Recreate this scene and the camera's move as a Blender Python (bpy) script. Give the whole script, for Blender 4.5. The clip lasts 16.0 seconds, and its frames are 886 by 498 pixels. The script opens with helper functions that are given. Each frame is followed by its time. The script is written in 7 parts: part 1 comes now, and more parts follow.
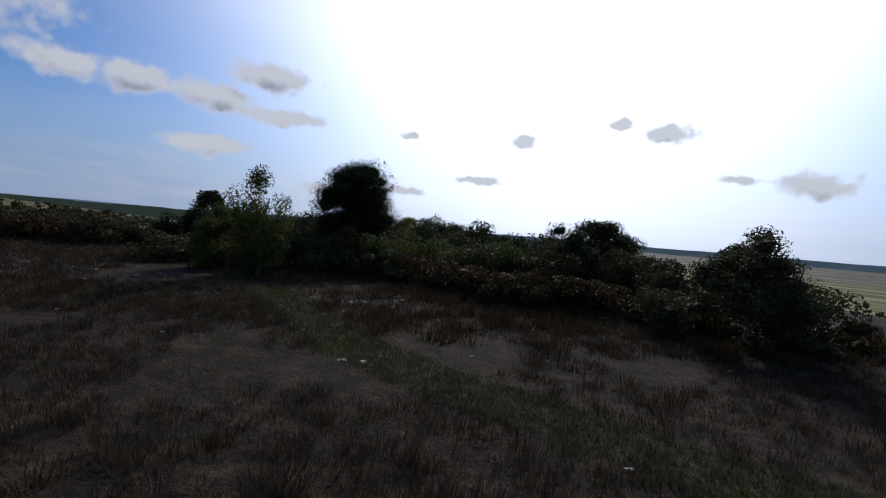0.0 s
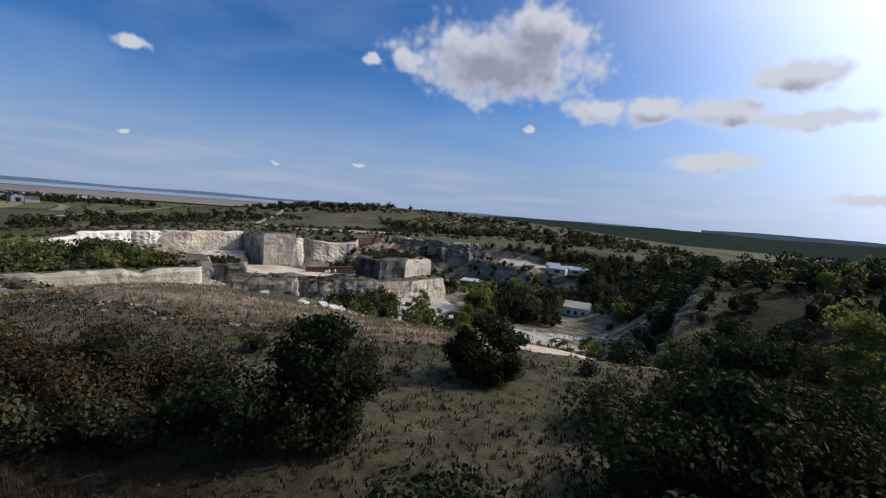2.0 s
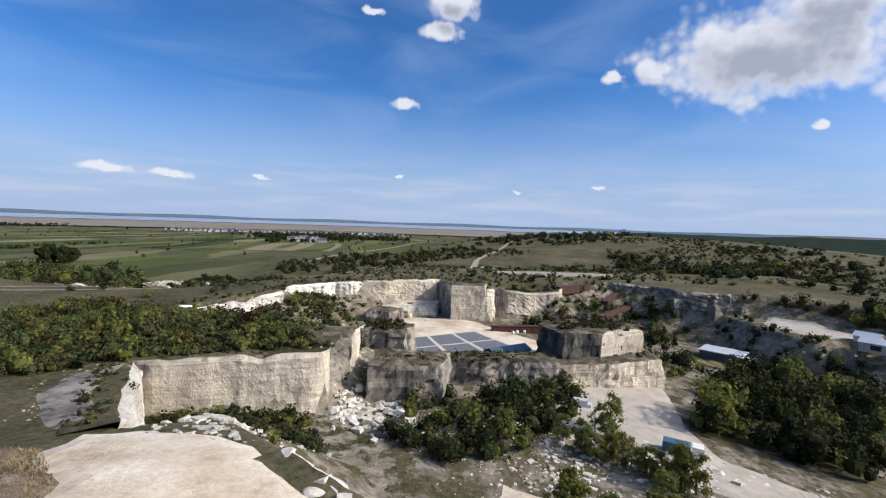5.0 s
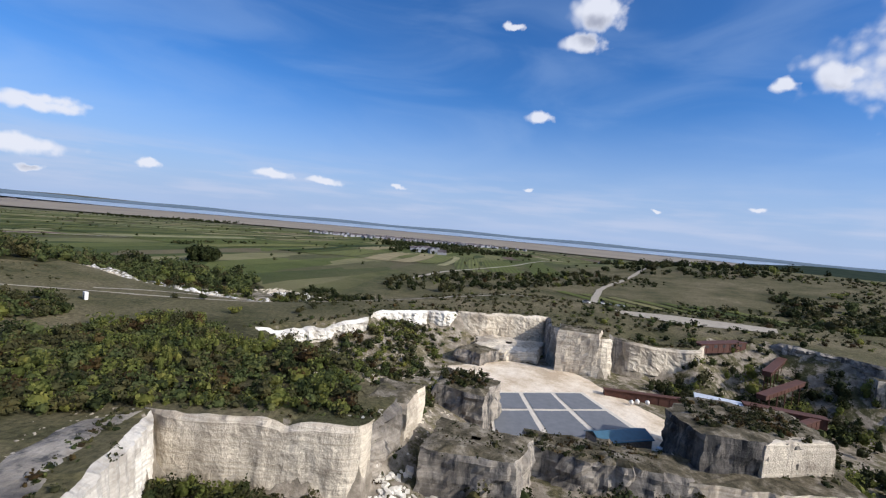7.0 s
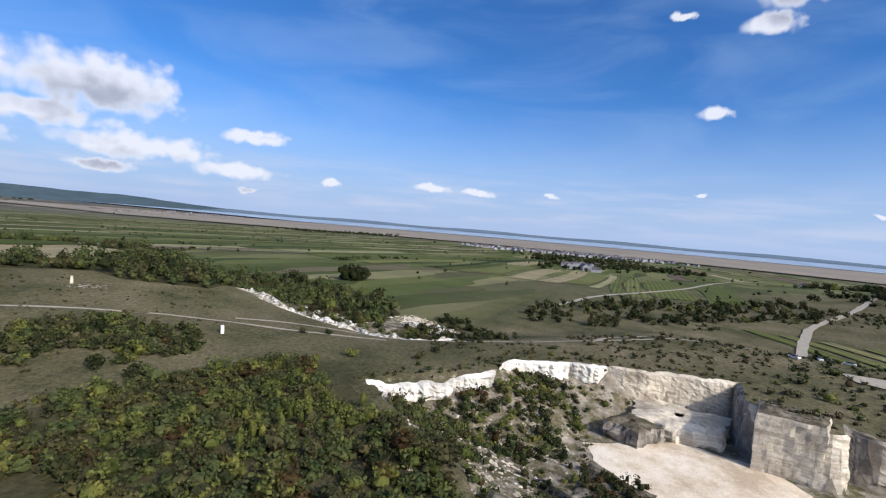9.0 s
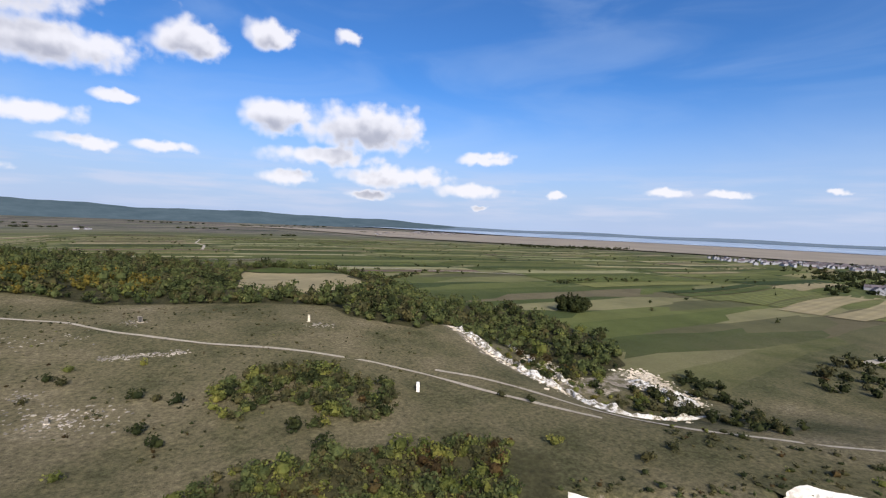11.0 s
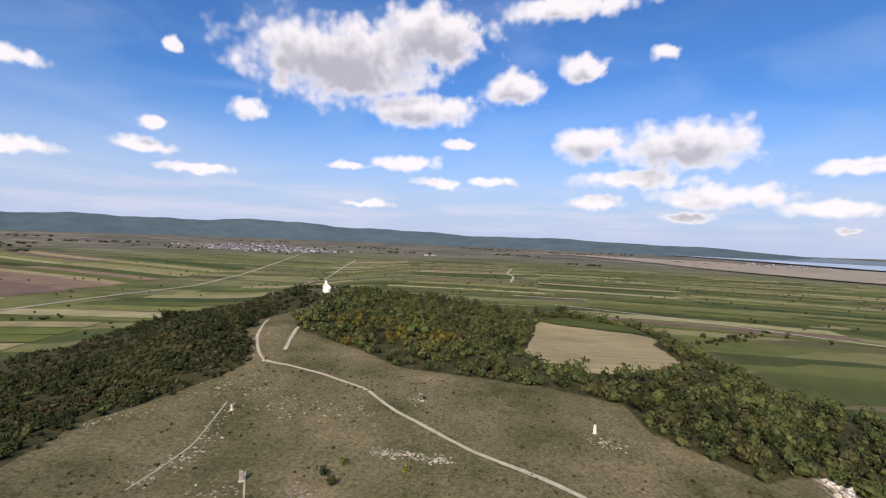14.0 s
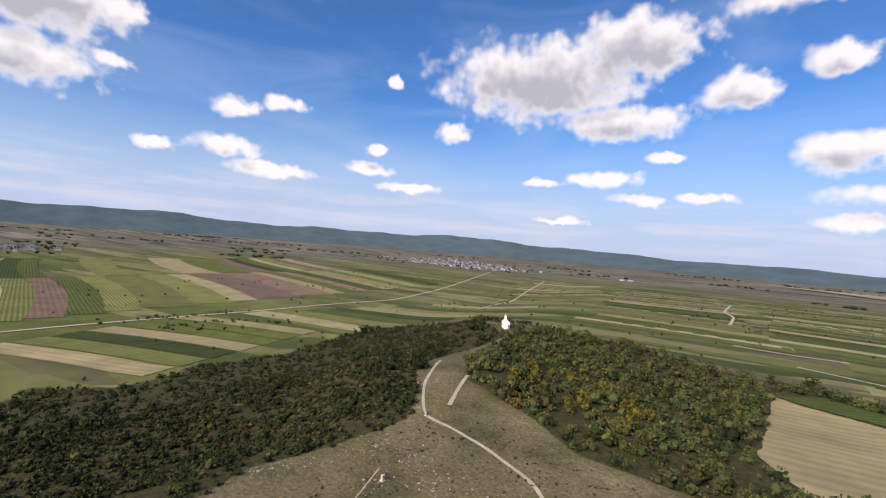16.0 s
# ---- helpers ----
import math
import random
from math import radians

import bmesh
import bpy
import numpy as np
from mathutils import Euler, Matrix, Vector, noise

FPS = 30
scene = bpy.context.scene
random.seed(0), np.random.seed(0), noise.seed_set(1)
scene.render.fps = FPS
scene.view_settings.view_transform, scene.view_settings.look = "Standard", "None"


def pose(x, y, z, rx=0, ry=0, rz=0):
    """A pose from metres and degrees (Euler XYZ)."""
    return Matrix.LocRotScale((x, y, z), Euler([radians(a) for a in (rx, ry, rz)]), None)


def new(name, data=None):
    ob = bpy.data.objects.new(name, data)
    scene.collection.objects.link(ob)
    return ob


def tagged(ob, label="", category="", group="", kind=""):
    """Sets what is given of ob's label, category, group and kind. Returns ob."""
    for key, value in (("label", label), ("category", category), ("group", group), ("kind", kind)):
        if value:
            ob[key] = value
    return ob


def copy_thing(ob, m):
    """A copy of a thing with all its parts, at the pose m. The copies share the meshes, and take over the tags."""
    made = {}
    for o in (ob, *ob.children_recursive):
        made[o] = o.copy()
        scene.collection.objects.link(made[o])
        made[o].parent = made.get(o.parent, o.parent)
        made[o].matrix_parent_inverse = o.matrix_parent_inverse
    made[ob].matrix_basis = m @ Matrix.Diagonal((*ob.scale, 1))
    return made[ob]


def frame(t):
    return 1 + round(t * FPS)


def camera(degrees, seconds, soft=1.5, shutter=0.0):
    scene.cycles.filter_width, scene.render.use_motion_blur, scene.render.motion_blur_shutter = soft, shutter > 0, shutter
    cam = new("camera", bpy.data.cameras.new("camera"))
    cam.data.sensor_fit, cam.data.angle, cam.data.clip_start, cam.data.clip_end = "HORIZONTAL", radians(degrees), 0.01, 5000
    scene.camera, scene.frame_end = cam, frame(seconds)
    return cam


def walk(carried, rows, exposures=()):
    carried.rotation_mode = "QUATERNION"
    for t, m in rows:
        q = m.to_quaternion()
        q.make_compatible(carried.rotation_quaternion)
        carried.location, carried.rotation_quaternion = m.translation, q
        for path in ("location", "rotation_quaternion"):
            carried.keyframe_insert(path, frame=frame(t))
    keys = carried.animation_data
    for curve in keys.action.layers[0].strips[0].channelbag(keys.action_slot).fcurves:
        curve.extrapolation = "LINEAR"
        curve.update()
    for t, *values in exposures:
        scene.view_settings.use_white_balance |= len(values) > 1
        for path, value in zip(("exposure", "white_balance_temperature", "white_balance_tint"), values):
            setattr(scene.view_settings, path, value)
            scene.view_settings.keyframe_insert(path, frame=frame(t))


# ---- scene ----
cam = camera(88.0, 16.0, 1.2)
# seconds, place, turn about x, y, z
ROWS = [
    (0.0, 0.00, 0.00, 2.50, 87.93, -4.86, -2.04),
    (0.5, 0.74, 8.98, 3.67, 88.49, -4.93, 9.18),
    (1.0, 0.51, 17.62, 5.00, 88.07, -6.48, 24.74),
    (1.5, -0.70, 25.82, 6.56, 86.48, -6.32, 41.17),
    (2.0, -2.88, 33.46, 8.31, 85.32, -4.55, 55.67),
    (2.5, -6.05, 40.14, 10.07, 84.71, -3.96, 67.08),
    (3.0, -9.93, 46.02, 11.78, 84.84, -1.76, 71.58),
    (3.5, -14.42, 51.19, 13.60, 85.40, 0.62, 74.11),
    (4.0, -19.27, 55.86, 15.28, 86.02, 0.31, 77.14),
    (6.5, -50.43, 71.70, 22.48, 87.25, -4.72, 96.97),
    (7.0, -56.92, 72.52, 24.21, 87.35, -5.24, 100.55),
    (7.5, -63.65, 72.88, 26.13, 87.54, -5.59, 104.13),
    (8.0, -70.48, 72.68, 28.03, 87.52, -6.09, 108.03),
    (8.5, -77.36, 71.54, 30.26, 87.68, -5.80, 112.74),
    (9.0, -84.34, 69.73, 32.61, 87.00, -4.83, 119.45),
    (11.5, -114.06, 50.40, 46.42, 87.78, -2.47, 153.38),
    (12.0, -117.76, 44.38, 49.85, 88.71, -2.66, 159.51),
    (12.5, -121.01, 37.69, 53.48, 88.27, -2.34, 165.99),
    (13.0, -123.73, 30.47, 56.84, 88.14, -2.17, 172.18),
    (13.5, -125.69, 22.88, 60.11, 88.25, -2.50, 178.44),
    (14.0, -126.86, 15.03, 63.40, 88.35, -2.46, 184.13),
    (14.5, -127.09, 7.09, 66.80, 88.51, -2.81, 189.63),
    (15.0, -126.46, -0.96, 70.41, 88.58, -2.82, 195.33),
    (15.5, -125.20, -9.04, 74.11, 89.03, -2.90, 201.18),
    (16.0, -123.89, -17.03, 77.81, 89.06, -4.52, 207.73),
]
EXPOSE = [(0.0, -0.8, 6000, 12), (1.2, -0.78, 6000, 12), (2.0, -0.58, 6050, 12), (2.6, -0.38, 6200, 13), (3.2, -0.14, 6250, 13), (4.0, -0.15, 6250, 12),
          (6.5, -0.18, 6050, 12), (9.0, -0.09, 6050, 12), (11.5, 0.02, 6550, 14), (13.0, 0.04, 6750, 16), (16.0, 0.1, 6950, 17)]
walk(cam, [(t, pose(x, y, z, rx, ry, rz)) for t, x, y, z, rx, ry, rz in ROWS], EXPOSE)

# ---- light ----
SUN_AZ, SUN_EL = radians(-16.0), radians(33.0)      # turn about z from +y, height over the horizon
SUN_DIR = Vector((-math.sin(SUN_AZ) * math.cos(SUN_EL), math.cos(SUN_AZ) * math.cos(SUN_EL), math.sin(SUN_EL)))
lamp = bpy.data.lights.new("sun", "SUN")
lamp.energy, lamp.angle, lamp.color = 5.0, radians(0.53), (1.0, 0.92, 0.79)
sun = new("sun", lamp)
sun.rotation_euler = (-SUN_DIR).to_track_quat("-Z", "Y").to_euler()

CLOUDS = []       # turn, height, half width, half height, in degrees
CLOUDS += [
    (50.3, 17.9, 10.7, 4.4), (61.4, 17.3, 1.7, 1.4), (45.9, 21.3, 5.4, 2.4), (38.4, 13.0, 3.8, 1.3), (32.4, 12.8, 3.8, 1.5),
    (25.8, 12.5, 5.1, 1.4), (18.4, 11.6, 5.4, 1.0), (18.9, 15.6, 4.7, 1.5), (25.2, 7.4, 4.8, 1.0), (12.1, 4.1, 3.5, 0.6),
    (4.2, 4.8, 3.1, 0.5), (2.9, 11.4, 1.1, 0.5), (-11.0, 11.6, 1.7, 0.9), (-22.2, 14.1, 1.3, 0.9), (-6.9, 6.8, 2.7, 0.5),
    (46.1, 10.6, 0.7, 0.4), (65.3, 17.0, 1.2, 0.6), (-27.2, 12.9, 3.1, 1.0), (-21.7, 13.9, 1.1, 0.7), (-40.9, 7.6, 3.0, 1.2),
]
CLOUDS += [
    (-47.6, 7.4, 2.3, 0.8), (-34.3, 8.1, 2.4, 0.5), (-49.6, 25.4, 1.2, 0.8), (-5.8, 6.8, 2.9, 0.5), (84.3, 25.0, 3.0, 1.6),
    (85.9, 22.1, 2.5, 0.9), (94.3, 23.6, 1.1, 0.4), (65.7, 16.9, 1.1, 0.6), (90.0, 14.0, 1.5, 0.6), (120.9, 4.5, 2.4, 0.5),
    (115.5, 4.3, 1.9, 0.4), (133.6, 4.0, 1.1, 0.4), (141.8, 8.4, 2.7, 0.6), (106.5, 4.6, 0.8, 0.3), (75.8, 4.2, 0.7, 0.2),
    (66.1, 4.8, 0.9, 0.3), (90.6, 5.5, 0.6, 0.2), (142.6, 2.1, 1.1, 0.3), (167.1, 11.3, 4.1, 1.9), (157.0, 10.9, 7.7, 2.4),
]
CLOUDS += [
    (162.5, 7.4, 6.6, 1.1), (153.2, 5.4, 7.3, 1.2), (142.3, 7.9, 2.8, 0.7), (143.8, 4.2, 4.3, 0.9), (165.7, 4.8, 3.3, 0.9),
    (156.6, 3.1, 3.0, 0.5), (196.9, 19.7, 11.8, 4.4), (186.4, 23.1, 6.8, 3.1), (188.0, 15.1, 7.0, 1.9), (176.2, 17.7, 3.4, 1.7),
    (170.2, 26.0, 7.2, 1.3), (207.5, 13.2, 2.0, 1.2), (168.1, 19.9, 2.4, 1.5), (159.3, 20.7, 1.5, 0.8), (215.0, 18.5, 0.9, 0.7),
    (232.9, 13.1, 2.9, 1.0), (227.5, 14.1, 2.1, 0.8), (233.8, 8.8, 3.5, 1.1), (229.1, 6.7, 4.8, 0.8), (216.5, 10.4, 1.5, 0.6),
]
CLOUDS += [
    (217.5, 8.1, 2.8, 0.7), (212.7, 6.3, 3.7, 0.6), (185.3, 6.5, 3.2, 0.6), (189.0, 8.7, 4.2, 1.0), (178.2, 6.9, 2.9, 0.6),
    (182.6, 11.2, 1.9, 0.6), (194.0, 3.6, 3.2, 0.4), (196.2, 8.0, 2.9, 0.5), (252.0, 13.8, 7.2, 2.4), (251.8, 18.9, 8.0, 2.8),
    (258.5, 18.0, 4.5, 2.6), (248.0, 19.8, 4.5, 2.0), (256.5, 13.2, 4.0, 1.7), (249.5, 13.6, 4.6, 1.6), (227.9, 14.1, 2.2, 0.9), (234.1, 8.9, 2.6, 1.0),
    (240.6, 8.0, 1.6, 0.6), (216.8, 10.4, 1.2, 0.6), (243.9, 19.8, 2.4, 1.2), (244.7, 15.1, 1.6, 0.8),
]

world = bpy.data.worlds.new("sky")
scene.world = world
world.use_nodes = True
wt = world.node_tree


def wnode(kind, op=None, **ins):
    n = wt.nodes.new(kind)
    if op:
        n.operation = op
    for key, v in ins.items():
        sock = n.inputs[int(key[1:])]
        if isinstance(v, (int, float, tuple)):
            sock.default_value = v
        else:
            wt.links.new(v, sock)
    return n


def wmath(op, *vals):
    return wnode("ShaderNodeMath", op, **{"i%d" % i: v for i, v in enumerate(vals)}).outputs[0]


sky = wt.nodes.new("ShaderNodeTexSky")
sky.sky_type, sky.sun_disc = "NISHITA", False
sky.sun_elevation, sky.sun_rotation = SUN_EL, -SUN_AZ
sky.altitude, sky.air_density, sky.dust_density, sky.ozone_density = 200, 1.0, 0.3, 3.0
way = wt.nodes.new("ShaderNodeTexCoord").outputs["Generated"]
xyz = wnode("ShaderNodeSeparateXYZ", i0=way).outputs
MID = radians(103)
# turn from the middle of the swept arc, and height, in degrees
side = wmath("SUBTRACT", wmath("MULTIPLY", xyz[0], -math.cos(MID)), wmath("MULTIPLY", xyz[1], math.sin(MID)))
ahead = wmath("ADD", wmath("MULTIPLY", xyz[0], -math.sin(MID)), wmath("MULTIPLY", xyz[1], math.cos(MID)))
turn = wmath("MULTIPLY", wmath("ARCTAN2", side, ahead), 180 / math.pi)
rise = wmath("MULTIPLY", wmath("ARCSINE", xyz[2]), 180 / math.pi)
flat = wnode("ShaderNodeCombineXYZ", i0=turn, i1=rise).outputs[0]


def cells(at, scale):
    """Rounded billows: 0 in the middle of each, rising to its rim."""
    n = wnode("ShaderNodeTexVoronoi", i0=at)
    n.feature = "SMOOTH_F1"
    n.inputs["Scale"].default_value, n.inputs["Smoothness"].default_value = scale, 0.35
    return n.outputs["Distance"]


def puffs(shift):
    """How deep the sky direction lies inside the nearest cloud: over 0 inside."""
    at = wnode("ShaderNodeVectorMath", "ADD", i0=flat, i1=shift).outputs[0]
    stir = wnode("ShaderNodeTexNoise", i0=at)
    stir.inputs["Scale"].default_value, stir.inputs["Detail"].default_value, stir.inputs["Roughness"].default_value = 0.55, 3, 0.5
    bent = wnode("ShaderNodeVectorMath", "MULTIPLY_ADD", i0=stir.outputs["Color"], i1=(2.6, 1.3, 0), i2=at).outputs[0]
    bent = wnode("ShaderNodeVectorMath", "ADD", i0=bent, i1=(-1.3, -0.65, 0)).outputs[0]
    near = None
    for a, e, w, h in CLOUDS:
        u = (a - 103)
        sx, sy = math.cos(radians(e)) / (w * 1.12), 1 / (h * 1.2)
        v = wnode("ShaderNodeVectorMath", "MULTIPLY_ADD", i0=bent, i1=(sx, sy, 0), i2=(-u * sx, -e * sy, 0)).outputs[0]
        d = wnode("ShaderNodeVectorMath", "LENGTH", i0=v).outputs["Value"]
        near = d if near is None else wmath("SMOOTH_MIN", near, d, 0.2)
    b = wmath("ADD", wmath("MULTIPLY", wmath("SUBTRACT", 0.48, cells(at, 0.34)), 0.50), wmath("MULTIPLY", wmath("SUBTRACT", 0.45, cells(at, 0.95)), 0.26))
    b = wmath("ADD", b, wmath("MULTIPLY", wmath("SUBTRACT", stir.outputs["Fac"], 0.5), 0.7))
    body = wmath("SUBTRACT", 0.98, near)
    return wmath("ADD", body, b), wmath("ADD", body, wmath("MULTIPLY", b, 0.8))


def span(v, lo, hi):
    n = wnode("ShaderNodeMapRange", i0=v, i1=lo, i2=hi)
    n.interpolation_type = "SMOOTHSTEP"
    return n.outputs[0]


def wmix(fac, a, b, blend="MIX"):
    n = wt.nodes.new("ShaderNodeMix")
    n.data_type, n.blend_type = "RGBA", blend
    for slot, v in ((0, fac), (6, a), (7, b)):
        if isinstance(v, (int, float)):
            n.inputs[slot].default_value = v
        elif isinstance(v, tuple):
            n.inputs[slot].default_value = (*v, 1)
        else:
            wt.links.new(v, n.inputs[slot])
    return n.outputs[2]


deep, bulk = puffs((0, 0, 0))
over = puffs((-0.3, 1.7, 0))[1]
# thin haze over the horizon and round the sun
sunward = wnode("ShaderNodeVectorMath", "DOT_PRODUCT", i0=way, i1=tuple(SUN_DIR)).outputs["Value"]
blue = wmix(1.0, sky.outputs[0], (0.62, 1.21, 1.84), "MULTIPLY")
blue = wmix(span(rise, 17.0, -1.0), blue, (6.0, 7.5, 10.3))
# thin streaks of high cloud
drift = wnode("ShaderNodeVectorMath", "MULTIPLY", i0=flat, i1=(0.05, 0.16, 0)).outputs[0]
veil = wnode("ShaderNodeTexNoise", i0=drift)
veil.inputs["Scale"].default_value, veil.inputs["Detail"].default_value, veil.inputs["Distortion"].default_value = 1.0, 5, 0.8
blue = wmix(wmath("MULTIPLY", span(veil.outputs["Fac"], 0.38, 0.75), 0.20), blue, (6.6, 8.6, 11.6))
low = wnode("ShaderNodeTexNoise", i0=wnode("ShaderNodeVectorMath", "MULTIPLY", i0=flat, i1=(0.09, 0.75, 0)).outputs[0])
low.inputs["Scale"].default_value, low.inputs["Detail"].default_value = 1.0, 6
band = wmath("MULTIPLY", span(rise, 8.5, 3.0), span(rise, -0.5, 2.0))
blue = wmix(wmath("MULTIPLY", wmath("MULTIPLY", span(low.outputs["Fac"], 0.40, 0.68), band), 0.55), blue, (8.6, 9.2, 11.0))
glow = wmath("POWER", wmath("MAXIMUM", sunward, 0.0), 6.6)
blue = wmix(wmath("MINIMUM", wmath("MULTIPLY", glow, 1.1), 1.0), blue, (44.0, 44.5, 46.0))
shade = wmath("MULTIPLY", span(over, -0.1, 0.75), span(bulk, 0.1, 0.6))
lit = wmix(shade, (12.2, 12.2, 12.6), (6.1, 6.3, 7.2))
cover = wmath("MULTIPLY", span(deep, -0.14, 0.46), span(rise, 0.0, 1.5))
final = wmix(wmath("MULTIPLY", cover, 0.93), blue, lit)
wt.links.new(final, wt.nodes["Background"].inputs[0])
wt.nodes["Background"].inputs[1].default_value = 0.078

# ---- terrain plan ----
def smooth(a):
    a = np.clip(a, 0, 1)
    return a * a * (3 - 2 * a)


def bump(x, y, cx, cy, s, h):
    return h * np.exp(-((x - cx) ** 2 + (y - cy) ** 2) / (2 * s * s))


def poly_inside(x, y, poly):
    n, inside = len(poly), np.zeros(np.shape(x), bool)
    for i in range(n):
        (ax, ay), (bx, by) = poly[i], poly[(i + 1) % n]
        hit = (ay > y) != (by > y)
        inside ^= hit & (x < (bx - ax) * (y - ay) / (by - ay + 1e-12) + ax)
    return inside


def seg_dist(x, y, a, b):
    dx, dy = b[0] - a[0], b[1] - a[1]
    k = np.clip(((x - a[0]) * dx + (y - a[1]) * dy) / (dx * dx + dy * dy), 0, 1)
    return np.hypot(x - a[0] - k * dx, y - a[1] - k * dy)


def poly_signed(x, y, poly):
    """Distance to the outline, positive inside."""
    d = np.full(np.shape(x), 1e9)
    for i in range(len(poly)):
        d = np.minimum(d, seg_dist(x, y, poly[i], poly[(i + 1) % len(poly)]))
    return np.where(poly_inside(x, y, poly), d, -d)


# rim of the quarry: x, y, steepness of the side that follows, height of its upright edge
RIM = [
    (-106, 20, 9, 1), (-124, 12, 9, 1), (-130, 47, 9, 1), (-144, 49, 1.0, 5), (-156, 38, 0.42, 1), (-178, 0, 0.38, 4),
    (-183, -7, 0.36, 4.5), (-203, 9, 0.36, 4.5), (-219, 16, 0.4, 2), (-232, 17, 0.42, 4), (-244, 34, 0.7, 5), (-250, 47, 9, 1),
    (-265, 86, 9, 1), (-240, 87, 9, 1), (-229, 102, 9, 1), (-242, 106, 9, 1), (-238, 114, 9, 1), (-243, 137, 0.8, 4), (-262, 150, 0.6, 1),
    (-268, 176, 0.8, 1), (-250, 196, 3.0, 1), (-236, 204, 3.0, 1), (-232, 225, 0.6, 1), (-190, 262, 0.35, 1),
    (-140, 272, 0.35, 1), (-90, 232, 0.6, 1), (-62, 170, 3.0, 1), (-46, 122, 3.0, 1), (-38, 100, 0.5, 0.5), (-44, 78, 1.1, 3), (-55, 71, 1.0, 3),
    (-69, 63, 1.0, 3), (-82, 52, 0.8, 2), (-94, 40, 0.6, 1), (-89, 29, 9, 1),
]
RIM_XY = [(x, y) for x, y, _, _ in RIM]
PLATEAU = [(45, -20), (30, 60), (0, 100), (-20, 190), (-100, 330), (-330, 330), (-335, 60), (-262, 10),
           (-238, -50), (-232, -140), (-262, -260), (-262, -380), (-190, -450), (-40, -470), (50, -450), (60, -380), (55, -255), (0, -170), (15, -90)]


def base_height(x, y):
    r = np.hypot(x + 100, y + 150)
    plain = -20 - 0.015 * np.maximum(0, r - 250) - 24 * smooth((x - 20) / 260) * smooth((2600 - r) / 1500)
    plain = plain + 0.035 * np.maximum(0, r - 2700) + bump(x, y, -800, 420, 210, 27) + bump(x, y, -560, 640, 240, 20)
    top = -10.5 * smooth((-x - 25) / 95) * smooth((y + 170) / 170)
    top = top + bump(x, y, -18, -250, 38, 7) + bump(x, y, 8, -400, 60, 7) + bump(x, y, -55, -100, 48, -5.5) + bump(x, y, -230, -110, 60, -4)
    top = top + bump(x, y, -246, 126, 11, -3) + bump(x, y, -60, 68, 15, -5) + bump(x, y, -54, 38, 9, 1.6) + bump(x, y, -42, 80, 12, -4) + bump(x, y, -38, 108, 22, -13) + bump(x, y, -195, -365, 60, -10) + bump(x, y, -250, -98, 13, -6) + bump(x, y, -246, -72, 13, -5) + bump(x, y, -248, -44, 13, -6) + bump(x, y, -262, -28, 13, -5)
    m = smooth((poly_signed(x, y, PLATEAU) + 45) / 58)
    return plain + (top - plain) * m


def pit_height(x, y, z):
    inside = poly_inside(x, y, RIM_XY)
    floor = -24 + bump(x, y, -111, 34, 14, 4) - 7 * smooth((y - 100) / 90)
    floor = floor + 12 * smooth((y - 200) / 12) * smooth((-168 - x) / 12)
    side = np.full(np.shape(x), -99.0)
    for i in range(len(RIM)):
        d = seg_dist(x, y, RIM_XY[i], RIM_XY[(i + 1) % len(RIM)])
        side = np.maximum(side, -RIM[i][3] * smooth(d / 2.2) - np.maximum(0, d - 1.2) * RIM[i][2])
    return np.where(inside, np.maximum(np.minimum(floor, z), z + side), z)


def height(x, y):
    x, y = np.asarray(x, float), np.asarray(y, float)
    return pit_height(x, y, base_height(x, y))

# ---- materials ----
def nodes(name):
    m = bpy.data.materials.new(name)
    m.use_nodes = True
    nt = m.node_tree
    return m, nt, nt.nodes["Principled BSDF"]


def add(nt, kind, **values):
    n = nt.nodes.new(kind)
    for key, value in values.items():
        if key in n.inputs:
            n.inputs[key].default_value = value
    return n


def noise_node(nt, scale, detail=4.0, rough=0.6, space="Object", stretch=None):
    co = nt.nodes.new("ShaderNodeNewGeometry").outputs["Position"]
    if stretch:
        mp = nt.nodes.new("ShaderNodeMapping")
        mp.inputs["Scale"].default_value = stretch
        nt.links.new(co, mp.inputs["Vector"])
        co = mp.outputs[0]
    n = add(nt, "ShaderNodeTexNoise", Scale=scale, Detail=detail, Roughness=rough)
    nt.links.new(co, n.inputs["Vector"])
    return n.outputs["Fac"]


def ramp(nt, fac, *stops):
    n = nt.nodes.new("ShaderNodeValToRGB")
    el = n.color_ramp.elements
    while len(el) < len(stops):
        el.new(0.5)
    for e, (pos, col) in zip(el, stops):
        e.position, e.color = pos, (*col, 1)
    nt.links.new(fac, n.inputs[0])
    return n.outputs[0]


def mix(nt, fac, a, b, blend="MIX"):
    n = nt.nodes.new("ShaderNodeMix")
    n.data_type, n.blend_type = "RGBA", blend
    for slot, v in ((0, fac), (6, a), (7, b)):
        if isinstance(v, (int, float)):
            n.inputs[slot].default_value = v
        elif isinstance(v, tuple):
            n.inputs[slot].default_value = (*v, 1)
        else:
            nt.links.new(v, n.inputs[slot])
    return n.outputs[2]


def bumped(nt, bsdf, fac, strength, distance):
    b = add(nt, "ShaderNodeBump", Strength=strength, Distance=distance)
    nt.links.new(fac, b.inputs["Height"])
    nt.links.new(b.outputs[0], bsdf.inputs["Normal"])


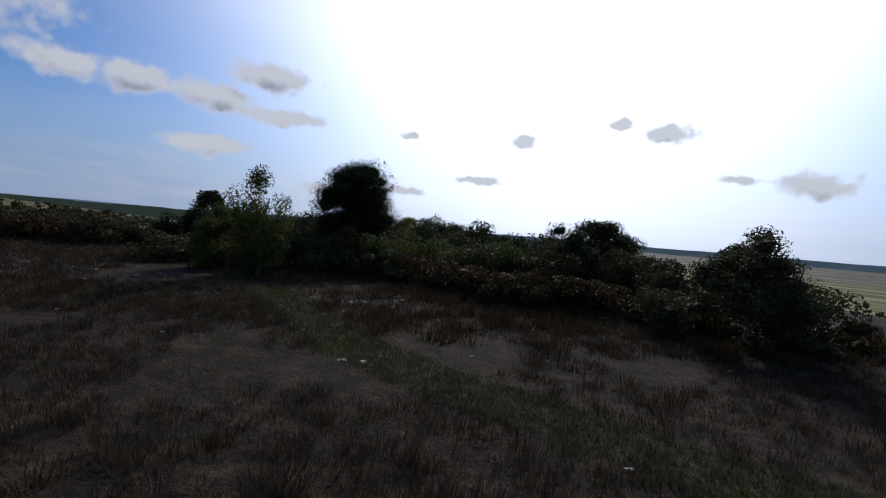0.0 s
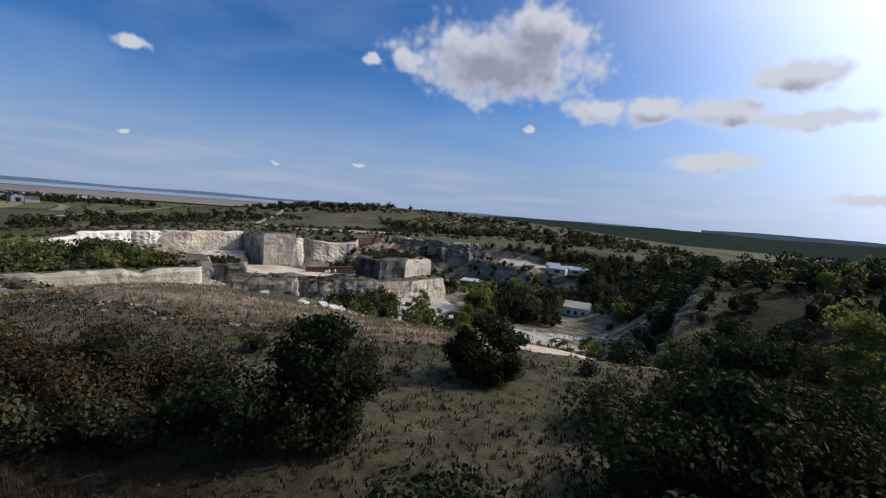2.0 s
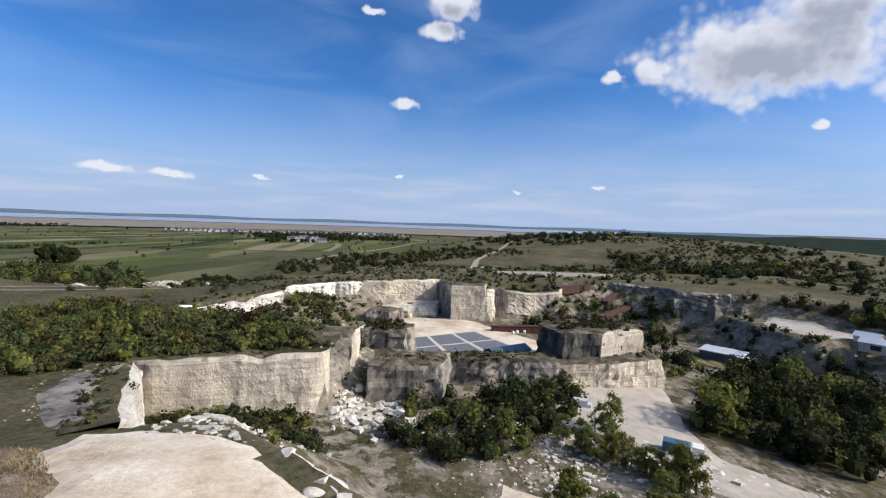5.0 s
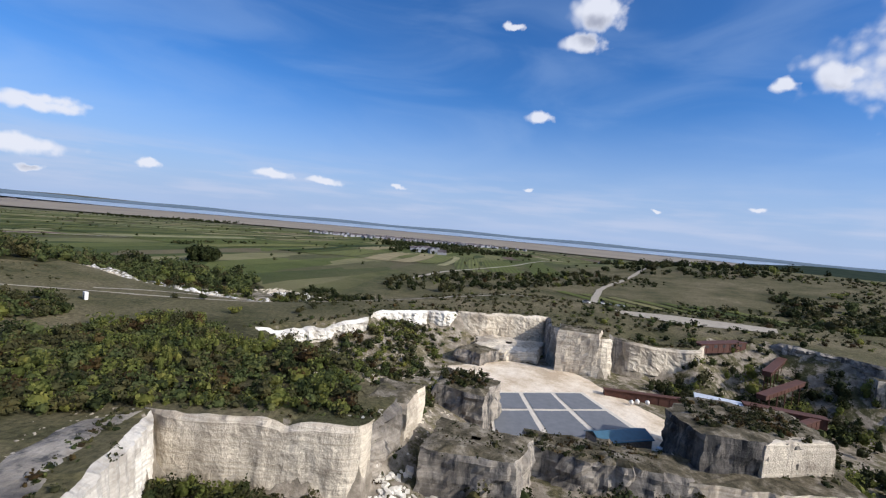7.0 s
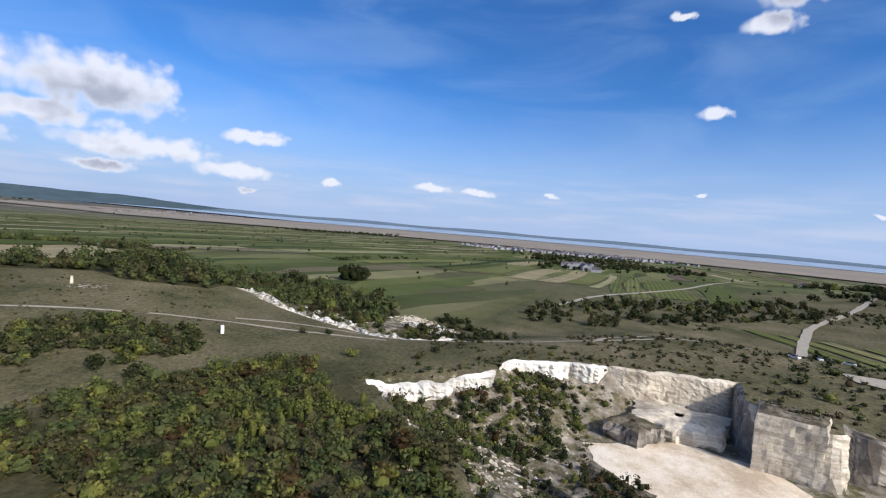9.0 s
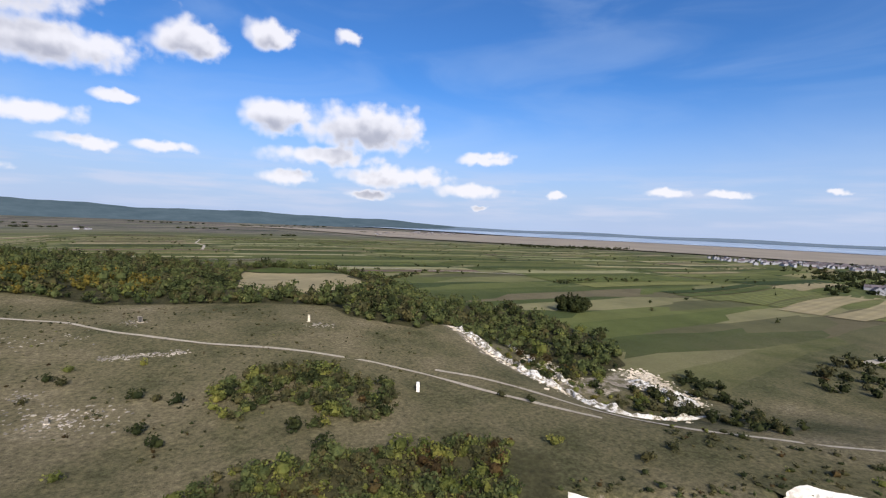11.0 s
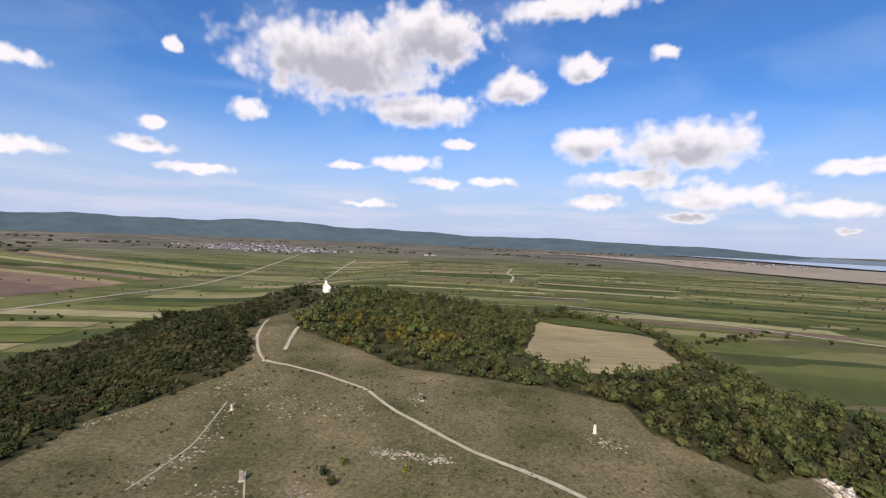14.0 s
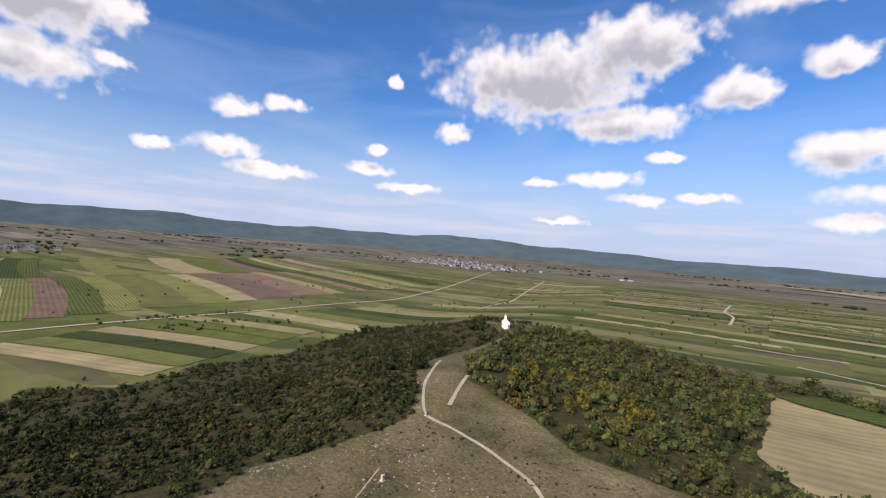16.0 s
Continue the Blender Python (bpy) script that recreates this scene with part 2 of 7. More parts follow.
def plain(name, col, rough=0.7, metal=0.0, vary=0.15, scale=0.6, bump_m=0.02):
    m, nt, b = nodes(name)
    lo, hi = tuple(c * (1 - vary) for c in col), tuple(min(1, c * (1 + vary)) for c in col)
    f = noise_node(nt, scale, 5)
    nt.links.new(ramp(nt, f, (0.3, lo), (0.7, hi)), b.inputs["Base Color"])
    b.inputs["Roughness"].default_value, b.inputs["Metallic"].default_value = rough, metal
    bumped(nt, b, noise_node(nt, scale * 8, 3), 0.4, bump_m)
    return m


def leaf_material(name, dark, light, odd, through_leaf=0.18):
    """Foliage: leaf by leaf and bush by bush variation."""
    m, nt, b = nodes(name)
    g = nt.nodes.new("ShaderNodeNewGeometry")
    c = ramp(nt, g.outputs["Random Per Island"], (0.0, tuple(0.7 * a + 0.3 * b for a, b in zip(dark, light))), (0.8, light), (1.0, tuple(0.45 * a + 0.55 * b for a, b in zip(odd, light))))
    big = ramp(nt, noise_node(nt, 0.13, 4, 0.7), (0.34, (0.50, 0.58, 0.52)), (0.5, (0.92, 0.94, 0.9)), (0.66, (1.35, 1.2, 1.0)))
    nt.links.new(mix(nt, 1.0, c, big, "MULTIPLY"), b.inputs["Base Color"])
    b.inputs["Roughness"].default_value = 0.8
    b.inputs["Specular IOR Level"].default_value = 0.1
    tr = nt.nodes.new("ShaderNodeBsdfTranslucent")
    nt.links.new(c, tr.inputs["Color"])
    ms = nt.nodes.new("ShaderNodeMixShader")
    ms.inputs[0].default_value = through_leaf
    nt.links.new(b.outputs[0], ms.inputs[1])
    nt.links.new(tr.outputs[0], ms.inputs[2])
    nt.links.new(ms.outputs[0], nt.nodes["Material Output"].inputs[0])
    return m


M_OAK = leaf_material("oak_leaves", (0.008, 0.012, 0.005), (0.031, 0.038, 0.013), (0.066, 0.064, 0.024))
M_LIGHT = leaf_material("willow_leaves", (0.065, 0.078, 0.020), (0.19, 0.20, 0.055), (0.23, 0.22, 0.075), 0.5)
M_SHRUB = leaf_material("shrub_leaves", (0.021, 0.021, 0.010), (0.066, 0.063, 0.027), (0.105, 0.084, 0.040))
M_ASH = leaf_material("ash_leaves", (0.022, 0.032, 0.009), (0.074, 0.088, 0.024), (0.11, 0.115, 0.036), 0.36)
M_RED = leaf_material("autumn_leaves", (0.020, 0.012, 0.007), (0.060, 0.040, 0.016), (0.10, 0.075, 0.026))
M_GREEN = leaf_material("wood_leaves", (0.028, 0.038, 0.015), (0.078, 0.091, 0.032), (0.108, 0.108, 0.042))
M_GOLD = leaf_material("golden_leaves", (0.040, 0.036, 0.008), (0.115, 0.095, 0.02), (0.19, 0.115, 0.028))
M_BARK = plain("bark", (0.09, 0.07, 0.055), 0.9, scale=4)


def attribute(nt, name):
    n = nt.nodes.new("ShaderNodeAttribute")
    n.attribute_name = name
    return n.outputs["Fac"]


def level(nt, a, lo, hi):
    n = nt.nodes.new("ShaderNodeMapRange")
    n.inputs[1].default_value, n.inputs[2].default_value = lo, hi
    nt.links.new(a, n.inputs[0])
    return n.outputs[0]


def calc(nt, op, a, b):
    n = nt.nodes.new("ShaderNodeMath")
    n.operation = op
    for slot, v in ((0, a), (1, b)):
        if isinstance(v, (int, float)):
            n.inputs[slot].default_value = v
        else:
            nt.links.new(v, n.inputs[slot])
    return n.outputs[0]


def ground_material():
    """Dry grass, bare stone and, far out, a patchwork of small fields, each where the ground has it; the farthest take
    a haze tint.
    """
    m, nt, b = nodes("ground")
    dry = ramp(nt, noise_node(nt, 0.03, 7, 0.65), (0.34, (0.055, 0.056, 0.026)), (0.48, (0.104, 0.094, 0.051)), (0.62, (0.146, 0.124, 0.075)), (0.75, (0.215, 0.182, 0.124)))
    fine = ramp(nt, noise_node(nt, 0.8, 7, 0.75), (0.32, (0.36, 0.37, 0.33)), (0.52, (0.95, 0.94, 0.9)), (0.7, (1.55, 1.5, 1.4)))
    c = mix(nt, 1.0, dry, fine, "MULTIPLY")
    k = level(nt, calc(nt, "ADD", attribute(nt, "stone"), calc(nt, "MULTIPLY", noise_node(nt, 0.22, 8, 0.72), 1.6)), 1.2, 1.32)
    stone = ramp(nt, noise_node(nt, 0.3, 8, 0.7), (0.3, (0.10, 0.085, 0.065)), (0.5, (0.23, 0.195, 0.15)), (0.7, (0.42, 0.365, 0.29)))
    c = mix(nt, k, c, stone)
    # far patchwork
    co = nt.nodes.new("ShaderNodeNewGeometry").outputs["Position"]
    mp = nt.nodes.new("ShaderNodeMapping")
    mp.inputs["Rotation"].default_value = (0, 0, 0.25)
    mp.inputs["Scale"].default_value = (1 / 250, 1 / 40, 0)
    nt.links.new(co, mp.inputs["Vector"])
    vo = add(nt, "ShaderNodeTexVoronoi", Scale=1.0, Randomness=0.8)
    vo.distance = "CHEBYCHEV"
    nt.links.new(mp.outputs[0], vo.inputs["Vector"])
    cell = nt.nodes.new("ShaderNodeSeparateColor")
    nt.links.new(vo.outputs["Color"], cell.inputs[0])
    far = ramp(nt, cell.outputs[0], (0.0, (0.040, 0.052, 0.018)), (0.25, (0.078, 0.09, 0.028)), (0.45, (0.105, 0.11, 0.04)), (0.62, (0.165, 0.15, 0.078)), (0.8, (0.055, 0.07, 0.023)), (1.0, (0.11, 0.092, 0.055)))
    far = mix(nt, 1.0, far, ramp(nt, noise_node(nt, 0.02, 6, 0.7), (0.3, (0.7, 0.72, 0.7)), (0.7, (1.2, 1.2, 1.15))), "MULTIPLY")
    # brown and mauve strips, with haze violet and cloud-shadow dark in the palette
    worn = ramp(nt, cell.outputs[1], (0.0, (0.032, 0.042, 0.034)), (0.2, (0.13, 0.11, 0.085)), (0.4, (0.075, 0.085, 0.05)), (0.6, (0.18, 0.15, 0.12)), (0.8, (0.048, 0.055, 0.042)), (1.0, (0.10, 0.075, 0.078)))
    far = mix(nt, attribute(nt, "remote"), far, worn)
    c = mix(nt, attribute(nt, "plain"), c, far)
    # dark undergrowth, with the trees' shade mixed into its ground colour
    shaded_herbs = ramp(nt, noise_node(nt, 0.5, 6, 0.7), (0.35, (0.020, 0.020, 0.009)), (0.65, (0.062, 0.057, 0.025)))
    c = mix(nt, level(nt, calc(nt, "ADD", attribute(nt, "herb_shade"), calc(nt, "MULTIPLY", noise_node(nt, 0.12, 6, 0.7), 0.7)), 0.62, 0.85), c, shaded_herbs)
    heath = ramp(nt, noise_node(nt, 1.6, 7, 0.75), (0.32, (0.008, 0.006, 0.005)), (0.5, (0.024, 0.017, 0.012)), (0.68, (0.060, 0.044, 0.030)))
    c = mix(nt, level(nt, calc(nt, "ADD", attribute(nt, "heath"), calc(nt, "MULTIPLY", noise_node(nt, 0.25, 6, 0.7), 0.6)), 0.55, 0.85), c, heath)
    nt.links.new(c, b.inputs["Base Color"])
    b.inputs["Roughness"].default_value = 0.95
    b.inputs["Specular IOR Level"].default_value = 0.08
    bumped(nt, b, noise_node(nt, 1.3, 7, 0.75), 0.9, 0.4)
    return m


def field_material(name, stops, row_m, row_dark):
    """Crop in rows: colour by field, rows along the field's own length."""
    m, nt, b = nodes(name)
    info = nt.nodes.new("ShaderNodeObjectInfo")
    c = ramp(nt, info.outputs["Random"], *stops)
    c = mix(nt, 1.0, c, ramp(nt, noise_node(nt, 0.03, 6, 0.7), (0.3, (0.72, 0.74, 0.7)), (0.7, (1.22, 1.2, 1.12))), "MULTIPLY")
    tc = nt.nodes.new("ShaderNodeTexCoord").outputs["Object"]
    w = add(nt, "ShaderNodeTexWave", Scale=6.283 / row_m / 20, Distortion=1.0)
    w.bands_direction = "Y"
    nt.links.new(tc, w.inputs["Vector"])
    c = mix(nt, 1.0, c, ramp(nt, w.outputs["Fac"], (0.2, (row_dark,) * 3), (0.8, (1.08,) * 3)), "MULTIPLY")
    nt.links.new(c, b.inputs["Base Color"])
    b.inputs["Roughness"].default_value = 0.95
    b.inputs["Specular IOR Level"].default_value = 0.1
    bumped(nt, b, w.outputs["Fac"], 0.5, 0.4)
    return m


def cliff_material(name, dark, mid, light, stain=0.55):
    """Sawn and weathered limestone: level beds, dark run-off streaks, stains."""
    m, nt, b = nodes(name)
    body = ramp(nt, noise_node(nt, 0.22, 8, 0.68), (0.28, mid), (0.6, light), (0.8, tuple(min(1, v * 1.1) for v in light)))
    bed = noise_node(nt, 1.0, 5, 0.7, stretch=(0.04, 0.04, 2.2))
    body = mix(nt, 1.0, body, ramp(nt, bed, (0.3, (0.72, 0.69, 0.64)), (0.56, (1.08, 1.07, 1.05))), "MULTIPLY")
    # broad patches of lichen and iron staining
    lichen = ramp(nt, noise_node(nt, 0.07, 6, 0.7), (0.46, (0, 0, 0)), (0.66, (0.8, 0.8, 0.8)))
    body = mix(nt, lichen, body, tuple(0.45 * v * k for v, k in zip(mid, (1.05, 0.98, 0.9))))
    streak = noise_node(nt, 1.0, 5, 0.65, stretch=(0.45, 0.45, 0.06))
    k = ramp(nt, streak, (stain, (0, 0, 0)), (stain + 0.14, (1, 1, 1)))
    crack = noise_node(nt, 1.0, 6, 0.75, stretch=(0.8, 0.8, 0.5))
    body = mix(nt, ramp(nt, crack, (0.60, (0, 0, 0)), (0.72, (1, 1, 1))), body, tuple(v * 0.55 for v in mid))
    nt.links.new(mix(nt, k, body, dark), b.inputs["Base Color"])
    b.inputs["Roughness"].default_value = 0.92
    bumped(nt, b, noise_node(nt, 0.9, 8, 0.7), 0.9, 0.5)
    return m


M_GROUND = ground_material()
M_CLIFF = cliff_material("pale_cliff", (0.20, 0.17, 0.135), (0.44, 0.375, 0.29), (0.66, 0.585, 0.465), 0.55)
# weathered and stained stone; both also stand in for shade on some walls
M_GREY = cliff_material("weathered_shaded_rock", (0.05, 0.047, 0.045), (0.15, 0.135, 0.12), (0.38, 0.335, 0.275), 0.5)
M_DARKROCK = cliff_material("stained_shaded_rock", (0.022, 0.021, 0.02), (0.07, 0.063, 0.056), (0.22, 0.195, 0.165), 0.42)
M_WHITE = cliff_material("fresh_chalk", (0.28, 0.25, 0.22), (0.58, 0.535, 0.47), (0.80, 0.765, 0.69), 0.58)
def chalk_material():
    """Broken chalk with earth and turf between."""
    m, nt, b = nodes("broken_chalk")
    f = noise_node(nt, 0.45, 8, 0.72)
    c = ramp(nt, f, (0.41, (0.10, 0.09, 0.05)), (0.48, (0.27, 0.235, 0.175)), (0.54, (0.62, 0.59, 0.54)), (0.7, (0.78, 0.76, 0.71)))
    nt.links.new(c, b.inputs["Base Color"])
    b.inputs["Roughness"].default_value = 0.95
    bumped(nt, b, noise_node(nt, 0.8, 8, 0.75), 1.0, 0.8)
    return m


M_CHALK = chalk_material()


def earth_material(name, stops, patch, grain, grit=1.0):
    """Loose earth and stone dust: broad patches, drifts and grit."""
    m, nt, b = nodes(name)
    c = ramp(nt, noise_node(nt, patch, 8, 0.68), *stops)
    c = mix(nt, 1.0, c, ramp(nt, noise_node(nt, grain, 7, 0.75), (0.34, tuple(1 - grit * v for v in (0.42, 0.44, 0.47))), (0.5, (1.0, 1.0, 1.0)), (0.68, tuple(1 + grit * v for v in (0.28, 0.27, 0.25)))), "MULTIPLY")
    nt.links.new(c, b.inputs["Base Color"])
    b.inputs["Roughness"].default_value = 0.95
    b.inputs["Specular IOR Level"].default_value = 0.1
    bumped(nt, b, noise_node(nt, grain * 0.7, 8, 0.72), 0.9, 0.25)
    return m


M_GRAVEL = plain("gravel", (0.40, 0.35, 0.285), 0.95, vary=0.2, scale=0.3, bump_m=0.08)
M_PALE = earth_material("limestone_dust", ((0.36, (0.47, 0.365, 0.25)), (0.47, (0.62, 0.51, 0.375)), (0.6, (0.74, 0.645, 0.515))), 0.11, 1.6, 0.35)
M_TRACK = plain("track", (0.30, 0.26, 0.20), 0.95, vary=0.2, scale=0.4, bump_m=0.05)
M_VINE = field_material("vineyard", [(0.0, (0.030, 0.044, 0.013)), (0.25, (0.095, 0.108, 0.030)), (0.45, (0.05, 0.066, 0.019)), (0.7, (0.15, 0.152, 0.054)), (0.85, (0.07, 0.085, 0.025)), (1.0, (0.20, 0.18, 0.085))], 5.0, 0.72)
M_STUBBLE = field_material("stubble", [(0.0, (0.24, 0.20, 0.12)), (0.4, (0.19, 0.16, 0.09)), (0.75, (0.16, 0.165, 0.075)), (1.0, (0.28, 0.24, 0.155))], 9.0, 0.96)
M_PLOUGH = field_material("ploughed_soil", [(0.0, (0.13, 0.085, 0.066)), (0.5, (0.10, 0.07, 0.06)), (1.0, (0.17, 0.115, 0.085))], 7.0, 0.95)
M_RUST = plain("weathering_steel", (0.085, 0.034, 0.022), 0.75, 0.3, 0.3, 0.8, 0.01)
M_ASPHALT = plain("grey_gravel_panel", (0.135, 0.14, 0.15), 0.9, vary=0.12, scale=0.5)
M_LANE = plain("concrete_lane", (0.55, 0.49, 0.40), 0.9, vary=0.1, scale=0.5)
M_WALL = plain("white_plaster", (0.74, 0.70, 0.64), 0.85, vary=0.08, scale=0.7)
M_SLATE = plain("dark_roof", (0.085, 0.09, 0.10), 0.6, vary=0.2, scale=0.9)
M_METAL = plain("pale_metal_roof", (0.62, 0.64, 0.66), 0.45, 0.3, 0.06, 0.5)
M_BLUE = plain("blue_tarpaulin", (0.035, 0.10, 0.15), 0.6, vary=0.2, scale=0.9)
M_DARK = plain("dark_opening", (0.02, 0.02, 0.022), 0.6, vary=0.2)
M_TIMBER = plain("grey_timber", (0.22, 0.18, 0.14), 0.9, vary=0.3, scale=2)
M_STRAW = leaf_material("dry_grass", (0.085, 0.07, 0.035), (0.20, 0.165, 0.085), (0.11, 0.12, 0.035))
M_REED = plain("reed_belt", (0.20, 0.165, 0.12), 0.95, vary=0.15, scale=0.004)
M_TOPSOIL = earth_material("thin_soil_on_rock", ((0.36, (0.045, 0.040, 0.024)), (0.5, (0.105, 0.088, 0.058)), (0.66, (0.26, 0.225, 0.175))), 0.3, 1.6)
M_WEEDS = earth_material("dry_weeds_soil", ((0.36, (0.075, 0.058, 0.034)), (0.46, (0.165, 0.12, 0.075)), (0.55, (0.25, 0.19, 0.13)), (0.66, (0.40, 0.325, 0.24))), 0.22, 1.4)
M_STALKS = leaf_material("pale_weeds", (0.13, 0.10, 0.06), (0.31, 0.245, 0.155), (0.22, 0.17, 0.09))
M_HAY = leaf_material("hilltop_grass", (0.020, 0.014, 0.009), (0.062, 0.045, 0.027), (0.095, 0.074, 0.042))
M_MOSS = leaf_material("trodden_grass", (0.030, 0.038, 0.012), (0.085, 0.098, 0.030), (0.10, 0.088, 0.04))
M_FARWALL = plain("far_plaster", (0.27, 0.27, 0.29), 0.9, vary=0.3, scale=0.05)
M_FARROOF = plain("far_roofs", (0.085, 0.07, 0.075), 0.9, vary=0.6, scale=0.03)

# ---- builders ----
def mesh_np(name, verts, quads, mat, parent=None, smooth_faces=False):
    """One mesh object from arrays of corners and four-sided faces."""
    verts, quads = np.asarray(verts, np.float32), np.asarray(quads, np.int32)
    me = bpy.data.meshes.new(name)
    me.vertices.add(len(verts))
    me.vertices.foreach_set("co", verts.ravel())
    me.loops.add(quads.size)
    me.loops.foreach_set("vertex_index", quads.ravel())
    me.polygons.add(len(quads))
    me.polygons.foreach_set("loop_start", np.arange(0, quads.size, quads.shape[1], dtype=np.int32))
    me.polygons.foreach_set("use_smooth", np.full(len(quads), smooth_faces))
    me.materials.append(mat)
    me.update(calc_edges=True)
    me.validate()
    ob = new(name, me)
    if parent:
        ob.parent = parent
    return ob


def part(name, bm, material, parent, label="", shade=False):
    me = bpy.data.meshes.new(name)
    bm.to_mesh(me)
    bm.free()
    me.materials.append(material)
    if shade:
        me.polygons.foreach_set("use_smooth", np.ones(len(me.polygons), bool))
    ob = new(name, me)
    ob.parent = parent
    return tagged(ob, label)


def grid_quads(nx, ny):
    i = np.arange(nx - 1)[:, None] * ny + np.arange(ny - 1)[None, :]
    return np.stack([i, i + ny, i + ny + 1, i + 1], -1).reshape(-1, 4)


def fbm(x, y, seed=0, octaves=4, scale=1.0):
    """Cheap smooth noise in arrays, about -1 to 1."""
    rng = np.random.RandomState(seed)
    out, amp, f = 0, 1.0, scale
    for _ in range(octaves):
        for _ in range(4):
            a, p = rng.uniform(0, 6.28, 2)
            k = f * rng.uniform(0.7, 1.4)
            out = out + amp * np.sin((x * np.cos(a) + y * np.sin(a)) * k + p + 1.3 * np.sin((x * np.sin(a) - y * np.cos(a)) * k * 0.7 + p * 2)) / 4
        amp, f = amp * 0.5, f * 2.1
    return out


def hashed(*ids):
    """A fixed random number from 0 to 1 for whole-number arrays."""
    h = np.zeros(np.shape(ids[0]), np.uint64) + np.uint64(1469598103)
    for k, i in enumerate(ids):
        h = (h ^ (np.asarray(i).astype(np.int64).astype(np.uint64) * np.uint64(2654435761 + 97 * k))) * np.uint64(1099511628211)
        h ^= h >> np.uint64(29)
    return (h % np.uint64(100003)).astype(float) / 100003


def lattice(x, y, z, seed):
    xi, yi, zi = np.floor(x), np.floor(y), np.floor(z)
    fx, fy, fz = smooth(x - xi), smooth(y - yi), smooth(z - zi)
    out = 0
    for a in (0, 1):
        for b in (0, 1):
            for c in (0, 1):
                w = (fx if a else 1 - fx) * (fy if b else 1 - fy) * (fz if c else 1 - fz)
                out = out + w * hashed(xi + a, yi + b, zi + c, np.zeros(np.shape(xi)) + seed)
    return out * 2 - 1


def rough(x, y, z, seed, scale, octaves=5):
    """Uneven stone-like noise, about -1 to 1."""
    out, amp, f = 0, 0.6, scale
    for k in range(octaves):
        out = out + amp * lattice(x * f, y * f, z * f, seed + k)
        amp, f = amp * 0.55, f * 2.07
    return out


def courses(s, z, seed, wide, high):
    """Offsets of quarried blocks: each block of a course stands in or out by its own amount."""
    zz = z + 0.5 * rough(s, s * 0, z, seed, 0.12, 2)
    row = np.floor(zz / high)
    col = np.floor(s / wide + 7 * hashed(row, row * 0 + seed))
    return hashed(row, col, row * 0 + seed + 5) * 2 - 1


def axis(lo, hi, step, far, grow):
    """Even steps from lo to hi, then steps that grow to the far ends."""
    mid = list(np.arange(lo, hi + 0.1, step))
    s, a = step, mid[-1]
    while a < far:
        s *= grow
        a += s
        mid.append(a)
    s, a = step, mid[0]
    while a > -far:
        s *= grow
        a -= s
        mid.insert(0, a)
    return np.clip(np.array(mid), -far, far)


def crown(rng, n, lobes, r, h, leaf, base=0.25):
    """Leaves on the shells of several uneven lobes: a crown of radius r and height h whose foot is at 0."""
    c = np.stack([rng.uniform(-0.55, 0.55, lobes) * r, rng.uniform(-0.55, 0.55, lobes) * r, h * rng.uniform(base, 0.8, lobes)], 1)
    size = np.stack([rng.uniform(0.35, 0.6, lobes) * r, rng.uniform(0.35, 0.6, lobes) * r, rng.uniform(0.16, 0.3, lobes) * h], 1)
    k = rng.randint(0, lobes, n)
    d = rng.normal(size=(n, 3))
    d /= np.linalg.norm(d, axis=1)[:, None]
    p = c[k] + d * size[k] * rng.uniform(0.7, 1.08, n)[:, None]
    p[:, 2] = np.maximum(p[:, 2], 0.03 * h)
    nrm = d + rng.normal(size=(n, 3)) * 0.55
    nrm /= np.linalg.norm(nrm, axis=1)[:, None]
    u = np.cross(nrm, rng.normal(size=(n, 3)))
    u /= np.linalg.norm(u, axis=1)[:, None]
    v = np.cross(nrm, u)
    s = leaf * rng.uniform(0.55, 1.3, n)[:, None]
    q = np.stack([p - u * s - v * s * 0.35, p + u * s * 0.15 - v * s * 0.8, p + u * s + v * s * 0.3, p - u * s * 0.1 + v * s * 0.85], 1)
    return q.reshape(-1, 3)


def ball():
    """Corners and faces of a coarse ball of 24 four-sided faces."""
    index, verts, quads = {}, [], []

    def at(p):
        if p not in index:
            index[p] = len(verts)
            n = math.sqrt(p[0] ** 2 + p[1] ** 2 + p[2] ** 2)
            verts.append((p[0] / n, p[1] / n, p[2] / n))
        return index[p]
    for ax in range(3):
        for s in (-1, 1):
            for i in (-1, 0):
                for j in (-1, 0):
                    c = []
                    for a, b in ((i, j), (i + 1, j), (i + 1, j + 1), (i, j + 1)):
                        p = [0, 0, 0]
                        p[ax], p[(ax + 1) % 3], p[(ax + 2) % 3] = s, a, b
                        c.append(at(tuple(p)))
                    quads.append(c if s > 0 else c[::-1])
    return np.array(verts), np.array(quads)


BALL_V, BALL_Q = ball()


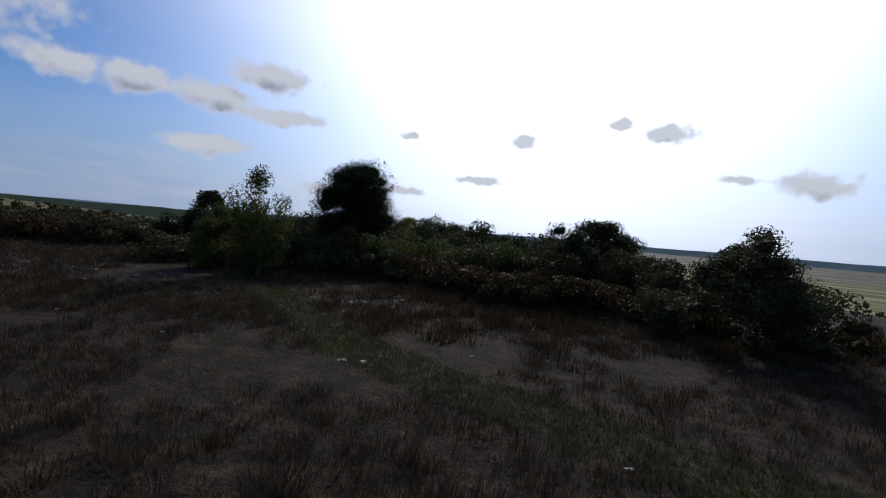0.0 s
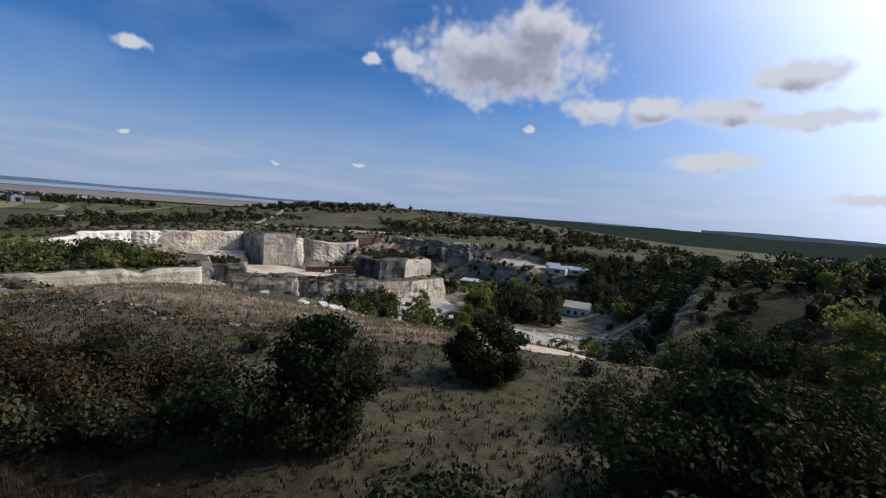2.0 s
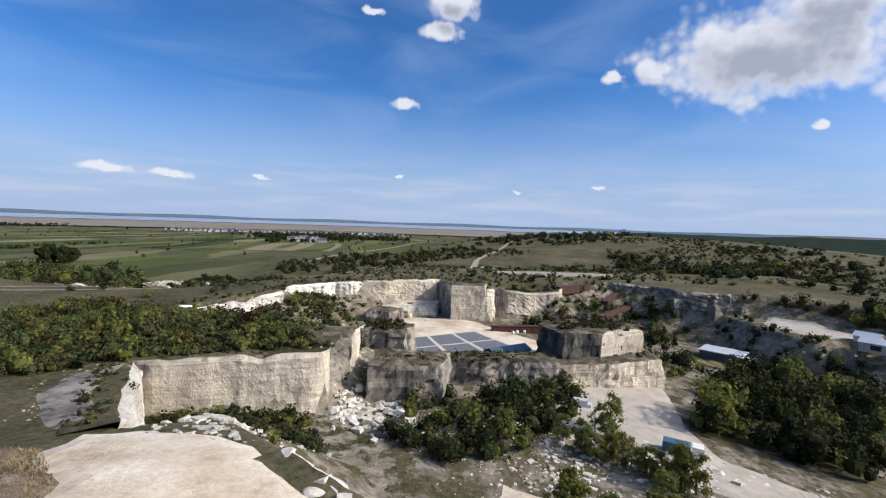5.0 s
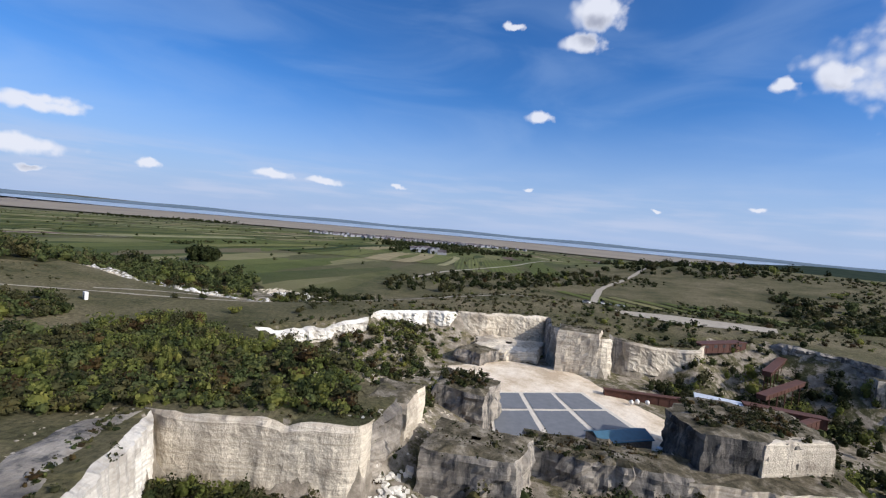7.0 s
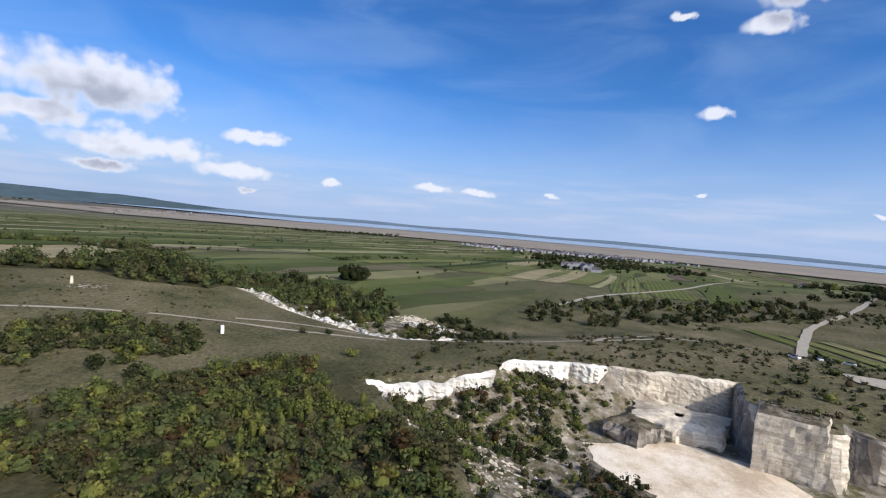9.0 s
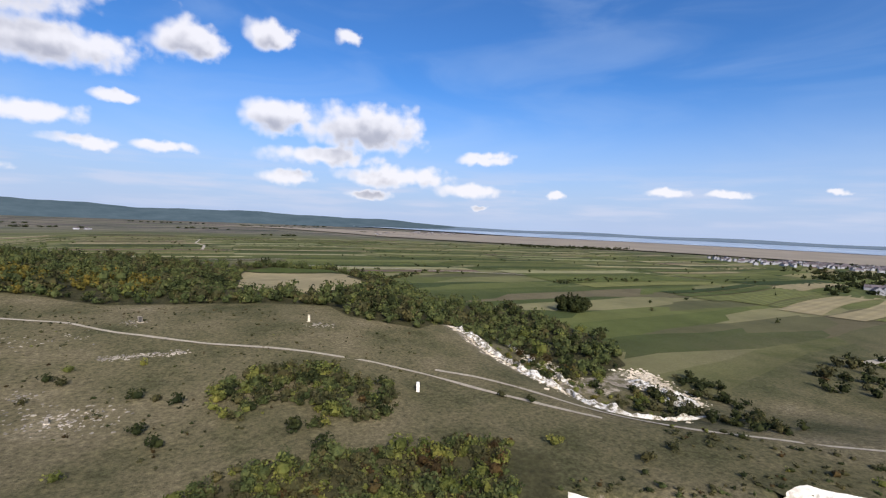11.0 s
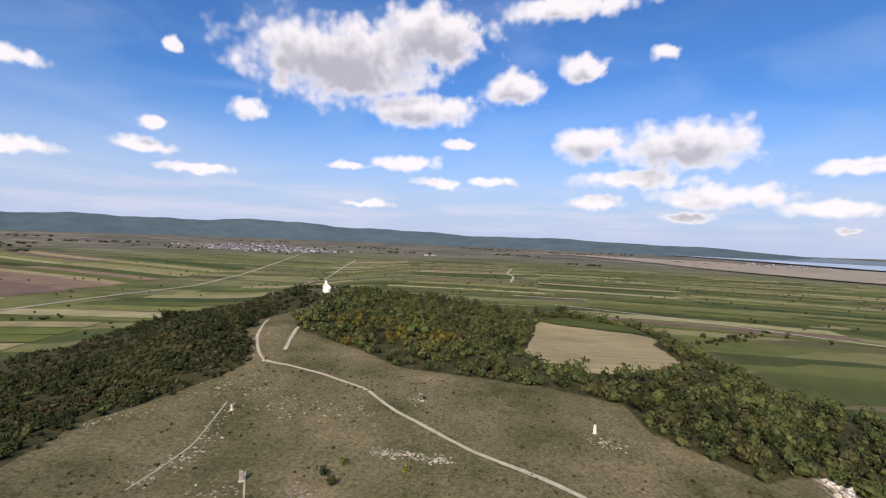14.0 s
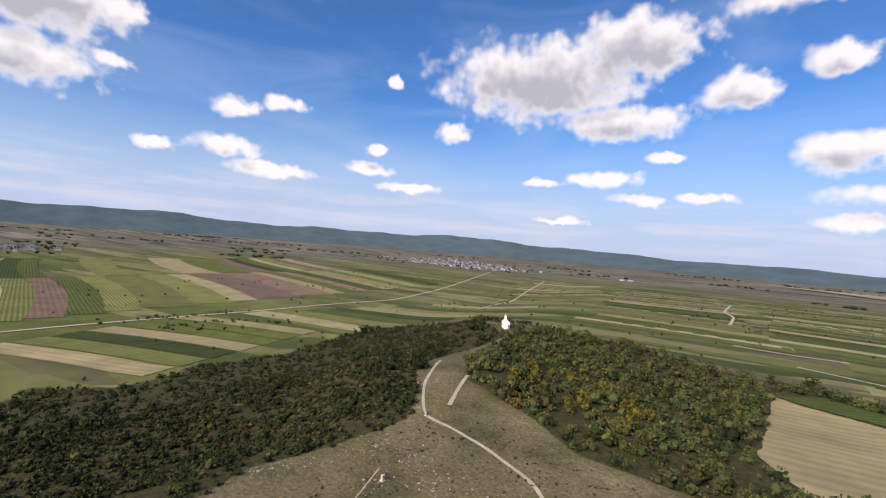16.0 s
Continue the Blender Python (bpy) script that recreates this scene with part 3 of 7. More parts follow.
def wood(name, rng, spots, mats, label, leaves=70, leaf=0.5, category="trees", core=0.46):
    """Many crowns, one object for each leaf colour. spots: x, y, radius, height, kind of leaf and, off the ground, the foot's height."""
    made = []
    feet = height(np.array([p[0] for p in spots], float), np.array([p[1] for p in spots], float))
    spots = [(*p[:5], p[5] if len(p) > 5 else float(f)) for p, f in zip(spots, feet)]
    for mi, mat in enumerate(mats):
        rows, cores = [], []
        for x, y, r, h, k, foot in spots:
            if k != mi:
                continue
            n = max(14, int(leaves * min(4.5, (r / 2.2) ** 1.5)))
            b = crown(rng, n, rng.randint(4, 8), r, h, leaf * (0.5 + 0.2 * r), 0.18)
            at = np.array([x, y, foot - 0.1])
            rows.append(b + at)
            if core:
                cores.append(BALL_V * (1 + 0.22 * rng.uniform(-1, 1, (len(BALL_V), 1))) * (core * r, core * r, 0.6 * core * h) + at + (0, 0, 0.38 * h))
        if rows:
            v = np.concatenate(rows)
            q = np.arange(len(v)).reshape(-1, 4)
            cq = np.zeros((0, 4), int) if not cores else (BALL_Q[None] + len(BALL_V) * np.arange(len(cores))[:, None, None]).reshape(-1, 4) + len(v)
            made.append(tagged(mesh_np(name, np.concatenate([v] + cores), np.concatenate([q, cq]), mat), label, category, kind="stuff"))
    return made


def scatter(rng, poly, n, r, h, pick, keep=None):
    xs, ys = [p[0] for p in poly], [p[1] for p in poly]
    out = []
    x, y = rng.uniform(min(xs), max(xs), 12 * n), rng.uniform(min(ys), max(ys), 12 * n)
    ok = poly_inside(x, y, poly)
    x, y = x[ok], y[ok]
    if keep:
        ok = keep(x, y)
        x, y = x[ok], y[ok]
    for x, y in zip(x[:n], y[:n]):
        k = rng.uniform(0.5, 1.05) + (rng.uniform() < 0.22) * rng.uniform(0.25, 0.75)
        out.append((x, y, r * k, h * k * rng.uniform(0.85, 1.2), rng.choice(len(pick), p=pick)))
    return out


def ragged(poly, amp, seed=3):
    """The outline with uneven edges."""
    out = []
    for (ax, ay), (bx, by) in zip(poly, poly[1:] + poly[:1]):
        n = max(1, int(math.hypot(bx - ax, by - ay) / 2.5))
        for i in range(n):
            x, y = ax + (bx - ax) * i / n, ay + (by - ay) * i / n
            out.append((x + amp * float(fbm(x, y, seed, 3, 0.35)), y + amp * float(fbm(x, y, seed + 7, 3, 0.35))))
    return out


def drape(name, poly, mat, lift=0.25, step=4.0, parent=None, rag=0.0):
    """A sheet with the outline poly that lies on the ground, its edges sunk into it."""
    if rag:
        poly = ragged(list(poly), rag)
    xs, ys = [p[0] for p in poly], [p[1] for p in poly]
    bm = bmesh.new()
    vs = [bm.verts.new((x, y, 0)) for x, y in poly]
    bm.faces.new(vs)
    for ax, lo, hi in ((0, min(xs), max(xs)), (1, min(ys), max(ys))):
        for a in np.arange(lo + step, hi, step):
            co, no = [0, 0, 0], [0, 0, 0]
            co[ax], no[ax] = a, 1
            bmesh.ops.bisect_plane(bm, geom=bm.verts[:] + bm.edges[:] + bm.faces[:], plane_co=co, plane_no=no)
    bm.normal_update()
    if bm.faces and sum(f.normal.z for f in bm.faces) < 0:
        bmesh.ops.reverse_faces(bm, faces=bm.faces[:])
    vx, vy = np.array([v.co.x for v in bm.verts]), np.array([v.co.y for v in bm.verts])
    zs = surface(vx, vy) + (lift if parent or not rag else 0.02 + lift * smooth(poly_signed(vx, vy, poly) / 1.6))
    for v, z in zip(bm.verts, zs):
        v.co.z = z
    me = bpy.data.meshes.new(name)
    bm.to_mesh(me)
    bm.free()
    me.materials.append(mat)
    ob = new(name, me)
    ob.parent = parent
    return ob


def ribbon(name, line, width, mat, lift=0.12, step=3.0, seed=1):
    """A track along a line, laid on the ground, with uneven edges."""
    pts = []
    for (ax, ay), (bx, by) in zip(line, line[1:]):
        n = max(1, int(math.hypot(bx - ax, by - ay) / step))
        pts += [(ax + (bx - ax) * i / n, ay + (by - ay) * i / n) for i in range(n)]
    pts = np.array(pts + [line[-1]], float)
    for _ in range(6):
        pts[1:-1] = pts[1:-1] * 0.5 + (pts[:-2] + pts[2:]) * 0.25
    t = np.gradient(pts, axis=0)
    t /= np.linalg.norm(t, axis=1)[:, None] + 1e-9
    nrm = np.stack([-t[:, 1], t[:, 0]], 1)
    s = np.arange(len(pts)) * step
    rows = []
    for k in (-1, -0.4, 0.4, 1):
        w = width / 2 * (k + 0.35 * k * fbm(s, s * 0 + k * 40, seed, 3, 0.25))
        p = pts + nrm * w[:, None]
        rows.append(np.column_stack([p, height(p[:, 0], p[:, 1]) + lift]))
    v = np.stack(rows, 1).reshape(-1, 3)
    return mesh_np(name, v, grid_quads(len(pts), 4)[:, ::-1], mat)


def rock_mass(name, poly, z0, z1, mat, top_mat=None, amp=0.8, seed=0, label="", step=0.8, lean=0.06):
    """A block of cut rock: outline poly, from z0 up to z1, with broken faces and a rough top."""
    rng = np.random.RandomState(seed)
    pts = []
    n = len(poly)
    for i in range(n):
        a, b = np.array(poly[i], float), np.array(poly[(i + 1) % n], float)
        k = max(1, int(np.linalg.norm(b - a) / step))
        pts += [a + (b - a) * j / k for j in range(k)]
    pts = np.array(pts)
    c = pts.mean(0)
    out = pts - c
    out /= np.linalg.norm(out, axis=1)[:, None]
    nz = max(3, int((z1 - z0) / step))
    s = np.arange(len(pts)) * step
    rows = []
    for j in range(nz + 1):
        f = j / nz
        z = z0 + (z1 - z0) * f
        zz = z + 0 * s
        d = amp * (1.1 * rough(pts[:, 0], pts[:, 1], zz, seed, 0.16) + 0.55 * courses(s, zz, seed, 3.2, 2.6) + 0.3 * courses(s, zz, seed + 9, 1.3, 1.1)) - lean * (z1 - z0) * f
        if j == nz:
            d = d - 0.25
        rows.append(np.column_stack([pts + out * d[:, None], z + (0.35 * amp * fbm(s, s * 0, seed + 9, 4, 0.3) if j == nz else 0 * s)]))
    m = len(pts)
    v = np.concatenate(rows)
    q = []
    for j in range(nz):
        i = np.arange(m)
        q.append(np.stack([j * m + i, j * m + (i + 1) % m, (j + 1) * m + (i + 1) % m, (j + 1) * m + i], 1))
    # top: rings that close inwards
    last, base = rows[-1], (nz) * m
    for ring, f in enumerate((0.75, 0.45, 0.1)):
        r = last.copy()
        r[:, :2] = c + (last[:, :2] - c) * f
        r[:, 2] = z1 + 0.5 * amp * fbm(r[:, 0], r[:, 1], seed + 5, 4, 0.35) + 0.4
        v = np.concatenate([v, r])
        i = np.arange(m)
        nb = len(v) - m
        q.append(np.stack([base + i, base + (i + 1) % m, nb + (i + 1) % m, nb + i], 1))
        base = nb
    q = np.concatenate(q)
    ob = mesh_np(name, v, q, mat)
    if top_mat:
        ob.data.materials.append(top_mat)
        idx = np.zeros(len(q), np.int32)
        idx[nz * m:] = 1
        ob.data.polygons.foreach_set("material_index", idx)
    return tagged(ob, label, "rock") if label else ob

# ---- ground ----
gx, gy = axis(-335, 70, 2.0, 4900, 1.085), axis(-300, 330, 2.0, 4900, 1.085)
GX, GY = np.meshgrid(gx, gy, indexing="ij")
IN_PIT = poly_inside(GX, GY, RIM_XY)


def surface(x, y):
    """The ground as it is built, with its small swells."""
    x, y = np.asarray(x, float), np.asarray(y, float)
    k = np.clip(1 - np.hypot(x + 100, y) / 600, 0, 1)
    return height(x, y) + k * (0.30 * fbm(x, y, 4, 4, 0.08))


GZ = surface(GX, GY)
ground = mesh_np("ground", np.stack([GX, GY, GZ], -1).reshape(-1, 3), grid_quads(len(gx), len(gy)), M_GROUND, smooth_faces=True)
tagged(ground, "dry grass plateau with quarry pits above a wide plain", "ground", kind="structure")
SLOPE = np.hypot(*np.gradient(GZ, gx, gy))
WHITE_LINE = [(-243, -140), (-240, -115), (-236, -92), (-240, -70), (-255, -58), (-290, -62)]
chalk = np.full(GX.shape, 1e9)
for a, b in zip(WHITE_LINE, WHITE_LINE[1:]):
    chalk = np.minimum(chalk, seg_dist(GX, GY, a, b))
stone = np.where(IN_PIT, 0.46, 0.0) + 0.3 * smooth((SLOPE - 0.9) / 1.2) * IN_PIT
stone = stone + 0.12 * smooth((fbm(GX, GY, 21, 4, 0.06) - 0.25) / 0.5) * (np.hypot(GX + 70, GY + 110) < 130) + 0.5 * smooth((14 - chalk) / 10)
stone = stone + 0.10 * (np.hypot(GX + 15, GY - 30) < 40)
# share of the haze-tinted palette, growing with distance
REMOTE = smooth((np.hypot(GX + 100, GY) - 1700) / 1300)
PLAIN = smooth((-poly_signed(GX, GY, PLATEAU) - 40) / 25)
PLAIN = PLAIN * (1 - smooth((430 - np.hypot(GX + 400, GY - 300)) / 150) * (GX < -20))
HEATH = 0.8 * smooth((36 - np.hypot(GX + 1, GY - 12)) / 16)
for nm, val in (("stone", stone), ("plain", PLAIN), ("remote", REMOTE), ("heath", HEATH)):
    at = ground.data.attributes.new(nm, "FLOAT", "POINT")
    at.data.foreach_set("value", np.clip(val, 0, 1).astype(np.float32).ravel())


# ---- distance: lake, far shore, hills ----
def ring(name, mat, az0, az1, r0, r1, z0, z1, n=160, nr=6):
    """A strip of far land or water between two turns and two distances; heights may be functions of the turn."""
    a = np.radians(np.linspace(az0, az1, n))
    rows = []
    for k in np.linspace(0, 1, nr):
        ra = (r0(a) if callable(r0) else r0 + 0 * a)
        rb = (r1(a) if callable(r1) else r1 + 0 * a)
        za = (z0(a) if callable(z0) else z0 + 0 * a)
        zb = (z1(a) if callable(z1) else z1 + 0 * a)
        r, z = ra + (rb - ra) * k, za + (zb - za) * k
        rows.append(np.stack([-100 - np.sin(a) * r, np.cos(a) * r, z], -1))
    v = np.stack(rows, 1).reshape(-1, 3)
    return mesh_np(name, v, grid_quads(n, nr), mat, smooth_faces=True)


def far_material(name, a, b, scale):
    m, nt, bs = nodes(name)
    c = ramp(nt, noise_node(nt, scale, 7, 0.7), (0.3, a), (0.7, b))
    nt.links.new(c, bs.inputs["Base Color"])
    bs.inputs["Roughness"].default_value = 1.0
    bs.inputs["Specular IOR Level"].default_value = 0.0
    return m


# far woods and shore are bluish: aerial haze mixed into the base colour
M_HAZY_HILL = far_material("far_woods", (0.045, 0.07, 0.085), (0.075, 0.105, 0.12), 0.006)
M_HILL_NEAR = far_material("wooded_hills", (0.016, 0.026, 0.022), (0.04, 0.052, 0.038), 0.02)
M_HAZY_SHORE = far_material("hazy_far_shore", (0.10, 0.14, 0.18), (0.15, 0.19, 0.23), 0.004)
m, nt, bs = nodes("lake_water")
bs.inputs["Roughness"].default_value, bs.inputs["Specular IOR Level"].default_value = 0.5, 0.25
nt.links.new(ramp(nt, noise_node(nt, 0.004, 4), (0.35, (0.23, 0.29, 0.37)), (0.65, (0.33, 0.39, 0.46))), bs.inputs["Base Color"])
M_LAKE = m


def land(a, r):
    return height(-100 - np.sin(a) * r, np.cos(a) * r)


reeds = ring("reed_belt", M_REED, 46, 176, lambda a: 2350 + 1240 * smooth((a - radians(140)) / radians(34)), 3600, lambda a: land(a, 2350 + 1240 * smooth((a - radians(140)) / radians(34))) + 5, lambda a: land(a, 3600) + 6)
tagged(reeds, "brown reed belt along the lake shore", "reeds", kind="structure")
lake = ring("water", M_LAKE, 44, 166, lambda a: 3550 + 890 * smooth((a - radians(132)) / radians(32)), 4450, lambda a: land(a, 3550 + 890 * smooth((a - radians(132)) / radians(32))) + 9, lambda a: land(a, 4450) + 9)
tagged(lake, "pale blue lake beyond the reeds", "lake", kind="structure")
shore = ring("backdrop", M_HAZY_SHORE, 30, 156, 4400, 4880, lambda a: land(a, 4400) + 11, lambda a: land(a, 4880) + 24 + 5 * np.sin(a * 23), nr=3)
tagged(shore, "low far shore of the lake tinted blue for haze", "shore", kind="structure")


def ridge(a, lo, hi, peak, seed):
    k = smooth((a - radians(lo)) / radians(14)) * smooth((radians(hi) - a) / radians(14))
    return peak * k * (0.82 + 0.10 * np.sin(a * 9 + seed) + 0.07 * np.sin(a * 21 + 2 * seed) + 0.04 * np.sin(a * 47 + seed) + 0.015 * np.sin(a * 131))


hills_far = ring("backdrop", M_HAZY_HILL, 138, 300, 4300, 4850, lambda a: land(a, 4300), lambda a: land(a, 4850) + 20 + ridge(a, 140, 330, 150, 1.0) * (0.35 + 0.65 * smooth((a - radians(140)) / radians(75))), n=400, nr=8)
tagged(hills_far, "long wooded mountain ridge on the horizon tinted blue for haze", "hills", kind="structure")
hills_n = ring("backdrop", M_HILL_NEAR, -20, 66, 1900, 3300, lambda a: land(a, 1900), lambda a: land(a, 3300) + 10 + ridge(a, -30, 70, 46, 2.3), n=400, nr=8)
tagged(hills_n, "dark wooded hills behind the quarry", "hills", kind="structure")
hills_e = ring("backdrop", M_HAZY_HILL, -75, 25, 4300, 4850, lambda a: land(a, 4300), lambda a: land(a, 4850) + 15 + ridge(a, -95, 35, 34, 4.1), n=300, nr=8)
tagged(hills_e, "hazy blue hills across the valley", "hills", kind="structure")

# ---- tracks ----
for line, w in (
        ([(0, -262), (-3, -250), (-12, -222), (-22, -203), (-30, -192), (-42, -190), (-61, -184), (-83, -172), (-100, -152), (-112, -142), (-128, -128), (-151, -115), (-163, -106), (-178, -93), (-192, -75), (-205, -53), (-222, -28)], 1.5),
        ([(-26, -244), (-30, -224), (-34, -207)], 1.8),
        ([(-196, -79), (-206, -70), (-214, -58), (-233, -22), (-243, -7), (-262, 12), (-280, 30), (-300, 48), (-320, 62), (-330, 90), (-328, 112)], 1.5),
        ([(-282, 34), (-300, 38), (-318, 52)], 1.8),
        ([(-36, -150), (-42, -120), (-40, -95)], 0.5),
        ([(-64, -110), (-70, -98), (-76, -86)], 0.5)):
    tagged(ribbon("track", line, w, M_TRACK, 0.16, 2.0), "pale gravel footpath worn into dry grass", "path", kind="structure")
for line, w in (
        ([(480, -200), (473, -294), (459, -386), (442, -502), (432, -645), (405, -822), (460, -1100), (560, -1500), (700, -2100)], 6.0),
        ([(225, -861), (233, -1079), (300, -1400), (380, -1900)], 5.0),
        ([(-204, -958), (-225, -1130), (-215, -1250), (-250, -1519)], 5.0),
        ([(-236, -609), (-312, -574), (-363, -547), (-455, -483), (-560, -420)], 5.0),
        ([(-188, -701), (-236, -690), (-300, -700)], 6.0),
        ([(-330, 112), (-398, 123), (-486, 140), (-600, 190), (-800, 260)], 5.0),
        ([(-420, -20), (-520, -10), (-700, 60), (-986, 120)], 5.0),
        ([(20, 330), (120, 420), (260, 520)], 6.0)):
    tagged(ribbon("road", line, w, M_TRACK, 0.7, 12.0), "pale farm road between the fields", "road", kind="structure")


# ---- fields ----
def field(cx, cy, length, width, turn_deg, mat, label):
    """One strip of crop, on the plain: a low slab that follows the ground."""
    c, s = math.cos(radians(turn_deg)), math.sin(radians(turn_deg))
    n = max(2, int(length / 30) + 1)
    u = np.linspace(-length / 2, length / 2, n)
    bend = 0.03 * length * np.sin(np.linspace(0, math.pi, n)) * (1 if (int(cx) % 2) else -1)
    rows = []
    z_mid = float(height(cx, cy))
    for k in (-0.5, -0.17, 0.17, 0.5):
        v = k * width + bend
        x, y = cx + c * u - s * v, cy + s * u + c * v
        rows.append(np.stack([u, v, height(x, y) + 0.55 - z_mid], -1))
    ob = mesh_np("field", np.stack(rows, 1).reshape(-1, 3), grid_quads(n, 4), mat)
    ob.matrix_world = pose(cx, cy, z_mid, 0, 0, turn_deg)
    return tagged(ob, label, "field", "fields on the plain")


CROPS = {"v": (M_VINE, "green vineyard strip in rows"), "s": (M_STUBBLE, "straw-coloured harvested field strip"), "p": (M_PLOUGH, "bare brown ploughed field strip")}
frng = np.random.RandomState(11)
# strips beyond the eastern farm road
at_y = -150
for k, w in zip("psvpvvvvsppsvpvsvvsvv", (50, 20, 40, 40, 45, 47, 78, 68, 49, 100, 98, 40, 50, 46, 60, 36, 64, 50, 60, 40, 70)):
    mat, lab = CROPS[k]
    field(768, at_y - w / 2 - 84, 485, w - 3, -20, mat, lab)
    if frng.uniform() < 0.8:
        mat, lab = CROPS[frng.choice(list("vsp"), p=[0.5, 0.3, 0.2])]
        field(1235, at_y - w / 2 - 254, 480, w - 3, -20, mat, lab)
    at_y -= w
# long curved strips between the wood and the road
for i in range(7):
    field(330 + 6 * i, -215 - 34 * i, 190, 31, 14, M_VINE if i % 3 else M_STUBBLE, "light green vineyard strip below the wood")
for i in range(9):
    field(330 - 14 * i, -500 - 46 * i, 210, 42, 4 + 2 * i, M_VINE if i % 4 else M_STUBBLE, "light green vineyard strip below the wood")
# the wide plain to the south and west
taken = [(-400, -190, 60)]
for bx in range(-1900, 420, 300):
    for by in range(-1750, 460, 230):
        cx, cy = bx + frng.uniform(-40, 40), by + frng.uniform(-25, 25)
        sd = float(poly_signed(np.float64(cx), np.float64(cy), PLATEAU))
        if sd > -150 or (cx > 150 and cy > -1150) or math.hypot(cx + 100, cy + 100) > 1900 or cy > 330:
            continue
        turn_deg = 12 + 16 * math.sin(cx * 0.0021) + 10 * math.cos(cy * 0.004) + frng.uniform(-3, 3)
        y = -112
        while y < 100:
            w = frng.uniform(13, 46)
            key = frng.choice(list("vsp"), p=[0.74, 0.21, 0.05])
            length = frng.uniform(230, 292)
            c, s = math.cos(radians(turn_deg)), math.sin(radians(turn_deg))
            fx, fy = cx - s * (y + w / 2), cy + c * (y + w / 2)
            ends = [float(poly_signed(np.float64(fx + k * c * length / 2), np.float64(fy + k * s * length / 2), PLATEAU)) for k in (-1, 0, 1)]
            if max(ends) < -58 and math.hypot(fx + 400, fy - 300) > 360:
                field(fx, fy, length, w - 3, turn_deg, *CROPS[key])
            y += w
for bx in range(90, 1500, 300):
    for by in range(170, 1500, 210):
        turn_deg = -25 + 12 * math.sin(bx * 0.003 + by * 0.002)
        y = -100
        while y < 92:
            w = frng.uniform(24, 60)
            c, s = math.cos(radians(turn_deg)), math.sin(radians(turn_deg))
            fx, fy = bx - s * (y + w / 2), by + c * (y + w / 2)
            if max(float(poly_signed(np.float64(fx + k * c * 140), np.float64(fy + k * s * 140), PLATEAU)) for k in (-1, 0, 1)) < -60:
                field(fx, fy, 284, w - 2, turn_deg, *CROPS[frng.choice(list("vsp"), p=[0.55, 0.3, 0.15])])
            y += w
field_c = drape("field", [(-184, -396), (-158, -250), (-172, -214), (-191, -213), (-243, -237), (-248, -300), (-266, -334), (-225, -372)], M_STUBBLE, 0.4, 8, rag=1.2)
tagged(field_c, "mown straw-coloured meadow inside the wood", "field", "fields on the plain")
field_g = drape("field", [(-186, -396), (-226, -374), (-268, -338), (-262, -375), (-215, -412)], M_VINE, 0.45, 12)
tagged(field_g, "green strip of meadow beside the wood", "field", "fields on the plain")
for i in range(7):
    field(-395 + 4 * i, 128 + 19 * i, 110, 9, 28, M_VINE, "green mown terrace strip beside the quarry car park")
park = drape("pavement", [(-296, 122), (-286, 150), (-292, 190), (-306, 196), (-312, 150), (-308, 120)], M_TRACK, 0.3, 6)
tagged(park, "pale gravel car park above the quarry", "car park", kind="structure")


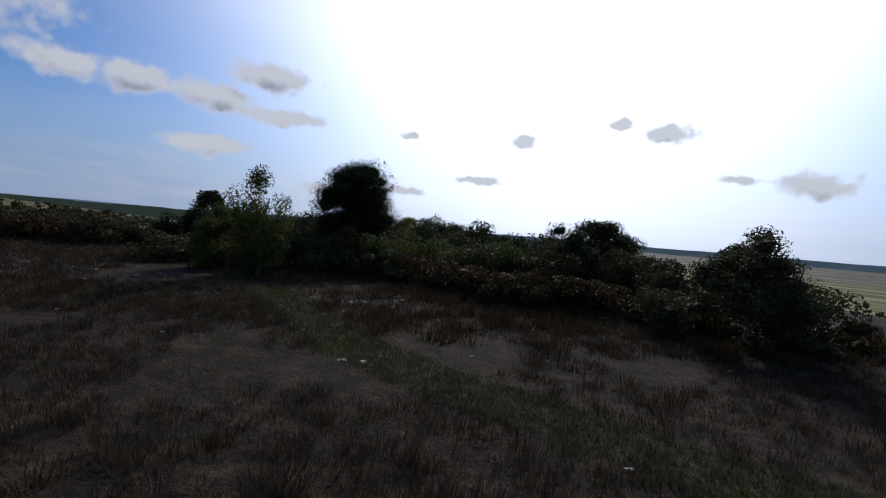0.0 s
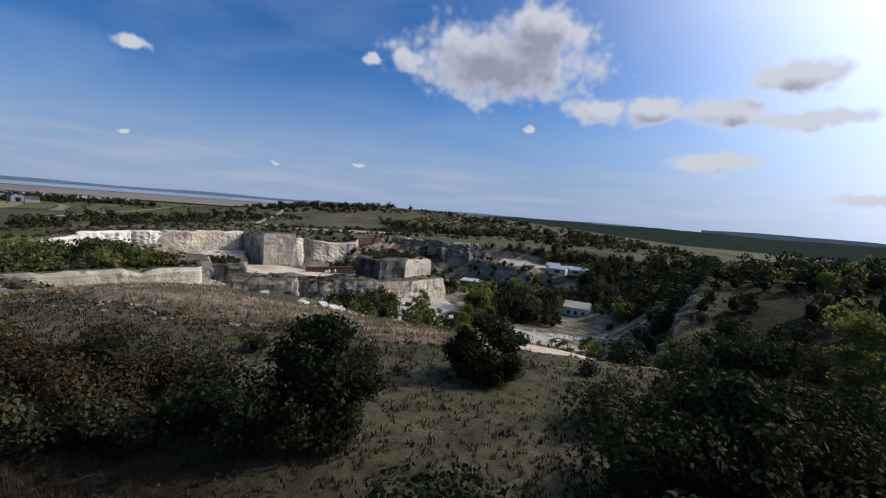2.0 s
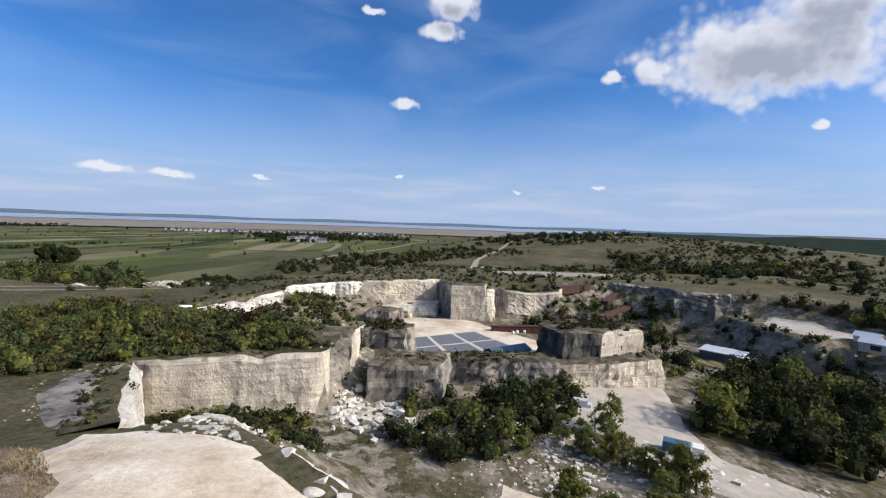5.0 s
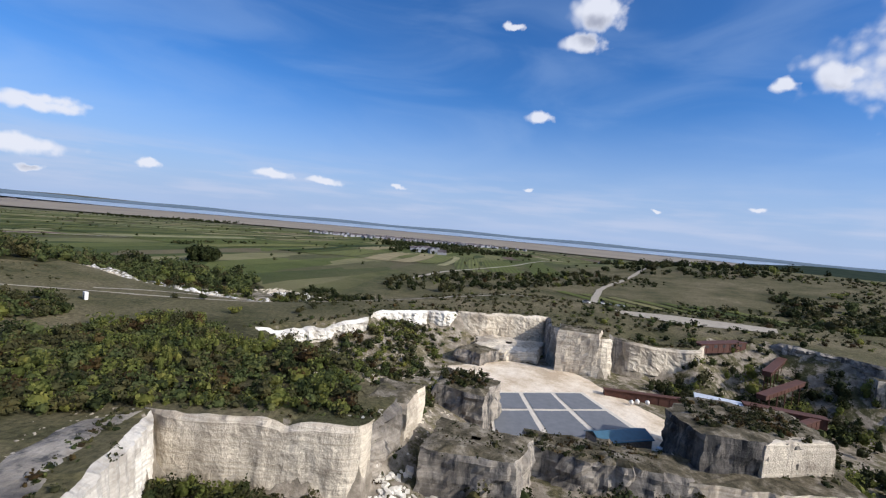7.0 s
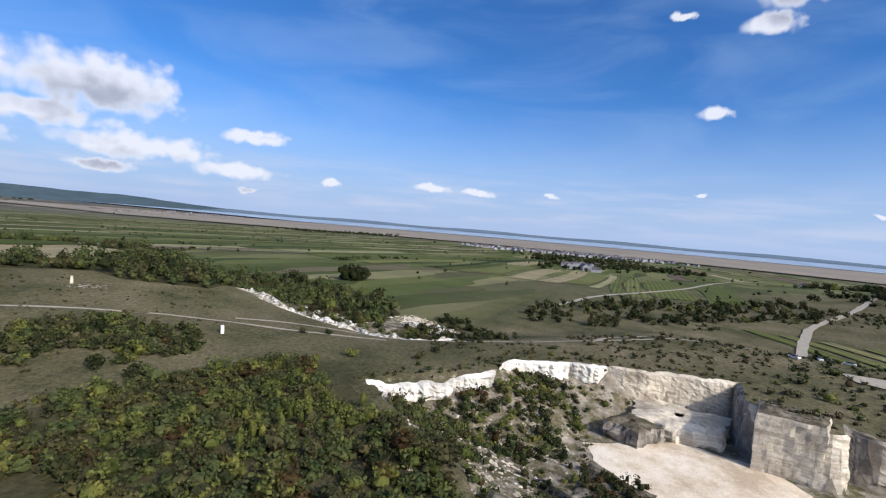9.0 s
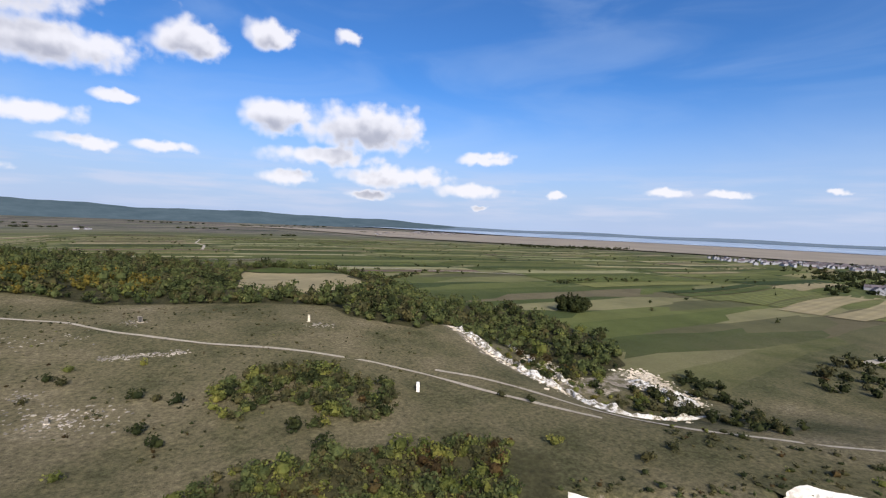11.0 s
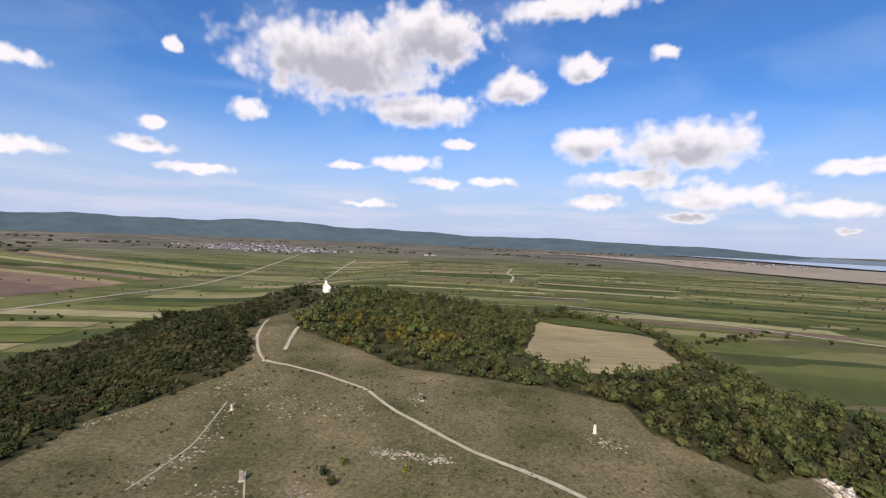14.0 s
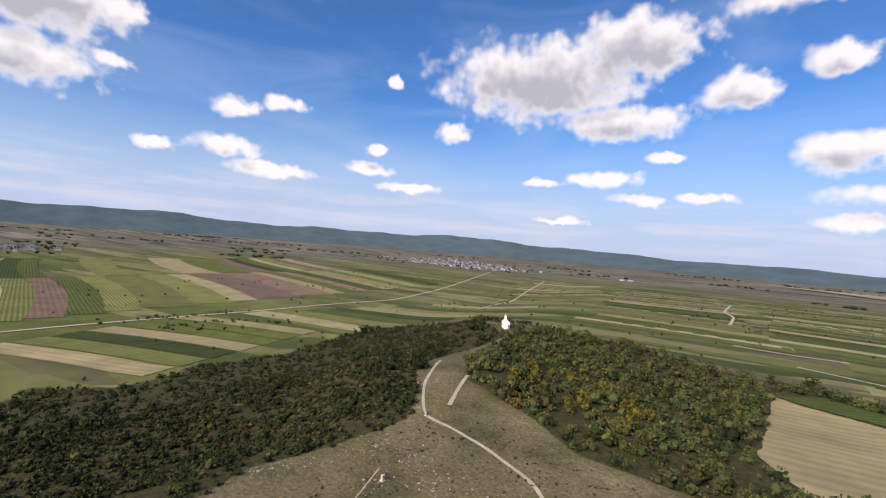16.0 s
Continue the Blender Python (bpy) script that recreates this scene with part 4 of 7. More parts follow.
# ---- cliffs ----
def cliff(line, depth, mat, label, amp=0.7, seed=0, inset=3.0, step=0.9, lean=0.05, ledge=0.0, ribs=0.0):
    """A quarried face along a line (the pit lies to its right): turf lip, broken edge, bedded wall down to the floor."""
    pts = []
    for (ax, ay), (bx, by) in zip(line, line[1:]):
        n = max(1, int(math.hypot(bx - ax, by - ay) / step))
        pts += [(ax + (bx - ax) * i / n, ay + (by - ay) * i / n) for i in range(n)]
    pts = np.array(pts + [line[-1]], float)
    soft = pts.copy()
    soft[1:-1] = pts[1:-1] * 0.5 + (pts[:-2] + pts[2:]) * 0.25
    t = np.gradient(soft, axis=0)
    t /= np.linalg.norm(t, axis=1)[:, None]
    nrm = np.stack([t[:, 1], -t[:, 0]], 1)
    s = np.arange(len(soft)) * step
    back = soft - nrm * 3.0
    top = base_height(back[:, 0], back[:, 1]) + 0.1
    worn = np.maximum(0, rough(soft[:, 0], soft[:, 1], soft[:, 0] * 0, seed + 3, 0.11, 4)) * (1.0 + 1.4 * amp)
    foot = np.minimum(top - depth, top - 2)
    end = smooth(np.minimum(s, s[-1] - s) / 5.0)
    rows = [np.column_stack([back - nrm * 1.5, top + 0.0])]
    edge = inset + (0.35 + amp) * 0.9 * fbm(s, s * 0, seed + 2, 5, 0.25)
    rows.append(np.column_stack([soft + nrm * (edge - 1.2)[:, None], top - worn + 0.25 + 0.3 * fbm(s, s * 0, seed + 8, 3, 0.4)]))
    nz = max(6, int(depth / 0.8))
    for j in range(nz + 1):
        f = j / nz
        z = top - 0.5 - worn - (top - 0.5 - worn - foot) * f
        d = edge + amp * (1.0 * rough(soft[:, 0], soft[:, 1], z, seed, 0.17) + 0.35 * courses(s, z, seed, 6.5, 3.1) + 0.3 * courses(s, z, seed + 9, 1.4, 0.7) + 0.5 * rough(soft[:, 0], soft[:, 1], z * 0.25, seed + 4, 0.45, 4)) + lean * depth * f + ledge * (f > 0.55) + ribs * np.abs(np.sin(s * 1.15 + 0.8 * fbm(s, s * 0, seed, 3, 0.5)))
        rows.append(np.column_stack([soft + nrm * (d * (0.4 + 0.6 * end))[:, None], z]))
    v = np.stack(rows, 1).reshape(-1, 3)
    q = grid_quads(len(soft), len(rows))
    ob = mesh_np("cliff", v, q, mat)
    ob.data.materials.append(M_GROUND)
    idx = np.zeros(len(q), np.int32)
    idx[np.arange(len(q)) % (len(rows) - 1) < 1] = 1
    ob.data.polygons.foreach_set("material_index", idx)
    return tagged(ob, label, "cliff", kind="structure")


cliff([(-88, 29.5), (-96, 24.6), (-105, 20), (-124, 12)], 10, M_WHITE, "fresh white sawn limestone face beside turf", 0.3, 1, 2.4, 0.45, ribs=0.45)
cliff([(-124, 12), (-130, 47), (-133, 48)], 12, M_CLIFF, "tall cream quarry face with level saw marks", 0.2, 2, 2.6, 0.6)
cliff([(-131, 47), (-145, 49), (-150, 44)], 13, M_GREY, "broken end of the cream quarry face", 0.9, 3, 2.6)
cliff([(-176, 3), (-183, -7), (-192, 1), (-197, 6), (-203, 9), (-209, 14), (-219, 16)], 5.6, M_WHITE, "white zigzag quarry face below turf", 1.1, 4, 2.6, 0.6, ribs=0.7)
cliff([(-222, 16), (-232, 17), (-238, 26), (-244, 34), (-250, 46)], 5.8, M_WHITE, "white weathered quarry face below turf", 1.1, 5, 3.0, 0.7, ribs=0.5)
cliff([(-250, 46), (-265, 86)], 11.5, M_CLIFF, "long pale quarry wall behind the stage", 0.5, 6, 3.0)
# grey instead of cream: the shade beside the pillar is in the colour
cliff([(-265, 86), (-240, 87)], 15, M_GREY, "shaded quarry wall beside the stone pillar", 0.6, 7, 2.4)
cliff([(-242, 86), (-240, 87), (-229, 102), (-231, 104), (-236, 105)], 15.5, M_CLIFF, "massive cream limestone pillar face", 0.7, 8, 2.2)
# grey rock carries the shade inside the cleft
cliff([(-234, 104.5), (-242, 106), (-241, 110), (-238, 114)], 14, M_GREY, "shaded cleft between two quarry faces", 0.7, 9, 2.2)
cliff([(-240, 111), (-238, 114), (-243, 137), (-247, 142)], 10, M_CLIFF, "cream quarry face above the rusty wall", 0.5, 10, 2.6)
cliff([(-268, 174), (-258, 188), (-250, 196), (-240, 200), (-234, 206), (-232, 222)], 12, M_GREY, "grey rock pillars at the back of the quarry", 1.6, 12, 3.0)
# darkest rock here paints in the shade of the eastern side
cliff([(-92, 232), (-62, 170), (-46, 122), (-40, 100)], 18, M_DARKROCK, "quarry wall under trees, its rock painted dark for shade", 1.2, 13, 3.4)
cliff([(-44, 78), (-55, 71), (-69, 63), (-82, 52)], 4, M_WHITE, "low white rubble edge of the stone terrace", 1.1, 14, 2.0)


def rocks(poly, z0, z1, mat, label, seed, amp=0.9, lean=0.04, top=True):
    return tagged(rock_mass("rock", poly, z0, z1, mat, M_TOPSOIL if top else None, amp, seed, label, 1.0, lean), label, "rock")


rocks([(-135, 57), (-135, 75), (-147, 78), (-150, 58)], -27, -15, M_GREY, "grey block of weathered limestone on the quarry floor", 31)
rocks([(-168, 53), (-166, 66), (-178, 70), (-184, 54)], -27, -15, M_GREY, "shrub-topped limestone stack beside the seating floor", 32, 1.2)
rocks([(-142, 44), (-142, 53), (-154, 54), (-155, 43)], -24, -10.4, M_CLIFF, "upright limestone stack at the end of the cream face", 39, 0.6)
ledge = drape("ledge", [(-90, 27.5), (-98, 22.6), (-106, 18.6), (-122, 11.5), (-117, 7), (-104, 10), (-94, 17), (-88, 24)], M_GREY, 0.3, 2, rag=1.3)
tagged(ledge, "bare grey limestone shelf along the quarry rim", "ledge", kind="structure")
rocks([(-150, 76), (-146, 92), (-147, 108), (-156, 110), (-160, 94), (-158, 76)], -27, -18.0, M_GREY, "long rounded ridge of grey limestone", 33, 1.6, 0.12)
rocks([(-147, 106), (-148, 122), (-153, 140), (-166, 141), (-166, 120), (-160, 106)], -28, -18.5, M_CLIFF, "cream lower step of a big limestone block", 34, 0.9, 0.05)
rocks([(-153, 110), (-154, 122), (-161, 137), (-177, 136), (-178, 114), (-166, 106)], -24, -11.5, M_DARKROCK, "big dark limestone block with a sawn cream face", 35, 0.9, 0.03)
sawn = rock_mass("rock", [(-153.5, 121), (-160, 137), (-163, 136), (-157, 120)], -19, -11.8, M_CLIFF, None, 0.15, 36, "", 1.0, 0.01)
tagged(sawn, "smooth sawn cream rock face on the big block", "rock")
rocks([(-233, 57), (-231, 68), (-234, 80), (-252, 84), (-256, 66), (-250, 55)], -27, -20, M_CLIFF, "broken pale limestone platform below the wall", 37, 1.5, 0.1, False)
rocks([(-222, 50), (-219, 60), (-228, 66), (-235, 56)], -27, -19.5, M_GREY, "broken grey boulder mass beside the stage", 38, 1.5)
rocks([(-227, 86.5), (-226, 101), (-237, 104), (-241, 88)], -27, -8.6, M_CLIFF, "massive square limestone pillar with sawn faces", 46, 0.4, 0.01)
for i, (x, y, w, h) in enumerate(((-238, 196, 7, 10), (-245, 203, 6, 9), (-230, 210, 10, 8), (-226, 220, 9, 8))):
    rocks([(x - w / 2, y - 3), (x + w / 2, y - 3), (x + w / 2, y + 3), (x - w / 2, y + 3)], -27, -24 + h, M_GREY, "grey rock pillar standing before the quarry wall", 40 + i, 0.8)

# terrace of fresh stone and the dry mound
terrace = drape("pavement", [(-88, 34), (-86, 43), (-81, 50), (-75, 57), (-69, 62), (-62, 66), (-55, 70), (-49, 73), (-43, 76), (-37, 76.5), (-33, 72), (-25, 66), (-26, 59), (-34, 54), (-40, 52.5), (-45, 51), (-51, 48.5), (-56, 45), (-62, 40.5), (-71, 35), (-79, 28.5), (-86, 28)], M_PALE, 0.35, 2.5, rag=0.9)
tagged(terrace, "cream terrace of fresh quarry dust", "terrace", kind="structure")
MOUND = [(-70, 20), (-82, 22), (-80, 28), (-71, 35.5), (-62, 41), (-56, 45.5), (-51, 49), (-45, 51.5), (-40, 53), (-34, 54.5), (-27, 57), (-28, 50), (-33, 43), (-41, 35), (-50, 29), (-60, 23)]
mound = drape("mound", MOUND, M_WEEDS, 0.5, 2, rag=0.8)
tagged(mound, "low spoil mound with dry brown weeds", "mound", kind="structure")
spoil = drape("mound", [(-25, 66), (-33, 76), (-40, 88), (-41, 104), (-34, 108), (-26, 98), (-21, 80)], M_WEEDS, 0.4, 2, rag=0.9)
tagged(spoil, "brown-grey spoil bank beside the terrace", "mound", kind="structure")
ramp_road = ribbon("road", [(-38, 75), (-42, 84), (-47, 93), (-54, 105), (-62, 117), (-76, 130)], 6, M_PALE, 0.25, 2.0, 5)
co = np.array([v.co[:] for v in ramp_road.data.vertices]).reshape(-1, 4, 3)
grade = co[:, :, 2].mean(1)
for _ in range(10):
    grade[1:-1] = grade[1:-1] * 0.5 + (grade[:-2] + grade[2:]) * 0.25
co[:, :, 2] = 0.6 * grade[:, None] + 0.4 * co[:, :, 2]
ramp_road.data.vertices.foreach_set("co", co.astype(np.float32).ravel())
tagged(ramp_road, "cream haul road down into the quarry", "road", kind="structure")
stage = drape("pavement", [(-214, 47), (-232, 70), (-230, 92), (-216, 101), (-190, 120), (-168, 108), (-163, 80), (-166, 70), (-195, 66), (-205, 52)], M_PALE, 0.25, 4, rag=0.8)
tagged(stage, "pale sand stage floor in the quarry", "stage", kind="structure")
plaza = drape("pavement", [(-150, 112), (-155, 140), (-128, 130), (-112, 126), (-99, 139), (-97, 165), (-92, 160), (-92, 140), (-82, 138), (-80, 130), (-95, 122), (-100, 115), (-116, 110), (-125, 99), (-136, 93)], M_GRAVEL, 0.25, 4, rag=1.1)
tagged(plaza, "pale gravel works road in the quarry", "road", kind="structure")
low = drape("pavement", [(-102, 82), (-96, 90), (-86, 92), (-80, 84), (-88, 76)], M_PALE, 0.3, 4, rag=1.2)
tagged(low, "bare stone floor below the terrace", "pavement", kind="structure")
yard = drape("pavement", [(-206, 214), (-215, 224), (-204, 235), (-184, 239), (-182, 224), (-189, 215)], M_GRAVEL, 0.3, 4, rag=0.6)
tagged(yard, "pale concrete yard behind the quarry", "yard", kind="structure")


# ---- seating floor: six grey panels with pale lanes ----
def lerp2(a, b, k):
    return (a[0] + (b[0] - a[0]) * k, a[1] + (b[1] - a[1]) * k)


FL, FR, NL, NR = (-193, 66), (-205.5, 94), (-163, 70), (-178, 107)


def on_floor(u, v):
    return lerp2(lerp2(FL, FR, u), lerp2(NL, NR, u), v)


lanes = drape("seating_floor", [on_floor(-0.02, -0.03), on_floor(1.03, -0.03), on_floor(1.03, 1.0), on_floor(-0.02, 1.0)], M_LANE, 0.34, 5)
tagged(lanes, "pale concrete lanes of the open-air seating floor", "floor", kind="structure")
for u0, u1 in ((0.0, 0.30), (0.345, 0.645), (0.69, 0.985)):
    for v0, v1 in ((0.0, 0.40), (0.44, 0.97)):
        drape("panel", [on_floor(u0, v0), on_floor(u1, v0), on_floor(u1, v1), on_floor(u0, v1)], M_ASPHALT, 0.42, 5, lanes)


# ---- buildings ----
def box_bm(bm, x0, x1, y0, y1, z0, z1):
    vs = [bm.verts.new(c) for c in ((x0, y0, z0), (x1, y0, z0), (x1, y1, z0), (x0, y1, z0), (x0, y0, z1), (x1, y0, z1), (x1, y1, z1), (x0, y1, z1))]
    for f in ((3, 2, 1, 0), (4, 5, 6, 7), (0, 1, 5, 4), (1, 2, 6, 5), (2, 3, 7, 6), (3, 0, 4, 7)):
        bm.faces.new([vs[i] for i in f])


def box_part(name, mat, parent, x0, x1, y0, y1, z0, z1, label=""):
    bm = bmesh.new()
    box_bm(bm, x0, x1, y0, y1, z0, z1)
    bmesh.ops.bevel(bm, geom=bm.edges[:], offset=0.03, segments=1, affect="EDGES")
    return part(name, bm, mat, parent, label)


def empty(name, x, y, z, turn_deg, label, category, group=""):
    ob = new(name)
    ob.matrix_world = pose(x, y, z, 0, 0, turn_deg)
    return tagged(ob, label, category, group)


def gable_part(name, mat, parent, x0, x1, y0, y1, z0, z1, over=0.35, label=""):
    """A ridged roof along x with thickness."""
    bm = bmesh.new()
    ym = (y0 + y1) / 2
    pro = [(y0 - over, z0 - over * 0.5), (ym, z1), (y1 + over, z0 - over * 0.5), (y1 + over, z0 - over * 0.5 - 0.15), (ym, z1 - 0.2), (y0 - over, z0 - over * 0.5 - 0.15)]
    a = [bm.verts.new((x0 - over, y, z)) for y, z in pro]
    b = [bm.verts.new((x1 + over, y, z)) for y, z in pro]
    n = len(pro)
    for i in range(n):
        bm.faces.new((a[i], b[i], b[(i + 1) % n], a[(i + 1) % n]))
    for side in (a, b):
        bm.faces.new((side[0], side[1], side[4], side[5]))
        bm.faces.new((side[1], side[2], side[3], side[4]))
    bmesh.ops.recalc_face_normals(bm, faces=bm.faces[:])
    return part(name, bm, mat, parent, label)


def gable_wall(name, mat, parent, x0, x1, y0, y1, z0, z1, peak):
    """Four walls with gable ends along x."""
    bm = bmesh.new()
    ym = (y0 + y1) / 2
    pro = [(y0, z0), (y1, z0), (y1, z1), (ym, peak), (y0, z1)]
    a = [bm.verts.new((x0, y, z)) for y, z in pro]
    b = [bm.verts.new((x1, y, z)) for y, z in pro]
    for i in range(5):
        bm.faces.new((a[i], a[(i + 1) % 5], b[(i + 1) % 5], b[i]))
    bm.faces.new(a[::-1])
    bm.faces.new(b)
    bmesh.ops.recalc_face_normals(bm, faces=bm.faces[:])
    return part(name, bm, mat, parent)


def chapel(x, y, turn_deg):
    z = float(height(x, y))
    t = empty("chapel", x, y, z - 0.3, turn_deg, "small white plastered chapel with a steep pale roof on a knoll", "chapel")
    gable_wall("wall", M_WALL, t, -5.5, 5.5, -3.4, 3.4, 0, 6.0, 9.6)
    gable_part("roof", M_LANE, t, -5.5, 5.0, -3.4, 3.4, 6.1, 10.0)
    box_part("belfry", M_WALL, t, 4.4, 6.0, -1.0, 1.0, 8.4, 11.6)
    gable_part("belfry_roof", M_LANE, t, 4.3, 6.1, -1.1, 1.1, 11.6, 13.0, 0.15)
    d = box_part("door", M_DARK, t, 5.45, 5.62, -0.7, 0.7, 0.3, 2.6, "dark wooden door")
    for xx in (-3.4, 0, 3.0):
        for s in (-1, 1):
            win = box_part("window", M_DARK, t, xx - 0.4, xx + 0.4, s * 3.42 - 0.06, s * 3.42 + 0.06, 2.4, 4.6, "narrow dark window")
            box_part("sill", M_LANE, win, xx - 0.55, xx + 0.55, s * 3.46 - 0.12, s * 3.46 + 0.12, 2.25, 2.4, "pale stone sill")
    bm = bmesh.new()
    bmesh.ops.create_cone(bm, cap_ends=True, segments=10, radius1=2.6, radius2=2.5, depth=5.0, matrix=pose(-5.6, 0, 2.5))
    part("apse", bm, M_WALL, t)
    return t


chapel(9, -400, -62).scale = (0.85, 0.85, 0.85)


def long_steel(x0, y0, x1, y1, z, h, w, label, openings=0, roof=None, legs=False):
    """A long box of rust-brown steel plates from one end to the other."""
    ln = math.hypot(x1 - x0, y1 - y0)
    t = empty("steel_building", x0, y0, z, math.degrees(math.atan2(y1 - y0, x1 - x0)), label, "building")
    box_part("wall", M_RUST, t, 0, ln, -w / 2, w / 2, -0.2 if legs else -1.6, h * 0.8)
    if legs:
        for i in range(5):
            for sd in (-1, 1):
                box_part("post", M_RUST, t, ln * (i + 0.5) / 5 - 0.12, ln * (i + 0.5) / 5 + 0.12, sd * w * 0.4 - 0.12, sd * w * 0.4 + 0.12, -9.0, -0.2)
    box_part("roof", roof or M_RUST, t, -0.3, ln + 0.3, -w / 2 - 0.3, w / 2 + 0.3, h * 0.8, h * 0.8 + 0.3)
    for i in range(openings):
        xx = ln * (i + 0.7) / (openings + 0.4)
        box_part("opening", M_DARK, t, xx - 0.9, xx + 0.9, w / 2 - 0.05, w / 2 + 0.08, 0.5, h * 0.8 - 0.4, "dark glazed opening")
        box_part("opening", M_DARK, t, xx - 0.9, xx + 0.9, -w / 2 - 0.08, -w / 2 + 0.05, 0.5, h * 0.8 - 0.4, "dark glazed opening")
    n = max(2, int(ln / 3))
    for i in range(n + 1):
        box_part("rib", M_RUST, t, ln * i / n - 0.08, ln * i / n + 0.08, -w / 2 - 0.12, w / 2 + 0.12, -0.15 if legs else -1.5, h * 0.8 - 0.02)
    return t


long_steel(-208, 101, -209, 124, -23.6, 2.0, 1.6, "long low wall of rust-brown weathering steel")
long_steel(-247, 140, -262, 162, -13, 2.4, 4, "rust-brown steel pavilion above the quarry", 5)
long_steel(-232, 158, -262, 178, -16.5, 1.6, 2.4, "rust-brown steel ramp with solid sides", legs=True)
long_steel(-213, 148, -238, 172, -19.5, 1.4, 2.4, "rust-brown steel ramp with solid sides", legs=True)
long_steel(-210, 142, -206, 162, -22, 1.6, 3, "rust-brown steel terrace roof", 3, M_RUST)
long_steel(-192, 144, -206, 160, -22, 1.2, 1.6, "low rust-brown steel parapet wall")
t = empty("glass_pavilion", -210, 135, -25, 75, "glazed pavilion with a flat grey roof", "building")
box_part("wall", M_WALL, t, -6, 6, -4, 4, 0, 3.4)
box_part("roof", M_METAL, t, -6.6, 6.6, -4.6, 4.6, 3.4, 3.8)
for xx in (-4, -1.4, 1.2, 3.8):
    box_part("window", M_DARK, t, xx - 1.0, xx + 1.0, -4.08, -3.95, 0.5, 3.0)
t = empty("stage_shed", -169, 98, -23.5, 118, "long shed with a dark blue-green roof", "shed")
box_part("wall", M_TIMBER, t, -7, 7, -3, 3, 0, 3.2)
gable_part("roof", M_BLUE, t, -7, 7, -3, 3, 3.2, 4.4)
t = empty("stage_canopy", -167, 110, -23.0, 118, "narrow white canopy beside the shed", "canopy")
box_part("roof", M_METAL, t, -5, 5, -0.8, 0.8, 2.6, 2.8)
for xx in (-4.5, 0, 4.5):
    box_part("post", M_METAL, t, xx - 0.08, xx + 0.08, -0.08, 0.08, -0.6, 2.6)
t = empty("shed", -196, 190, -31, 40, "shed with a pale metal roof in the quarry garden", "shed")
box_part("wall", M_SLATE, t, -7, 7, -5, 5, 0, 3.2)
box_part("roof", M_METAL, t, -7.5, 7.5, -5.5, 5.5, 3.2, 3.6)
t = empty("annex", -186, 191, -31, 40, "small dark flat-roofed annex", "shed")
box_part("wall", M_SLATE, t, -2.2, 2.2, -2, 2, 0, 3.4)
box_part("roof", M_METAL, t, -2.4, 2.4, -2.2, 2.2, 3.4, 3.6)
for i in range(3):
    g = drape("lawn", [(-197 + 9 * i, 172 + 4 * i), (-204 + 9 * i, 182 + 4 * i), (-198 + 9 * i, 185 + 4 * i), (-191 + 9 * i, 175 + 4 * i)], M_VINE, 0.35, 5)
    tagged(g, "square lawn framed by pale paths", "lawn", "garden lawns")
for x, y, w, d, h in ((-170, 226, 9, 6, 2.4), (-178, 231, 7, 5, 2.8), (-166, 236, 12, 6, 2.2)):
    t = empty("yard_hall", x, y, -19.5, 28, "low work hall with a bright metal roof", "hall", "halls of the yard")
    box_part("wall", M_LANE, t, -w / 2, w / 2, -d / 2, d / 2, -1, h)
    gable_part("roof", M_METAL, t, -w / 2, w / 2, -d / 2, d / 2, h, h + 1.3)
    box_part("door", M_DARK, t, -1.4, 1.4, -d / 2 - 0.06, -d / 2 + 0.06, 0, h - 0.8)
t = empty("house", -128, 192, -31.5, 30, "small cream house with a shallow roof in the quarry", "house")
gable_wall("wall", M_WALL, t, -5, 5, -4, 4, 0, 4.2, 6.0)
gable_part("roof", M_LANE, t, -5, 5, -4, 4, 4.3, 6.3)
for xx in (-3, 0, 3):
    box_part("window", M_DARK, t, xx - 0.6, xx + 0.6, -4.06, -3.94, 1.2, 2.8)
box_part("annex", M_WALL, t, -11, -5, -3, 3, 0, 2.8)
# ---- vehicles and works gear ----
def wheel(parent, x, y, r, w):
    """A tyre on its side axis, with a pale rim as its own piece."""
    bm = bmesh.new()
    bmesh.ops.create_cone(bm, cap_ends=True, segments=16, radius1=r, radius2=r, depth=w, matrix=pose(x, y, r, 90))
    tyre = part("wheel", bm, M_DARK, parent)
    bm = bmesh.new()
    bmesh.ops.create_cone(bm, cap_ends=True, segments=12, radius1=r * 0.55, radius2=r * 0.5, depth=w + 0.04, matrix=pose(x, y, r, 90))
    part("rim", bm, M_METAL, tyre, "pale metal rim")



t = empty("tipper_lorry", -112, 119, -25.2, 55, "works lorry with a blue skip and white cab", "lorry")
box_part("skip", M_BLUE, t, -3.4, 1.4, -1.25, 1.25, 1.1, 2.9)
box_part("cab", M_WALL, t, 1.7, 3.6, -1.2, 1.2, 0.9, 3.0)
box_part("chassis", M_DARK, t, -3.3, 3.5, -0.9, 0.9, 0.6, 1.05)
box_part("windscreen", M_DARK, t, 3.56, 3.66, -1.0, 1.0, 1.8, 2.7)
for xx in (-2.4, -1.2, 2.5):
    for s in (-1, 1):
        wheel(t, xx, s * 1.05, 0.5, 0.32)
t = empty("van", -134, 108, -24.6, 62, "small pale grey van parked on the works floor", "van")
box_part("body", M_METAL, t, -2.2, 2.2, -0.95, 0.95, 0.35, 1.5)
box_part("cabin", M_METAL, t, -2.1, 1.2, -0.9, 0.9, 1.5, 2.2)
box_part("windscreen", M_DARK, t, 1.18, 1.26, -0.8, 0.8, 1.5, 2.1)
